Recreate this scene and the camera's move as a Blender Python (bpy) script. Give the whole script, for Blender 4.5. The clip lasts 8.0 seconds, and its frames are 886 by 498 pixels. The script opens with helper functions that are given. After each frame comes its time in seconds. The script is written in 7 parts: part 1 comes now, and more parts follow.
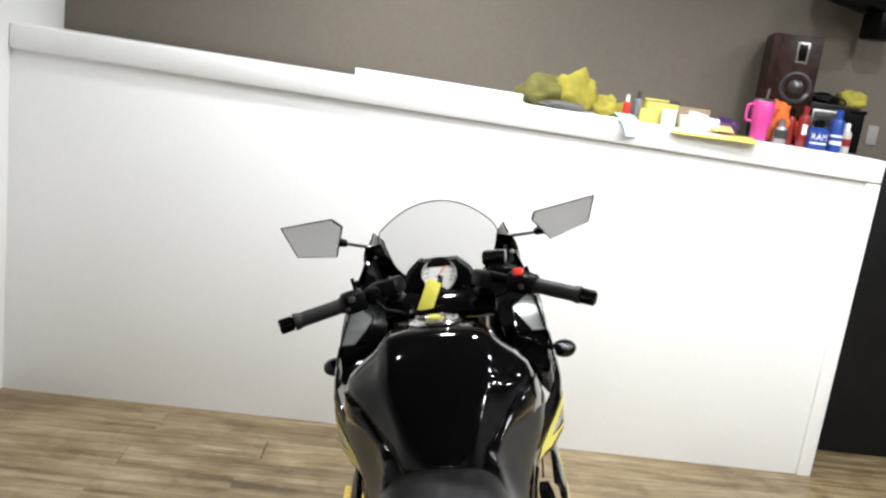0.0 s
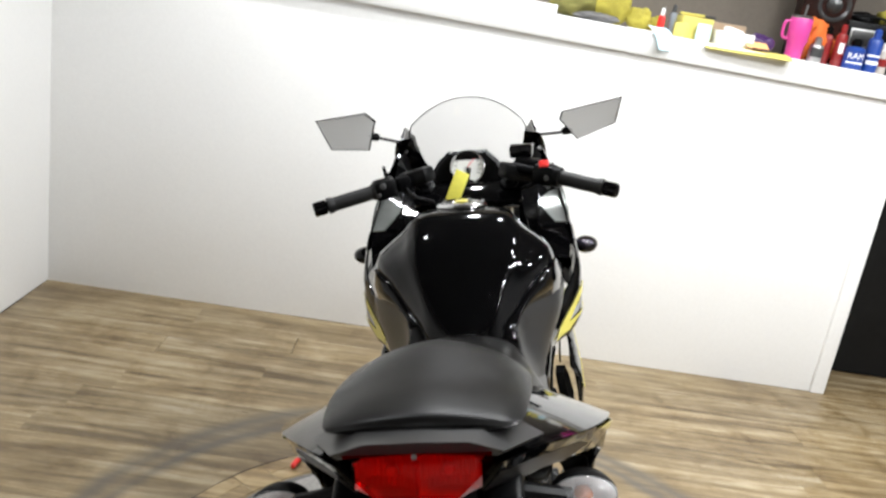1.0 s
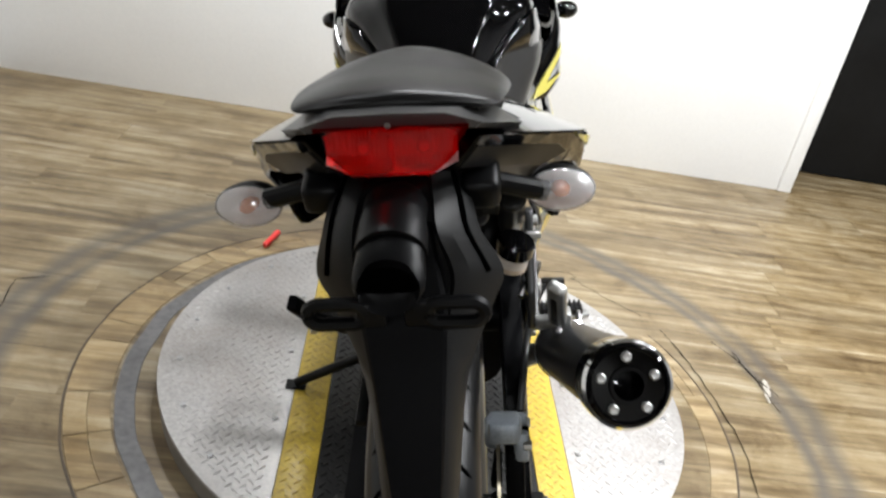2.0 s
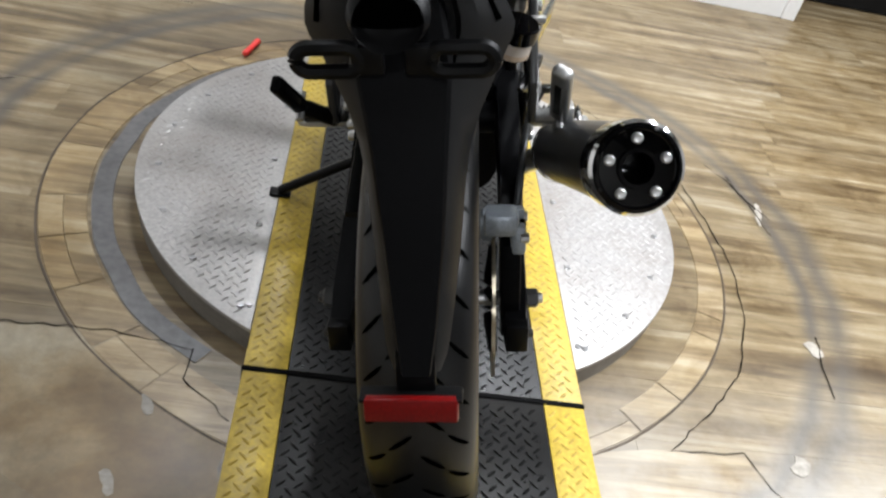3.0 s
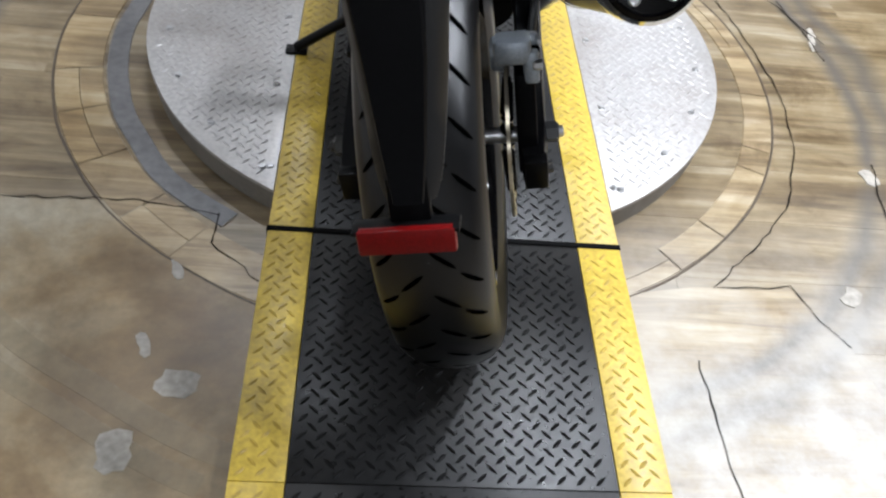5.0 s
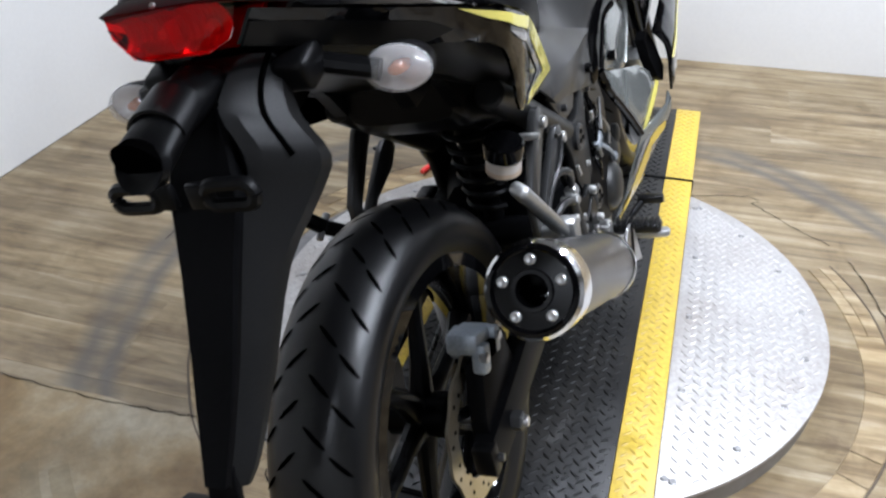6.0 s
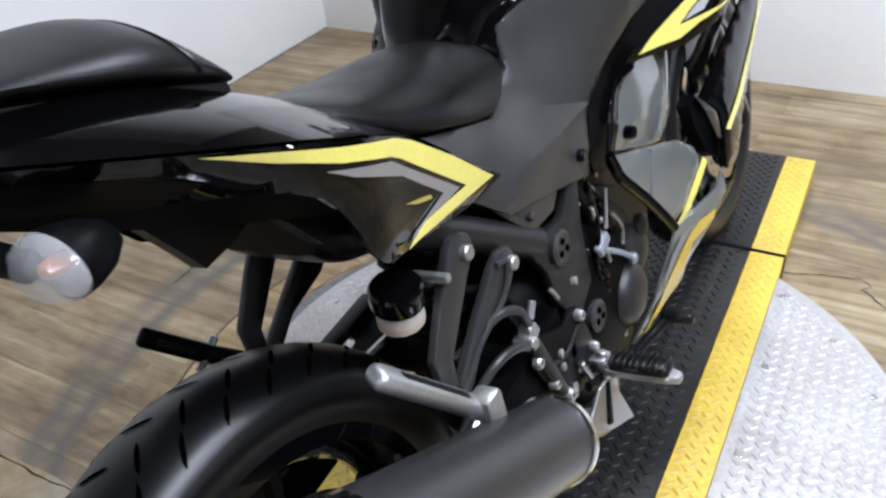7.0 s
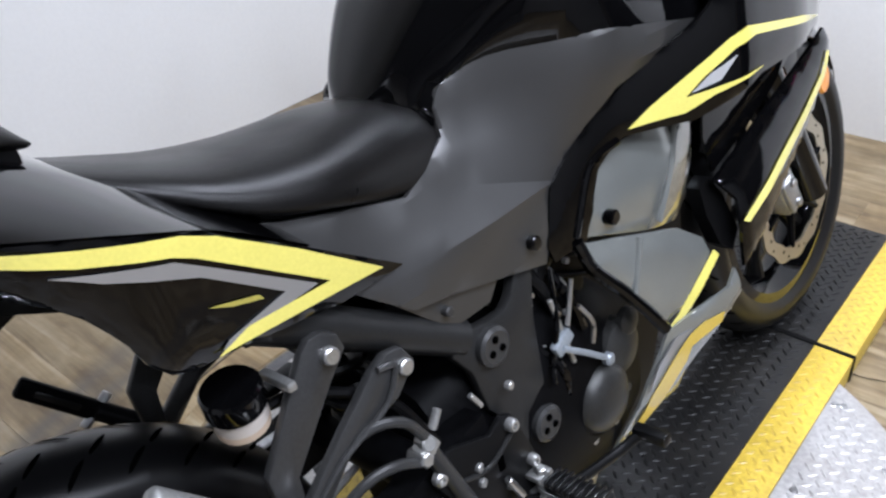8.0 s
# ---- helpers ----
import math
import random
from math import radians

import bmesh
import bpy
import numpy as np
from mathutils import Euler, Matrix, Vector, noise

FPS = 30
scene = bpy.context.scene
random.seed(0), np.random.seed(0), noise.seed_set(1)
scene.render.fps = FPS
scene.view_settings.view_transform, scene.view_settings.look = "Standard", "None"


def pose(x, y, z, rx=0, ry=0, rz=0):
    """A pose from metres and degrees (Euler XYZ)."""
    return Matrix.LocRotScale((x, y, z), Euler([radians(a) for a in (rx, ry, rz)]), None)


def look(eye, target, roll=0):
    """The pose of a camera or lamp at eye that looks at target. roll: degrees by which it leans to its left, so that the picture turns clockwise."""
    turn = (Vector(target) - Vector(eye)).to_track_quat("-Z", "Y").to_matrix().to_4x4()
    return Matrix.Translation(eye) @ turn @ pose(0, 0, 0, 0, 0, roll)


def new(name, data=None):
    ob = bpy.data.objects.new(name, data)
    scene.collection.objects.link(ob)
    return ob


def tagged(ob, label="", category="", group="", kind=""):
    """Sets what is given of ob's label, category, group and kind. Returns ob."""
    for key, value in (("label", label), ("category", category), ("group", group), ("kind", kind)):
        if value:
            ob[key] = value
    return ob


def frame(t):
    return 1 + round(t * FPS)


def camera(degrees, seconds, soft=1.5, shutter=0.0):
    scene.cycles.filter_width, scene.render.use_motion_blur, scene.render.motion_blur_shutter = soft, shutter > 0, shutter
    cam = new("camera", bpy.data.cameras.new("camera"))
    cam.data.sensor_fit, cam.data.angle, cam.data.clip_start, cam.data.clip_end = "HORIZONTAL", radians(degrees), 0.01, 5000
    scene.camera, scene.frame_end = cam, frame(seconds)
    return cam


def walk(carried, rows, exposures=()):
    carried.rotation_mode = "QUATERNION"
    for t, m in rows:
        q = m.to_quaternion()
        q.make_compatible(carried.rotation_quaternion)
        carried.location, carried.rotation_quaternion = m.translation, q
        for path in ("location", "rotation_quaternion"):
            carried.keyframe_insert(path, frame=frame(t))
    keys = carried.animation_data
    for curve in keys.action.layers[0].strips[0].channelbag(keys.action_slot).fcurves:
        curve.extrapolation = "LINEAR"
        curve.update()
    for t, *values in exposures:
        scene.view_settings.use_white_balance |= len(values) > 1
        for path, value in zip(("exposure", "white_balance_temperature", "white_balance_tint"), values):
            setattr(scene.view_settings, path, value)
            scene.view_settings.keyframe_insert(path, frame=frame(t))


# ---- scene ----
cam = camera(56.3, 8.0, soft=2.4, shutter=0.2)
PATH = [
    (0, (-0.238, -0.862, 1.466), (-0.118, 1.091, 1.053), 7.7),
    (0.5, (-0.238, -0.926, 1.443), (-0.122, 1.021, 1.003), 8.3),
    (1, (-0.227, -0.957, 1.394), (-0.153, 0.956, 0.814), 9.2),
    (1.2, (-0.22, -0.968, 1.361), (-0.136, 0.924, 0.718), 9.4),
    (1.5, (-0.214, -0.975, 1.314), (-0.089, 0.857, 0.522), 9.7),
    (2, (-0.207, -0.974, 1.247), (-0.005, 0.779, 0.305), 11.3),
    (2.2, (-0.202, -0.97, 1.221), (0.033, 0.736, 0.205), 12.3),
    (3.3, (-0.206, -0.954, 1.117), (0.106, 0.52, -0.198), 15.4),
    (3.5, (-0.203, -0.952, 1.1), (0.127, 0.468, -0.268), 15.7),
    (4, (-0.202, -0.952, 1.071), (0.181, 0.372, -0.378), 17.5),
    (4.2, (-0.202, -0.953, 1.062), (0.194, 0.346, -0.405), 17.8),
    (5.3, (-0.043, -0.95, 1.115), (0.002, 0.414, -0.347), 3.4),
    (5.5, (0.066, -0.955, 1.142), (-0.039, 0.524, -0.199), 2.3),
    (5.7, (0.174, -0.966, 1.185), (-0.07, 0.593, -0.044), 2.7),
    (5.9, (0.231, -0.925, 1.208), (-0.218, 0.637, 0.043), -0.4),
    (6, (0.255, -0.894, 1.211), (-0.257, 0.686, 0.096), -1.4),
    (6.2, (0.283, -0.8, 1.197), (-0.262, 0.741, 0.046), -2.4),
    (6.5, (0.31, -0.653, 1.208), (-0.253, 0.867, 0.036), -0.4),
    (6.9, (0.366, -0.468, 1.19), (-0.384, 0.984, 0.037), -4.0),
    (7, (0.403, -0.437, 1.194), (-0.438, 0.98, 0.06), -4.8),
    (7.4, (0.489, -0.268, 1.177), (-0.527, 1.042, 0.06), -2.8),
    (7.5, (0.517, -0.24, 1.187), (-0.532, 1.051, 0.077), -3.3),
    (7.7, (0.521, -0.186, 1.175), (-0.532, 1.097, 0.06), -2.6),
    (8, (0.531, -0.162, 1.184), (-0.596, 1.066, 0.08), -4.6),
]
walk(cam, [(t, look(eye, target, roll)) for t, eye, target, roll in PATH],
     exposures=[(0, -0.10, 6500, 10), (2.0, 0.08, 6450, 10), (3.5, -0.08, 6180, 11), (4.2, -0.10, 6120, 11), (5.5, -0.04, 5890, 12), (7.0, -0.04, 5770, 14), (8.0, -0.08, 5790, 15)])

# ---- light ----
world = bpy.data.worlds.new("showroom_world")
scene.world = world
world.use_nodes = True
world.node_tree.nodes["Background"].inputs[0].default_value = (0.75, 0.85, 1.0, 1)
world.node_tree.nodes["Background"].inputs[1].default_value = 0.05

CEIL = 2.75
LAMP_WATTS = 24.0
# x, y and share of the full power
# the last three are unseen fill for back wall, left side and mirrors
SPOTS = [(1.05, -0.5, 1.0), (1.5, -0.1, 1.0), (1.0, 0.45, 1.0), (1.9, 0.5, 1.0), (1.3, 1.25, 1.0), (0.1, 1.5, 1.0), (2.3, -0.8, 1.0), (2.4, 1.3, 1.0), (2.9, 0.3, 1.0), (-0.45, 1.95, 1.05), (-1.2, 0.9, 0.32), (-0.4, -2.75, 0.9)]


# ---- materials ----
def mat(name, color=(0.5, 0.5, 0.5), rough=0.5, metal=0.0, coat=0.0, spec=0.5):
    m = bpy.data.materials.new(name)
    m.use_nodes = True
    b = m.node_tree.nodes["Principled BSDF"]
    b.inputs["Base Color"].default_value = (*color, 1)
    b.inputs["Roughness"].default_value = rough
    b.inputs["Metallic"].default_value = metal
    b.inputs["Coat Weight"].default_value = coat
    b.inputs["Coat Roughness"].default_value = 0.04
    b.inputs["Specular IOR Level"].default_value = spec
    return m


def node(m, kind, **inputs):
    n = m.node_tree.nodes.new(kind)
    for key, value in inputs.items():
        n.inputs[key.replace("_", " ")].default_value = value
    return n


def wire(m, a, out, b, inp):
    m.node_tree.links.new(a.outputs[out], b.inputs[inp])


def bsdf(m):
    return m.node_tree.nodes["Principled BSDF"]


def ramp(m, source, out, stops):
    r = m.node_tree.nodes.new("ShaderNodeValToRGB")
    els = r.color_ramp.elements
    while len(els) < len(stops):
        els.new(0.5)
    for e, (p, c) in zip(els, stops):
        e.position, e.color = p, (*c, 1) if len(c) == 3 else c
    wire(m, source, out, r, "Fac")
    return r


def grain(m, color, scale=60.0, amount=0.12, bump=0.0, rough=None, stains=4.0, detail=4.0, distance=0.002):
    """Two scales of variation on a plain material: fine grain and wide stains; optional relief."""
    co = m.node_tree.nodes.new("ShaderNodeTexCoord")
    fine = node(m, "ShaderNodeTexNoise", Scale=scale, Detail=detail)
    wide = node(m, "ShaderNodeTexNoise", Scale=stains, Detail=3.0)
    for n in (fine, wide):
        wire(m, co, "Object", n, "Vector")
    mix = m.node_tree.nodes.new("ShaderNodeMath")
    mix.operation = "ADD"
    wire(m, fine, "Fac", mix, 0)
    wire(m, wide, "Fac", mix, 1)
    lo = tuple(c * (1 - amount * 2) for c in color)
    hi = tuple(min(1, c * (1 + amount * 2)) for c in color)
    half = m.node_tree.nodes.new("ShaderNodeMath")
    half.operation = "MULTIPLY"
    half.inputs[1].default_value = 0.5
    wire(m, mix, 0, half, 0)
    r = ramp(m, half, 0, [(0.3, lo), (0.7, hi)])
    wire(m, r, "Color", bsdf(m), "Base Color")
    if rough:
        rr = ramp(m, wide, "Fac", [(0.3, (rough[0],) * 3), (0.7, (rough[1],) * 3)])
        wire(m, rr, "Color", bsdf(m), "Roughness")
    if bump:
        bp = node(m, "ShaderNodeBump", Strength=bump, Distance=distance)
        wire(m, fine, "Fac", bp, "Height")
        wire(m, bp, "Normal", bsdf(m), "Normal")
    return m


BLACK_GLOSS = grain(mat("black_gloss_paint", (0.0013, 0.0013, 0.0015), 0.08, coat=1.0, spec=0.04), (0.0013, 0.0013, 0.0015), 900, 0.2, stains=8, rough=(0.05, 0.11))
bsdf(BLACK_GLOSS).inputs["Coat IOR"].default_value = 1.28
BLACK_MATT = grain(mat("black_matt_plastic", (0.0022, 0.0022, 0.0024), 0.4, spec=0.11), (0.0022, 0.0022, 0.0024), 500, 0.2, bump=0.15, rough=(0.27, 0.40), distance=0.0004)
GREY_MATT = grain(mat("charcoal_matt_plastic", (0.0215, 0.0212, 0.0208), 0.34, spec=0.7), (0.0215, 0.0212, 0.0208), 700, 0.1, bump=0.12, rough=(0.28, 0.38), distance=0.0003)
UNDERTAIL = grain(mat("worn_charcoal_plastic", (0.0078, 0.0078, 0.0078), 0.4, spec=0.12), (0.0078, 0.0078, 0.0078), 500, 0.2, bump=0.15, rough=(0.30, 0.42), distance=0.0004)
GREY_METALLIC = grain(mat("grey_metallic_paint", (0.20, 0.21, 0.20), 0.2, 0.55, coat=0.9), (0.20, 0.21, 0.20), 1500, 0.15, stains=6, rough=(0.11, 0.19))
VINYL = grain(mat("black_seat_vinyl", (0.0036, 0.0034, 0.0033), 0.34, spec=0.20), (0.0036, 0.0034, 0.0033), 420, 0.3, bump=0.4, rough=(0.26, 0.42), stains=9, distance=0.0006)
RUBBER = grain(mat("tyre_rubber", (0.0020, 0.0021, 0.0025), 0.3, spec=0.36), (0.0018, 0.0018, 0.0020), 300, 0.2, bump=0.15, rough=(0.28, 0.40), distance=0.0004)
GRIP = grain(mat("grey_worn_grip", (0.010, 0.0098, 0.0096), 0.5, spec=0.3), (0.010, 0.0098, 0.0096), 300, 0.2, rough=(0.4, 0.55))
GROOVE = mat("tyre_groove", (0.0006, 0.0006, 0.0006), 0.9, spec=0.0)
HANGER = grain(mat("grey_cast_hanger", (0.028, 0.028, 0.028), 0.32, 0.3), (0.028, 0.028, 0.028), 300, 0.15, rough=(0.26, 0.38))
DARK_METAL = grain(mat("dark_painted_metal", (0.0022, 0.0022, 0.0025), 0.38, 0.0, spec=0.04), (0.0022, 0.0022, 0.0025), 200, 0.25, rough=(0.34, 0.52))
FRAME_METAL = grain(mat("frame_grey_metal", (0.0045, 0.0045, 0.0047), 0.38, 0.1, spec=0.1), (0.0045, 0.0045, 0.0047), 300, 0.15, rough=(0.32, 0.46))
PIVOT_METAL = grain(mat("satin_grey_frame_paint", (0.013, 0.013, 0.0129), 0.36, 0.1, spec=0.25), (0.013, 0.013, 0.0129), 300, 0.15, rough=(0.30, 0.44))
CASE_GREY = grain(mat("grey_cast_cover", (0.026, 0.026, 0.0248), 0.42, 0.4, spec=0.4), (0.026, 0.026, 0.0248), 250, 0.15, bump=0.12, rough=(0.34, 0.50), distance=0.0004)
ALLOY = grain(mat("cast_alloy", (0.4, 0.4, 0.39), 0.35, 0.85), (0.4, 0.4, 0.39), 250, 0.12, bump=0.1, rough=(0.25, 0.45), distance=0.0004)
CHROME = mat("chrome", (0.75, 0.75, 0.75), 0.12, 1.0)
STEEL = grain(mat("brushed_steel", (0.42, 0.42, 0.42), 0.3, 1.0), (0.42, 0.42, 0.42), 400, 0.12, rough=(0.24, 0.4))
CAN = grain(mat("satin_grey_sleeve", (0.066, 0.067, 0.070), 0.34, 0.8, spec=0.4), (0.066, 0.067, 0.070), 500, 0.08, rough=(0.27, 0.37))
BLUE_ALLOY = grain(mat("blue_grey_alloy", (0.24, 0.265, 0.29), 0.4, 0.5), (0.24, 0.265, 0.29), 300, 0.15, rough=(0.3, 0.5))
DISC_STEEL = grain(mat("disc_steel", (0.46, 0.41, 0.31), 0.32, 0.9), (0.46, 0.41, 0.31), 500, 0.12, rough=(0.26, 0.4))
YELLOW_DECAL = grain(mat("yellow_decal", (0.60, 0.535, 0.12), 0.2, coat=0.8), (0.60, 0.535, 0.12), 300, 0.05, stains=9, rough=(0.15, 0.27))
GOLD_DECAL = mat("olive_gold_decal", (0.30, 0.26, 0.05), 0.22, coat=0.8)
AMBER_DECAL = grain(mat("amber_yellow_decal", (0.46, 0.33, 0.05), 0.22, coat=0.8), (0.46, 0.33, 0.05), 300, 0.08, stains=12)
SILVER_DECAL = mat("silver_decal", (0.24, 0.24, 0.245), 0.25, 0.4, coat=0.8)
WHITE_DECAL = mat("grey_white_decal", (0.32, 0.32, 0.32), 0.25, coat=0.6)
RED_SWITCH = mat("red_switch", (0.75, 0.03, 0.025), 0.35)
RED_REFLECTOR = grain(mat("red_reflector", (0.13, 0.003, 0.003), 0.3, spec=0.15), (0.13, 0.003, 0.003), 300, 0.15, rough=(0.25, 0.35))
RED_DARK = mat("red_lamp_housing", (0.75, 0.20, 0.16), 0.3, 0.7)
ORANGE = mat("orange_lens", (0.62, 0.22, 0.015), 0.2, coat=0.5)
BULB = mat("amber_bulb_glass", (0.50, 0.15, 0.035), 0.2, coat=0.5)
SILVER_BOWL = mat("silvered_lamp_back", (0.78, 0.77, 0.76), 0.34, 0.45)
PAPER_BULB = mat("clear_bulb_glass", (0.95, 0.93, 0.9), 0.2)
DIAL = mat("dial_face", (0.78, 0.78, 0.74), 0.5)
TAG_YELLOW = grain(mat("tag_yellow_card", (0.78, 0.72, 0.10), 0.55), (0.78, 0.72, 0.10), 80, 0.05)
BOTTLE = mat("translucent_reservoir", (0.46, 0.42, 0.38), 0.35)
INK = mat("printed_ink", (0.03, 0.03, 0.03), 0.6)
FLUID = mat("brake_fluid", (0.40, 0.31, 0.23), 0.3)


def tinted_shell(name, tint, gloss, rough, frost=0.0):
    """Thin clear plastic: tinted light passes, a little is mirrored, ribs scatter a share of it."""
    m = bpy.data.materials.new(name)
    m.use_nodes = True
    m.node_tree.nodes.clear()
    out = m.node_tree.nodes.new("ShaderNodeOutputMaterial")
    clear = node(m, "ShaderNodeBsdfTransparent", Color=(*tint, 1))
    shine = node(m, "ShaderNodeBsdfGlossy", Color=(1, 1, 1, 1), Roughness=rough)
    mix = node(m, "ShaderNodeMixShader")
    mix.inputs[0].default_value = gloss
    wire(m, clear, 0, mix, 1)
    wire(m, shine, 0, mix, 2)
    if frost:
        scatter = node(m, "ShaderNodeBsdfDiffuse", Color=(0.86, 0.86, 0.87, 1))
        both_ways = node(m, "ShaderNodeMixShader")
        ribs = node(m, "ShaderNodeTexWave", Scale=90.0, Distortion=0.4)
        share = ramp(m, ribs, "Fac", [(0.0, (frost * 0.6,) * 3), (1.0, (frost * 1.4,) * 3)])
        wire(m, share, "Color", both_ways, 0)
        wire(m, mix, 0, both_ways, 1)
        wire(m, scatter, 0, both_ways, 2)
        mix = both_ways
    wire(m, mix, 0, out, 0)
    return m


RED_LENS = tinted_shell("red_lens", (0.80, 0.012, 0.009), 0.016, 0.08)
CLEAR_LENS = tinted_shell("clear_ribbed_lens", (0.94, 0.94, 0.95), 0.07, 0.10, 0.20)
SCREEN = tinted_shell("tinted_acrylic", (0.92, 0.92, 0.92), 0.07, 0.06)

MIRROR = mat("mirror_glass", (0.86, 0.87, 0.88), 0.02, 1.0)

WALL = grain(mat("white_wall_paint", (0.8, 0.8, 0.79), 0.55), (0.8, 0.8, 0.79), 90, 0.015, bump=0.025, rough=(0.45, 0.6), stains=1.8, distance=0.001)
TRIM = grain(mat("white_trim_paint", (0.78, 0.78, 0.77), 0.45), (0.78, 0.78, 0.77), 60, 0.02, stains=3)
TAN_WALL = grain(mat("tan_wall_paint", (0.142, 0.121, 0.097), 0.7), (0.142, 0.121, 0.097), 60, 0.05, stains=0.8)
# grey of the unseen right wall, darkened to weaken bounced light
BOUNCE_WALL = grain(mat("unseen_wall_grey", (0.32, 0.32, 0.325), 0.7), (0.32, 0.32, 0.325), 60, 0.05, stains=1.2)
# dark on purpose: unseen, it keeps gloss paint from mirroring a bright ceiling
CEILING = grain(mat("dark_unseen_ceiling", (0.13, 0.13, 0.13), 0.8), (0.13, 0.13, 0.13), 40, 0.02)
# near black: the doorway's shade is in this colour
DOORWAY_SHADE = grain(mat("doorway_shade_colour", (0.008, 0.008, 0.008), 0.5, spec=0.12), (0.008, 0.008, 0.008), 30, 0.1, rough=(0.35, 0.6))
GREY_SOCKET = mat("grey_socket_plastic", (0.30, 0.29, 0.27), 0.4)
SEAM = mat("dark_seam", (0.004, 0.004, 0.004), 0.8, spec=0.05)
SUBFLOOR = mat("subfloor", (0.06, 0.05, 0.04), 0.9)
LAMP_GLASS = bpy.data.materials.new("lamp_diffuser")
LAMP_GLASS.use_nodes = True
bsdf(LAMP_GLASS).inputs["Emission Color"].default_value = (1.0, 0.97, 0.92, 1)
bsdf(LAMP_GLASS).inputs["Emission Strength"].default_value = 6.0


def plate_material(name, color, metal, rough, dirt, dirt_amount=0.5, spec=0.5):
    """Chequer plate: worn paint or metal, with dirt lying in it in blotches."""
    m = mat(name, color, rough, metal, spec=spec)
    co = m.node_tree.nodes.new("ShaderNodeTexCoord")
    wide = node(m, "ShaderNodeTexNoise", Scale=5.0, Detail=6.0, Roughness=0.65)
    fine = node(m, "ShaderNodeTexNoise", Scale=120.0, Detail=4.0)
    for n in (wide, fine):
        wire(m, co, "Object", n, "Vector")
    mask = ramp(m, wide, "Fac", [(0.45, (0, 0, 0)), (0.75, (dirt_amount,) * 3)])
    tone = ramp(m, fine, "Fac", [(0.3, tuple(c * 0.75 for c in color)), (0.7, tuple(min(1, c * 1.12) for c in color))])
    mix = m.node_tree.nodes.new("ShaderNodeMixRGB")
    mix.inputs[2].default_value = (*dirt, 1)
    wire(m, mask, "Color", mix, 0)
    wire(m, tone, "Color", mix, 1)
    wire(m, mix, 0, bsdf(m), "Base Color")
    rr = ramp(m, fine, "Fac", [(0.3, (rough * 0.8,) * 3), (0.7, (min(1, rough * 1.35),) * 3)])
    wire(m, rr, "Color", bsdf(m), "Roughness")
    bp = node(m, "ShaderNodeBump", Strength=0.2, Distance=0.0006)
    wire(m, fine, "Fac", bp, "Height")
    wire(m, bp, "Normal", bsdf(m), "Normal")
    return m


PLATE_RIM = plate_material("dirty_aluminium_band", (0.22, 0.205, 0.185), 0.4, 0.5, (0.10, 0.085, 0.065), 0.8)
PLATE_SILVER = plate_material("aluminium_chequer_plate", (0.45, 0.435, 0.42), 0.55, 0.44, (0.27, 0.23, 0.195), 0.5)
PLATE_BLACK = plate_material("black_chequer_plate", (0.0055, 0.0054, 0.0053), 0.0, 0.33, (0.018, 0.0165, 0.014), 0.7, 0.32)
# darker than the plate: shade of the lugs' slanted sides put in the colour
LUG_BLACK = plate_material("shaded_black_lugs", (0.0036, 0.0036, 0.0036), 0.0, 0.42, (0.009, 0.008, 0.007), 0.5, 0.14)
LUG_YELLOW = plate_material("worn_yellow_lugs", (0.44, 0.30, 0.032), 0.0, 0.42, (0.13, 0.09, 0.03), 0.7)
PLATE_YELLOW = plate_material("yellow_chequer_plate", (0.55, 0.39, 0.045), 0.0, 0.40, (0.24, 0.165, 0.04), 0.5)


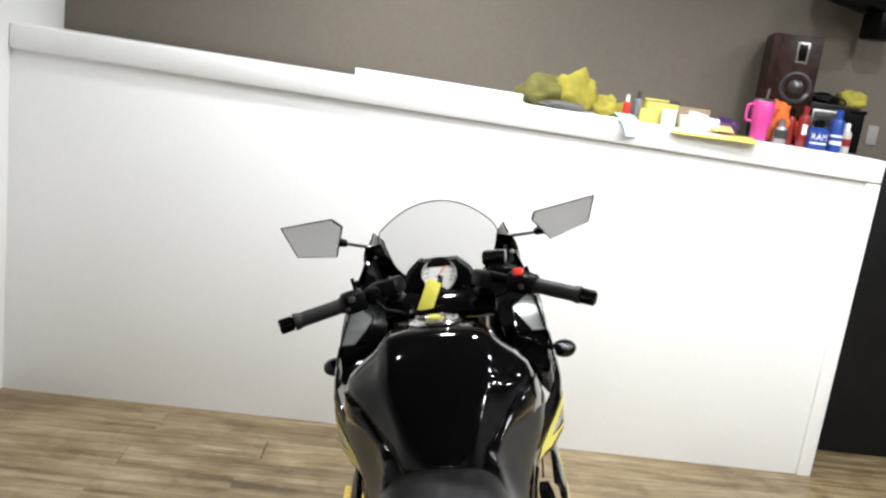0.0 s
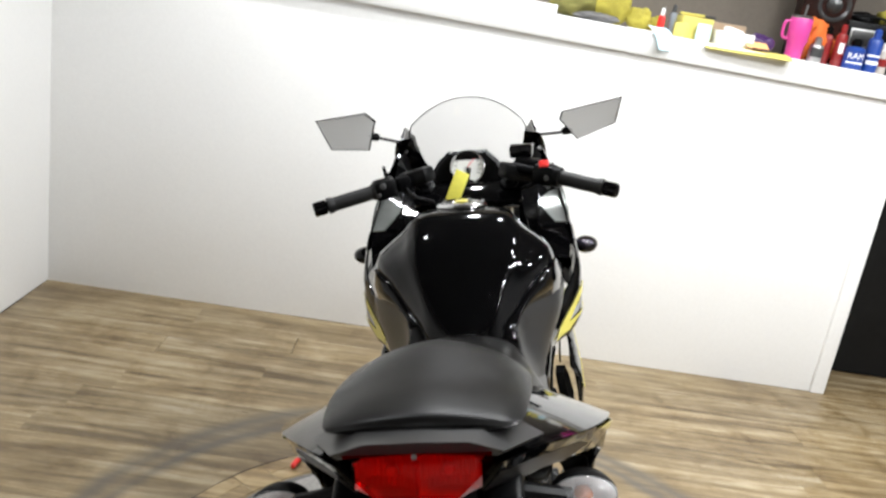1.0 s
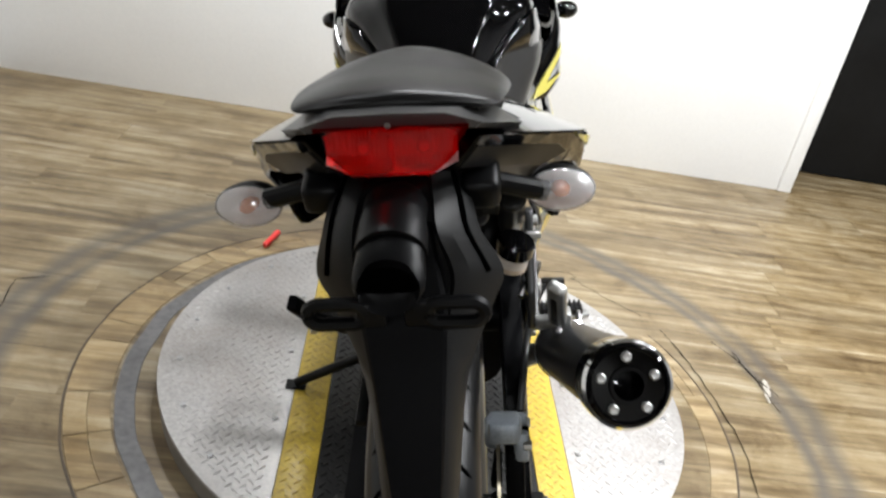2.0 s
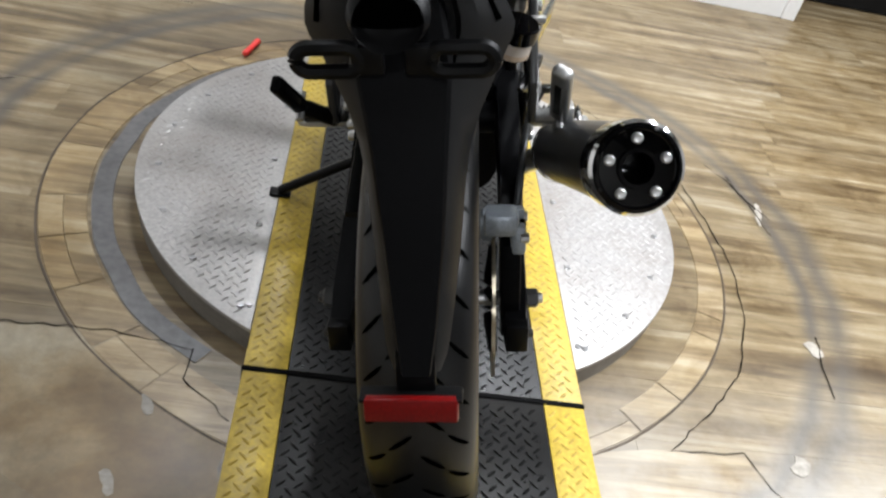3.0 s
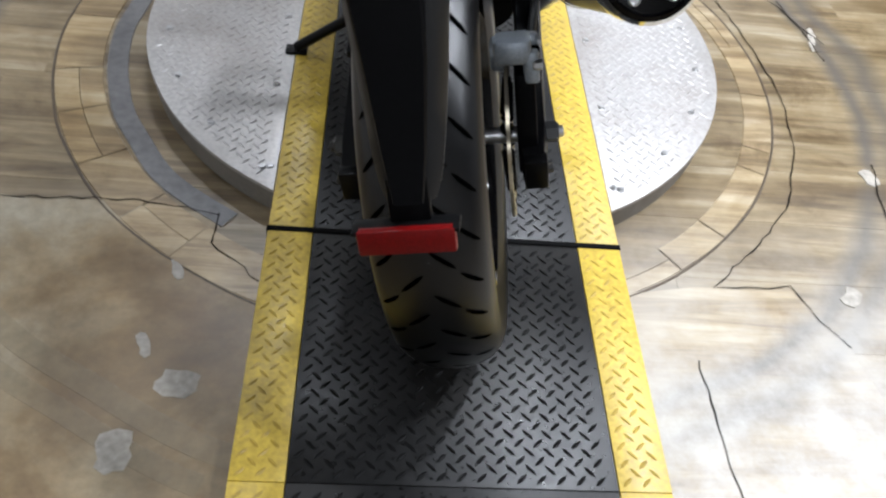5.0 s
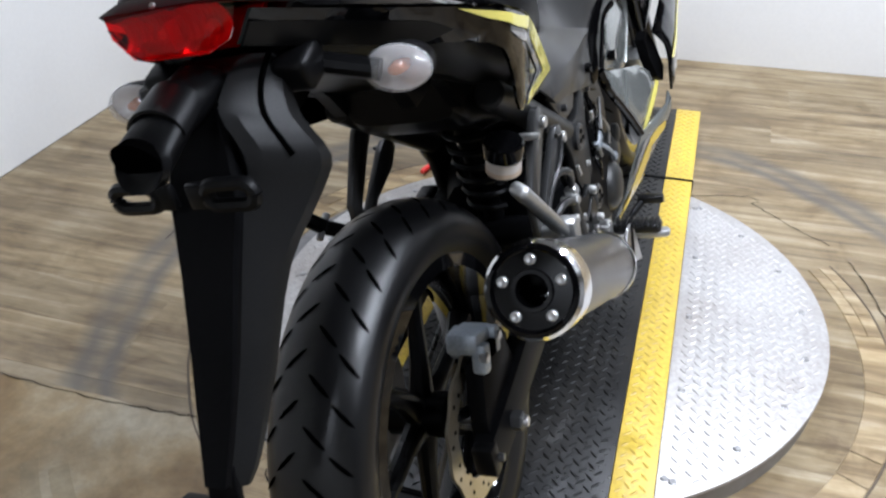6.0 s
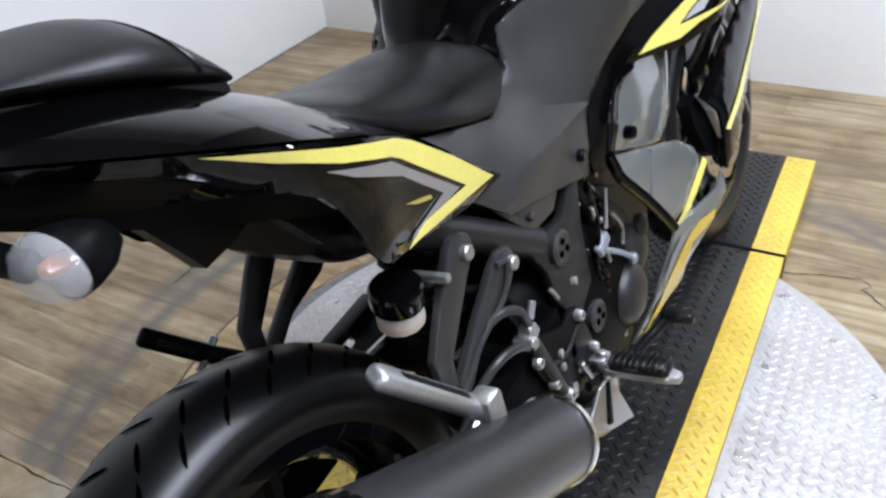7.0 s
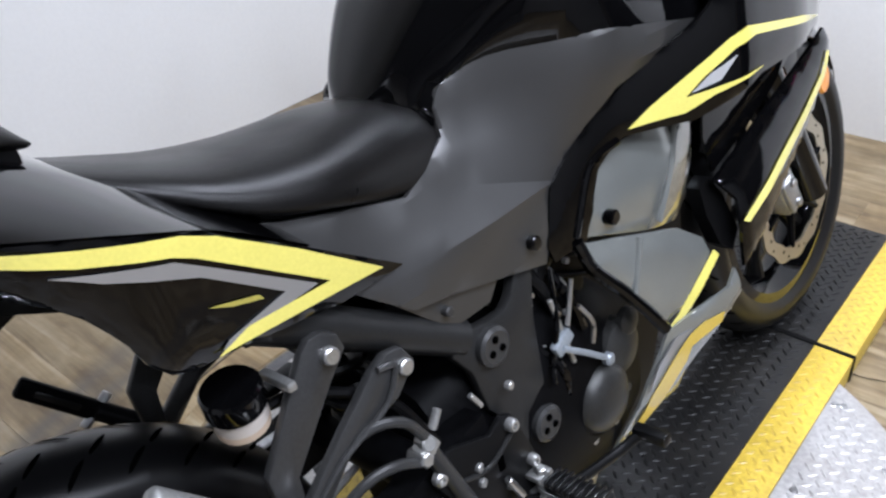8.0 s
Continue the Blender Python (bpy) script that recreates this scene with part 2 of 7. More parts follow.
def wood_material(name, tr=1.0, tg=1.0, tb=1.0):
    """Worn vinyl oak planks: long grain, tone by plank, scuffs round the turntable, bleached wear and painted sheen by
    the ramp.
    """
    m = mat(name, (0.4, 0.3, 0.2), 0.4)
    nt = m.node_tree
    geo = nt.nodes.new("ShaderNodeNewGeometry")
    info = nt.nodes.new("ShaderNodeObjectInfo")
    mp = node(m, "ShaderNodeMapping")
    mp.inputs["Scale"].default_value = (1.9, 24.0, 2.0)
    wire(m, geo, "Position", mp, "Vector")
    shift = nt.nodes.new("ShaderNodeVectorMath")
    shift.operation = "ADD"
    times = nt.nodes.new("ShaderNodeMath")
    times.operation = "MULTIPLY"
    times.inputs[1].default_value = 37.0
    wire(m, info, "Random", times, 0)
    wire(m, mp, "Vector", shift, 0)
    wire(m, times, 0, shift, 1)
    g1 = node(m, "ShaderNodeTexNoise", Scale=1.0, Detail=8.0, Roughness=0.62, Distortion=0.6)
    wire(m, shift, 0, g1, "Vector")
    g2 = node(m, "ShaderNodeTexNoise", Scale=9.0, Detail=4.0)
    wire(m, shift, 0, g2, "Vector")
    base = ramp(m, g1, "Fac", [(0.27, (0.085 * tr, 0.059 * tg, 0.031 * tb)), (0.43, (0.165 * tr, 0.121 * tg, 0.064 * tb)), (0.55, (0.245 * tr, 0.190 * tg, 0.108 * tb)), (0.72, (0.33 * tr, 0.283 * tg, 0.198 * tb))])
    fine = ramp(m, g2, "Fac", [(0.3, (0.86, 0.86, 0.86)), (0.7, (1.06, 1.06, 1.06))])
    tone = ramp(m, info, "Random", [(0.0, (0.88, 0.88, 0.88)), (0.5, (1.0, 0.99, 0.97)), (1.0, (1.08, 1.07, 1.04))])
    mul = nt.nodes.new("ShaderNodeMixRGB")
    mul.blend_type = "MULTIPLY"
    mul.inputs[0].default_value = 1.0
    wire(m, base, "Color", mul, 1)
    wire(m, fine, "Color", mul, 2)
    mul2 = nt.nodes.new("ShaderNodeMixRGB")
    mul2.blend_type = "MULTIPLY"
    mul2.inputs[0].default_value = 1.0
    wire(m, mul, 0, mul2, 1)
    wire(m, tone, "Color", mul2, 2)
    # distance from the turntable's middle, wobbled
    dist = nt.nodes.new("ShaderNodeVectorMath")
    dist.operation = "DISTANCE"
    dist.inputs[1].default_value = (0.0, 0.625, 0.0)
    wire(m, geo, "Position", dist, 0)
    wob = node(m, "ShaderNodeTexNoise", Scale=3.5, Detail=5.0)
    wire(m, geo, "Position", wob, "Vector")
    add = nt.nodes.new("ShaderNodeMath")
    add.operation = "MULTIPLY_ADD"
    add.inputs[1].default_value = 0.10
    wire(m, wob, "Fac", add, 0)
    wire(m, dist, "Value", add, 2)
    half = nt.nodes.new("ShaderNodeMath")
    half.operation = "MULTIPLY"
    half.inputs[1].default_value = 0.55
    wire(m, add, 0, half, 0)
    scuff2 = ramp(m, half, 0, [(0.540, (0, 0, 0)), (0.560, (0.95,) * 3), (0.576, (0.35,) * 3), (0.596, (0.85,) * 3), (0.622, (0, 0, 0))])
    patch = node(m, "ShaderNodeTexNoise", Scale=2.2, Detail=4.0)
    wire(m, geo, "Position", patch, "Vector")
    pm = ramp(m, patch, "Fac", [(0.30, (0.25,) * 3), (0.50, (1, 1, 1))])
    m1 = nt.nodes.new("ShaderNodeMixRGB")
    m1.blend_type = "MULTIPLY"
    m1.inputs[0].default_value = 1.0
    wire(m, scuff2, "Color", m1, 1)
    wire(m, pm, "Color", m1, 2)
    dark = nt.nodes.new("ShaderNodeMixRGB")
    dark.inputs[2].default_value = (0.072, 0.063, 0.052, 1)
    # walked-in grime, brown and blotchy
    gn = node(m, "ShaderNodeTexNoise", Scale=6.5, Detail=7.0, Roughness=0.68, Distortion=0.5)
    wire(m, geo, "Position", gn, "Vector")
    grime = ramp(m, gn, "Fac", [(0.30, (0.56, 0.49, 0.40)), (0.43, (0.88, 0.84, 0.78)), (0.56, (1.04, 1.04, 1.06)), (0.72, (1.20, 1.23, 1.32))])
    mul3 = nt.nodes.new("ShaderNodeMixRGB")
    mul3.blend_type = "MULTIPLY"
    mul3.inputs[0].default_value = 1.0
    wire(m, mul2, 0, mul3, 1)
    wire(m, grime, "Color", mul3, 2)
    # long dark smears along the planks
    lie = node(m, "ShaderNodeMapping")
    lie.inputs["Scale"].default_value = (1.1, 6.5, 1.0)
    wire(m, geo, "Position", lie, "Vector")
    sn = node(m, "ShaderNodeTexNoise", Scale=1.0, Detail=5.0, Roughness=0.6)
    wire(m, lie, "Vector", sn, "Vector")
    smear = ramp(m, sn, "Fac", [(0.32, (0.52, 0.47, 0.41)), (0.48, (1.0, 1.0, 1.0))])
    mul4 = nt.nodes.new("ShaderNodeMixRGB")
    mul4.blend_type = "MULTIPLY"
    mul4.inputs[0].default_value = 1.0
    wire(m, mul3, 0, mul4, 1)
    wire(m, smear, "Color", mul4, 2)
    wire(m, m1, 0, dark, 0)
    wire(m, mul4, 0, dark, 1)
    # bleached wear near the ramp, with floor sheen painted in towards the right
    sep = nt.nodes.new("ShaderNodeSeparateXYZ")
    wire(m, geo, "Position", sep, 0)
    near = nt.nodes.new("ShaderNodeMapRange")
    near.inputs[1].default_value, near.inputs[2].default_value = 0.25, -0.35
    wire(m, sep, "Y", near, 0)
    wn = node(m, "ShaderNodeTexNoise", Scale=4.0, Detail=7.0, Roughness=0.7)
    wire(m, geo, "Position", wn, "Vector")
    wr = ramp(m, wn, "Fac", [(0.36, (0.1,) * 3), (0.62, (0.85,) * 3)])
    m2 = nt.nodes.new("ShaderNodeMath")
    m2.operation = "MULTIPLY"
    east = nt.nodes.new("ShaderNodeMapRange")
    east.inputs[1].default_value, east.inputs[2].default_value, east.inputs[3].default_value, east.inputs[4].default_value = -0.35, 0.35, 0.40, 1.0
    wire(m, sep, "X", east, 0)
    m3 = nt.nodes.new("ShaderNodeMath")
    m3.operation = "MULTIPLY"
    wire(m, near, 0, m3, 0)
    wire(m, east, 0, m3, 1)
    # the wear and painted sheen end a walk away from the ramp
    ends = m3
    for axis, gone, full in (("Y", -1.9, -1.1), ("X", 2.1, 1.3)):
        fade = nt.nodes.new("ShaderNodeMapRange")
        fade.inputs[1].default_value, fade.inputs[2].default_value = gone, full
        wire(m, sep, axis, fade, 0)
        both = nt.nodes.new("ShaderNodeMath")
        both.operation = "MULTIPLY"
        wire(m, ends, 0, both, 0)
        wire(m, fade, 0, both, 1)
        ends = both
    wire(m, ends, 0, m2, 0)
    wire(m, wr, "Color", m2, 1)
    pale = nt.nodes.new("ShaderNodeMixRGB")
    pale.inputs[2].default_value = (0.42, 0.40, 0.365, 1)
    wire(m, m2, 0, pale, 0)
    wire(m, dark, 0, pale, 1)
    wire(m, pale, 0, bsdf(m), "Base Color")
    rr = ramp(m, wob, "Fac", [(0.3, (0.30,) * 3), (0.7, (0.48,) * 3)])
    wire(m, rr, "Color", bsdf(m), "Roughness")
    bp = node(m, "ShaderNodeBump", Strength=0.12, Distance=0.0015)
    wire(m, g1, "Fac", bp, "Height")
    wire(m, bp, "Normal", bsdf(m), "Normal")
    return m


def patch_material(name, tones):
    """Bare, stained underlay: blotches of brown, grey and bleached scraped spots."""
    m = mat(name, tones[1], 0.45)
    geo = m.node_tree.nodes.new("ShaderNodeNewGeometry")
    wide = node(m, "ShaderNodeTexNoise", Scale=3.2, Detail=6.0, Roughness=0.6, Distortion=0.4)
    fine = node(m, "ShaderNodeTexNoise", Scale=38.0, Detail=5.0, Roughness=0.7)
    for n in (wide, fine):
        wire(m, geo, "Position", n, "Vector")
    base = ramp(m, wide, "Fac", list(zip((0.32, 0.44, 0.54, 0.68), tones)))
    tone = ramp(m, fine, "Fac", [(0.3, (0.80, 0.80, 0.80)), (0.7, (1.12, 1.12, 1.12))])
    mul = m.node_tree.nodes.new("ShaderNodeMixRGB")
    mul.blend_type = "MULTIPLY"
    mul.inputs[0].default_value = 1.0
    wire(m, base, "Color", mul, 1)
    wire(m, tone, "Color", mul, 2)
    wire(m, mul, 0, bsdf(m), "Base Color")
    rr = ramp(m, wide, "Fac", [(0.3, (0.32,) * 3), (0.7, (0.55,) * 3)])
    wire(m, rr, "Color", bsdf(m), "Roughness")
    bp = node(m, "ShaderNodeBump", Strength=0.15, Distance=0.001)
    wire(m, fine, "Fac", bp, "Height")
    wire(m, bp, "Normal", bsdf(m), "Normal")
    return m


STAINED = patch_material("stained_underlay", [(0.120, 0.070, 0.024), (0.185, 0.125, 0.055), (0.25, 0.192, 0.108), (0.35, 0.305, 0.220)])
SCRAPE = grain(mat("scraped_pale_spot", (0.28, 0.255, 0.215), 0.5), (0.28, 0.255, 0.215), 90, 0.25, stains=12)
WOOD = wood_material("worn_oak_vinyl", 0.92, 0.92, 0.91)
BLEACHED = wood_material("bleached_oak_vinyl", 1.22, 1.22, 1.22)
RING_WOOD = wood_material("pale_ring_wood", 1.42, 1.36, 1.22)


# ---- shape tools ----
def part(name, bm, material, parent=None, label="", sharp=0.6):
    """Links a bmesh as one mesh object, under a thing or a part if given."""
    bmesh.ops.recalc_face_normals(bm, faces=bm.faces)
    for f in bm.faces:
        f.smooth = True
    for e in bm.edges:
        if len(e.link_faces) == 2 and e.calc_face_angle(0) > sharp:
            e.smooth = False
    me = bpy.data.meshes.new(name)
    bm.to_mesh(me)
    bm.free()
    for one in material if isinstance(material, (list, tuple)) else [material]:
        me.materials.append(one)
    ob = new(name, me)
    if parent:
        ob.parent = parent
    if label:
        tagged(ob, label)
    return ob


def thing(name, label, category, m=None, group="", kind=""):
    ob = new(name)
    ob.empty_display_size = 0.05
    if m:
        ob.matrix_world = m
    return tagged(ob, label, category, group, kind)


def join(*bms):
    """One bmesh out of several."""
    out = bms[0]
    for b in bms[1:]:
        me = bpy.data.meshes.new("tmp")
        b.to_mesh(me)
        out.from_mesh(me)
        bpy.data.meshes.remove(me)
        b.free()
    return out


def moved(bm, m):
    bmesh.ops.transform(bm, matrix=m, verts=bm.verts)
    return bm


def box(cx, cy, cz, sx, sy, sz, bevel=0.003, rot=(0, 0, 0), seg=2):
    bm = bmesh.new()
    bmesh.ops.create_cube(bm, size=1, matrix=Matrix.Diagonal((sx, sy, sz, 1)))
    if bevel:
        bmesh.ops.bevel(bm, geom=bm.edges[:], offset=min(bevel, 0.45 * min(sx, sy, sz)), segments=seg, affect="EDGES", profile=0.5)
    return moved(bm, pose(cx, cy, cz, *rot))


def frame_to(a, b):
    """A matrix whose z runs from a towards b, at a."""
    a, b = Vector(a), Vector(b)
    return Matrix.Translation(a) @ (b - a).to_track_quat("Z", "Y").to_matrix().to_4x4()


def lathe(profile, m=None, n=32, cap=True):
    """Turns (radius, height) pairs round z."""
    bm = bmesh.new()
    rings = []
    for r, h in profile:
        if r < 1e-6:
            rings.append([bm.verts.new((0, 0, h))])
        else:
            rings.append([bm.verts.new((r * math.cos(2 * math.pi * k / n), r * math.sin(2 * math.pi * k / n), h)) for k in range(n)])
    for a, b in zip(rings, rings[1:]):
        for k in range(n):
            j = (k + 1) % n
            if len(a) == 1 and len(b) == 1:
                continue
            if len(a) == 1:
                bm.faces.new((a[0], b[k], b[j]))
            elif len(b) == 1:
                bm.faces.new((a[k], b[0], a[j]))
            else:
                bm.faces.new((a[k], a[j], b[j], b[k]))
    if cap:
        for ring in (rings[0], rings[-1]):
            if len(ring) > 2:
                bm.faces.new(ring)
    return moved(bm, m) if m else bm


def rod(a, b, r, r2=None, n=16, bevel=0.2):
    """A round bar from a to b with softened ends."""
    r2 = r if r2 is None else r2
    length = (Vector(b) - Vector(a)).length
    e = min(r, r2) * bevel
    return lathe([(r - e, 0), (r, e), (r2, length - e), (r2 - e, length)], frame_to(a, b), n)


def spline(points, per=8):
    """Catmull-Rom through the points."""
    p = [Vector(q) for q in points]
    p = [2 * p[0] - p[1], *p, 2 * p[-1] - p[-2]]
    out = []
    for i in range(1, len(p) - 2):
        for k in range(per):
            t = k / per
            a, b, c, d = p[i - 1 : i + 3]
            out.append(0.5 * (2 * b + (c - a) * t + (2 * a - 5 * b + 4 * c - d) * t * t + (3 * b - a - 3 * c + d) * t**3))
    return out + [p[-2]]


def tube(points, r, n=10, per=8, closed=False, flat=1.0):
    """A pipe along a smooth line. flat: its width over its height."""
    pts = spline(points, per) if per > 1 else [Vector(q) for q in points]
    bm = bmesh.new()
    rings = []
    up = Vector((0, 0, 1))
    for i, p in enumerate(pts):
        d = (pts[min(i + 1, len(pts) - 1)] - pts[max(i - 1, 0)]).normalized()
        s = d.cross(up)
        s = s.normalized() if s.length > 1e-3 else Vector((1, 0, 0))
        u = s.cross(d).normalized()
        rings.append([bm.verts.new(p + r * (flat * math.cos(a) * s + math.sin(a) * u)) for a in (2 * math.pi * k / n for k in range(n))])
    for a, b in zip(rings, rings[1:]):
        for k in range(n):
            bm.faces.new((a[k], a[(k + 1) % n], b[(k + 1) % n], b[k]))
    for ring in (rings[0], rings[-1]):
        bm.faces.new(ring)
    return bm


def loft(rings, cap=True):
    bm = bmesh.new()
    made = [[bm.verts.new(p) for p in ring] for ring in rings]
    n = len(made[0])
    for a, b in zip(made, made[1:]):
        for k in range(n):
            bm.faces.new((a[k], a[(k + 1) % n], b[(k + 1) % n], b[k]))
    if cap:
        for ring in (made[0], made[-1]):
            bm.faces.new(ring)
    return bm


def smooth_rows(rows, per=5):
    """Catmull-Rom through rows of numbers."""
    a = np.array(rows, float)
    a = np.vstack([2 * a[0] - a[1], a, 2 * a[-1] - a[-2]])
    out = []
    for i in range(1, len(a) - 2):
        for k in range(per):
            t = k / per
            p, q, r, s = a[i - 1 : i + 3]
            out.append(0.5 * (2 * q + (r - p) * t + (2 * p - 5 * q + 4 * r - s) * t**2 + (3 * q - p - 3 * r + s) * t**3))
    return out + [a[-2]]


def pad(rows, n=28, per=5, power=2.6, crown=None):
    """A cushion-like body along y. Rows: y, top z, half width, bottom z, height of the widest line between bottom and top."""
    rings = []
    for y, top, hw, bot, mid in smooth_rows(rows, per):
        zc = bot + (top - bot) * mid
        ring = []
        for k in range(n):
            a = 2 * math.pi * k / n
            c, s = math.cos(a), math.sin(a)
            h = (top - zc) if s >= 0 else (zc - bot)
            e = (crown or power) if s >= 0 else power
            ring.append((hw * math.copysign(abs(c) ** (2 / e), c), y, zc + h * math.copysign(abs(s) ** (2 / e), s)))
        rings.append(ring)
    return loft(rings)


def hull(rows, per=5, round_=3):
    """A body along y, alike on both sides. Rows: y, then pairs x, z of its right half from the top middle down to the bottom middle."""
    rings = []
    for row in smooth_rows(rows, per):
        y, rest = row[0], row[1:]
        half = [(max(0.0, rest[i]), rest[i + 1]) for i in range(0, len(rest), 2)]
        if round_:
            line = smooth_rows(half, round_)
            half = [(max(0.0, a), b) for a, b in line]
        ring = [(x, y, z) for x, z in half] + [(-x, y, z) for x, z in half[-2:0:-1]]
        rings.append(ring)
    return loft(rings)


def panel(outline, fx, side=1, thick=0.004, cell=0.03, roll=0.004, curve=0, lift=0.0, folds=()):
    """A shell panel seen from the side: outline in y, z; fx(y, z) gives how far out it lies. Its edge is rolled inwards."""
    pts = outline
    if curve:
        loop = [Vector((0, *p)) for p in outline]
        line = []
        n = len(loop)
        for i in range(n):
            a, b, c, d = loop[i - 1], loop[i], loop[(i + 1) % n], loop[(i + 2) % n]
            for k in range(curve):
                t = k / curve
                # straight sides with softened corners
                line.append(b.lerp(c, t) if 0 < k else b * 0.8 + (a + c) * 0.1)
        pts = [(p.y, p.z) for p in line]
    bm = bmesh.new()
    face = bm.faces.new([bm.verts.new((0, y, z)) for y, z in pts])
    if roll:
        bmesh.ops.inset_region(bm, faces=[face], thickness=roll, depth=0)
    ys = [p[0] for p in pts]
    zs = [p[1] for p in pts]
    for lo, hi, no in ((min(ys), max(ys), (0, 1, 0)), (min(zs), max(zs), (0, 0, 1))):
        steps = max(1, int((hi - lo) / cell))
        for k in range(1, steps):
            v = lo + (hi - lo) * k / steps
            bmesh.ops.bisect_plane(bm, geom=bm.verts[:] + bm.edges[:] + bm.faces[:], plane_co=(0, v, v), plane_no=no)
    for (y0, z0), (y1, z1) in folds:
        bmesh.ops.bisect_plane(bm, geom=bm.verts[:] + bm.edges[:] + bm.faces[:], plane_co=(0, y0, z0), plane_no=(0, z0 - z1, y1 - y0))
    border = {v for e in bm.edges if len(e.link_faces) == 1 for v in e.verts}
    flat = {v: (v.co.y, v.co.z) for v in bm.verts}
    outer = bm.faces[:]
    for v in bm.verts:
        y, z = flat[v]
        v.co.x = side * (fx(y, z) + lift - (roll * 0.7 if v in border else 0))
    edges = [e for e in bm.edges if len(e.link_faces) == 1]
    back = {v: bm.verts.new(v.co - Vector((side * thick, 0, 0))) for v in list(bm.verts)}
    for f in outer:
        bm.faces.new([back[v] for v in reversed(f.verts)])
    for e in edges:
        a, b = e.verts
        try:
            bm.faces.new((a, b, back[b], back[a]))
        except ValueError:
            pass
    return bm


def prism(outline, depth, plane="xz", at=0.0, bevel=0.0):
    """A flat plate: outline in two of the axes, from at to at + depth in the third."""
    bm = bmesh.new()
    put = {"xz": lambda a, b: (a, at, b), "yz": lambda a, b: (at, a, b), "xy": lambda a, b: (a, b, at)}[plane]
    f = bm.faces.new([bm.verts.new(put(a, b)) for a, b in outline])
    way = {"xz": (0, depth, 0), "yz": (depth, 0, 0), "xy": (0, 0, depth)}[plane]
    made = bmesh.ops.extrude_face_region(bm, geom=[f])
    bmesh.ops.translate(bm, vec=way, verts=[v for v in made["geom"] if isinstance(v, bmesh.types.BMVert)])
    if bevel:
        bmesh.ops.bevel(bm, geom=bm.edges[:], offset=bevel, segments=2, affect="EDGES", profile=0.5)
    return bm


# ---- room ----
LEFT, RIGHT, BACK, FRONT = -1.73, 3.9, 2.34, -3.2


def structure(name, bm, material, label, parent=None):
    return tagged(part(name, bm, material, parent), label, "setting", kind="structure")


structure("wall_left", box(LEFT - 0.06, 0.35, CEIL / 2, 0.12, 7.3, CEIL, 0.004), WALL, "white painted side wall running past the turntable")
structure("wall_right", box(RIGHT + 0.06, 0.35, CEIL / 2, 0.12, 7.3, CEIL, 0.004), BOUNCE_WALL, "unseen grey wall added on the right to limit bounced light")
structure("wall_front", box(1.1, FRONT - 0.06, CEIL / 2, 5.8, 0.12, CEIL, 0.004), WALL, "white painted wall behind the ramp")
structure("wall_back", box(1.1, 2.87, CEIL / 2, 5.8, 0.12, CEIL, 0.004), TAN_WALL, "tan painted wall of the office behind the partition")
structure("ceiling", box(1.1, 0.4, CEIL + 0.05, 5.9, 7.5, 0.1, 0.004), CEILING, "flat dark grey ceiling, out of view, kept dark for reflections")
structure("ground", box(1.1, 0.4, -0.06, 5.9, 7.5, 0.1, 0.0), SUBFLOOR, "dark subfloor under the planks")

# half-height partition with its cap board and end post; its top falls a little to the right
END = 1.582


def ledge_z(x):
    return 1.436 - 0.0239 * (x + 1.68)


FALL = math.degrees(math.atan(0.0239))
_mid = (LEFT + END) / 2
structure("partition_wall", prism([(LEFT, 0), (END, 0), (END, ledge_z(END) - 0.02), (LEFT, ledge_z(LEFT) - 0.02)], 0.12, "xz", BACK, 0.001), WALL, "white half-height partition wall")
structure("trim_fascia", box(_mid + 0.03, BACK - 0.009, ledge_z(_mid + 0.03) - 0.046, END - LEFT + 0.056, 0.018, 0.088, 0.003, (0, FALL, 0)), TRIM, "white painted fascia board along the partition top")
structure("trim_post", box(END + 0.030, BACK + 0.055, (ledge_z(END) - 0.095) / 2, 0.06, 0.135, ledge_z(END) - 0.095, 0.003), TRIM, "white end post of the partition")
structure("counter_top", box(_mid + 0.03, BACK + 0.22, ledge_z(_mid + 0.03) - 0.006, END - LEFT + 0.06, 0.44, 0.012, 0.002, (0, FALL, 0)), TRIM, "white counter ledge on the partition")
structure("trim_backboard", box(-0.135, BACK + 0.08, ledge_z(-0.135) + 0.017, 0.66, 0.02, 0.034, 0.003, (0, FALL, 0)), TRIM, "loose white board lying on the ledge")
structure("trim_socket", box(1.827, 2.807, 1.445, 0.05, 0.008, 0.085, 0.003), GREY_SOCKET, "grey wall socket plate on the office wall")
# panel closing the doorway, coloured as dark as its shade
structure("door_1", box(2.40, BACK + 0.30, 0.665, 1.44, 0.04, 1.32, 0.004), DOORWAY_SHADE, "near-black panel in the doorway, its shade put in the colour")


def office_bracket():
    t = thing("ceiling_speaker", "black box speaker hung on an arm from the ceiling", "speaker", pose(1.57, 2.66, 1.99, 0, 0, 12))
    part("body", box(0, 0, 0, 0.28, 0.16, 0.07, 0.01, (0, 8, 0)), BLACK_MATT, t)
    part("arm", rod((0, 0, 0.03), (0, 0, CEIL - 1.98), 0.014), DARK_METAL, t)
    part("horn", box(0.10, -0.02, -0.10, 0.10, 0.12, 0.11, 0.01), BLACK_MATT, t)


office_bracket()


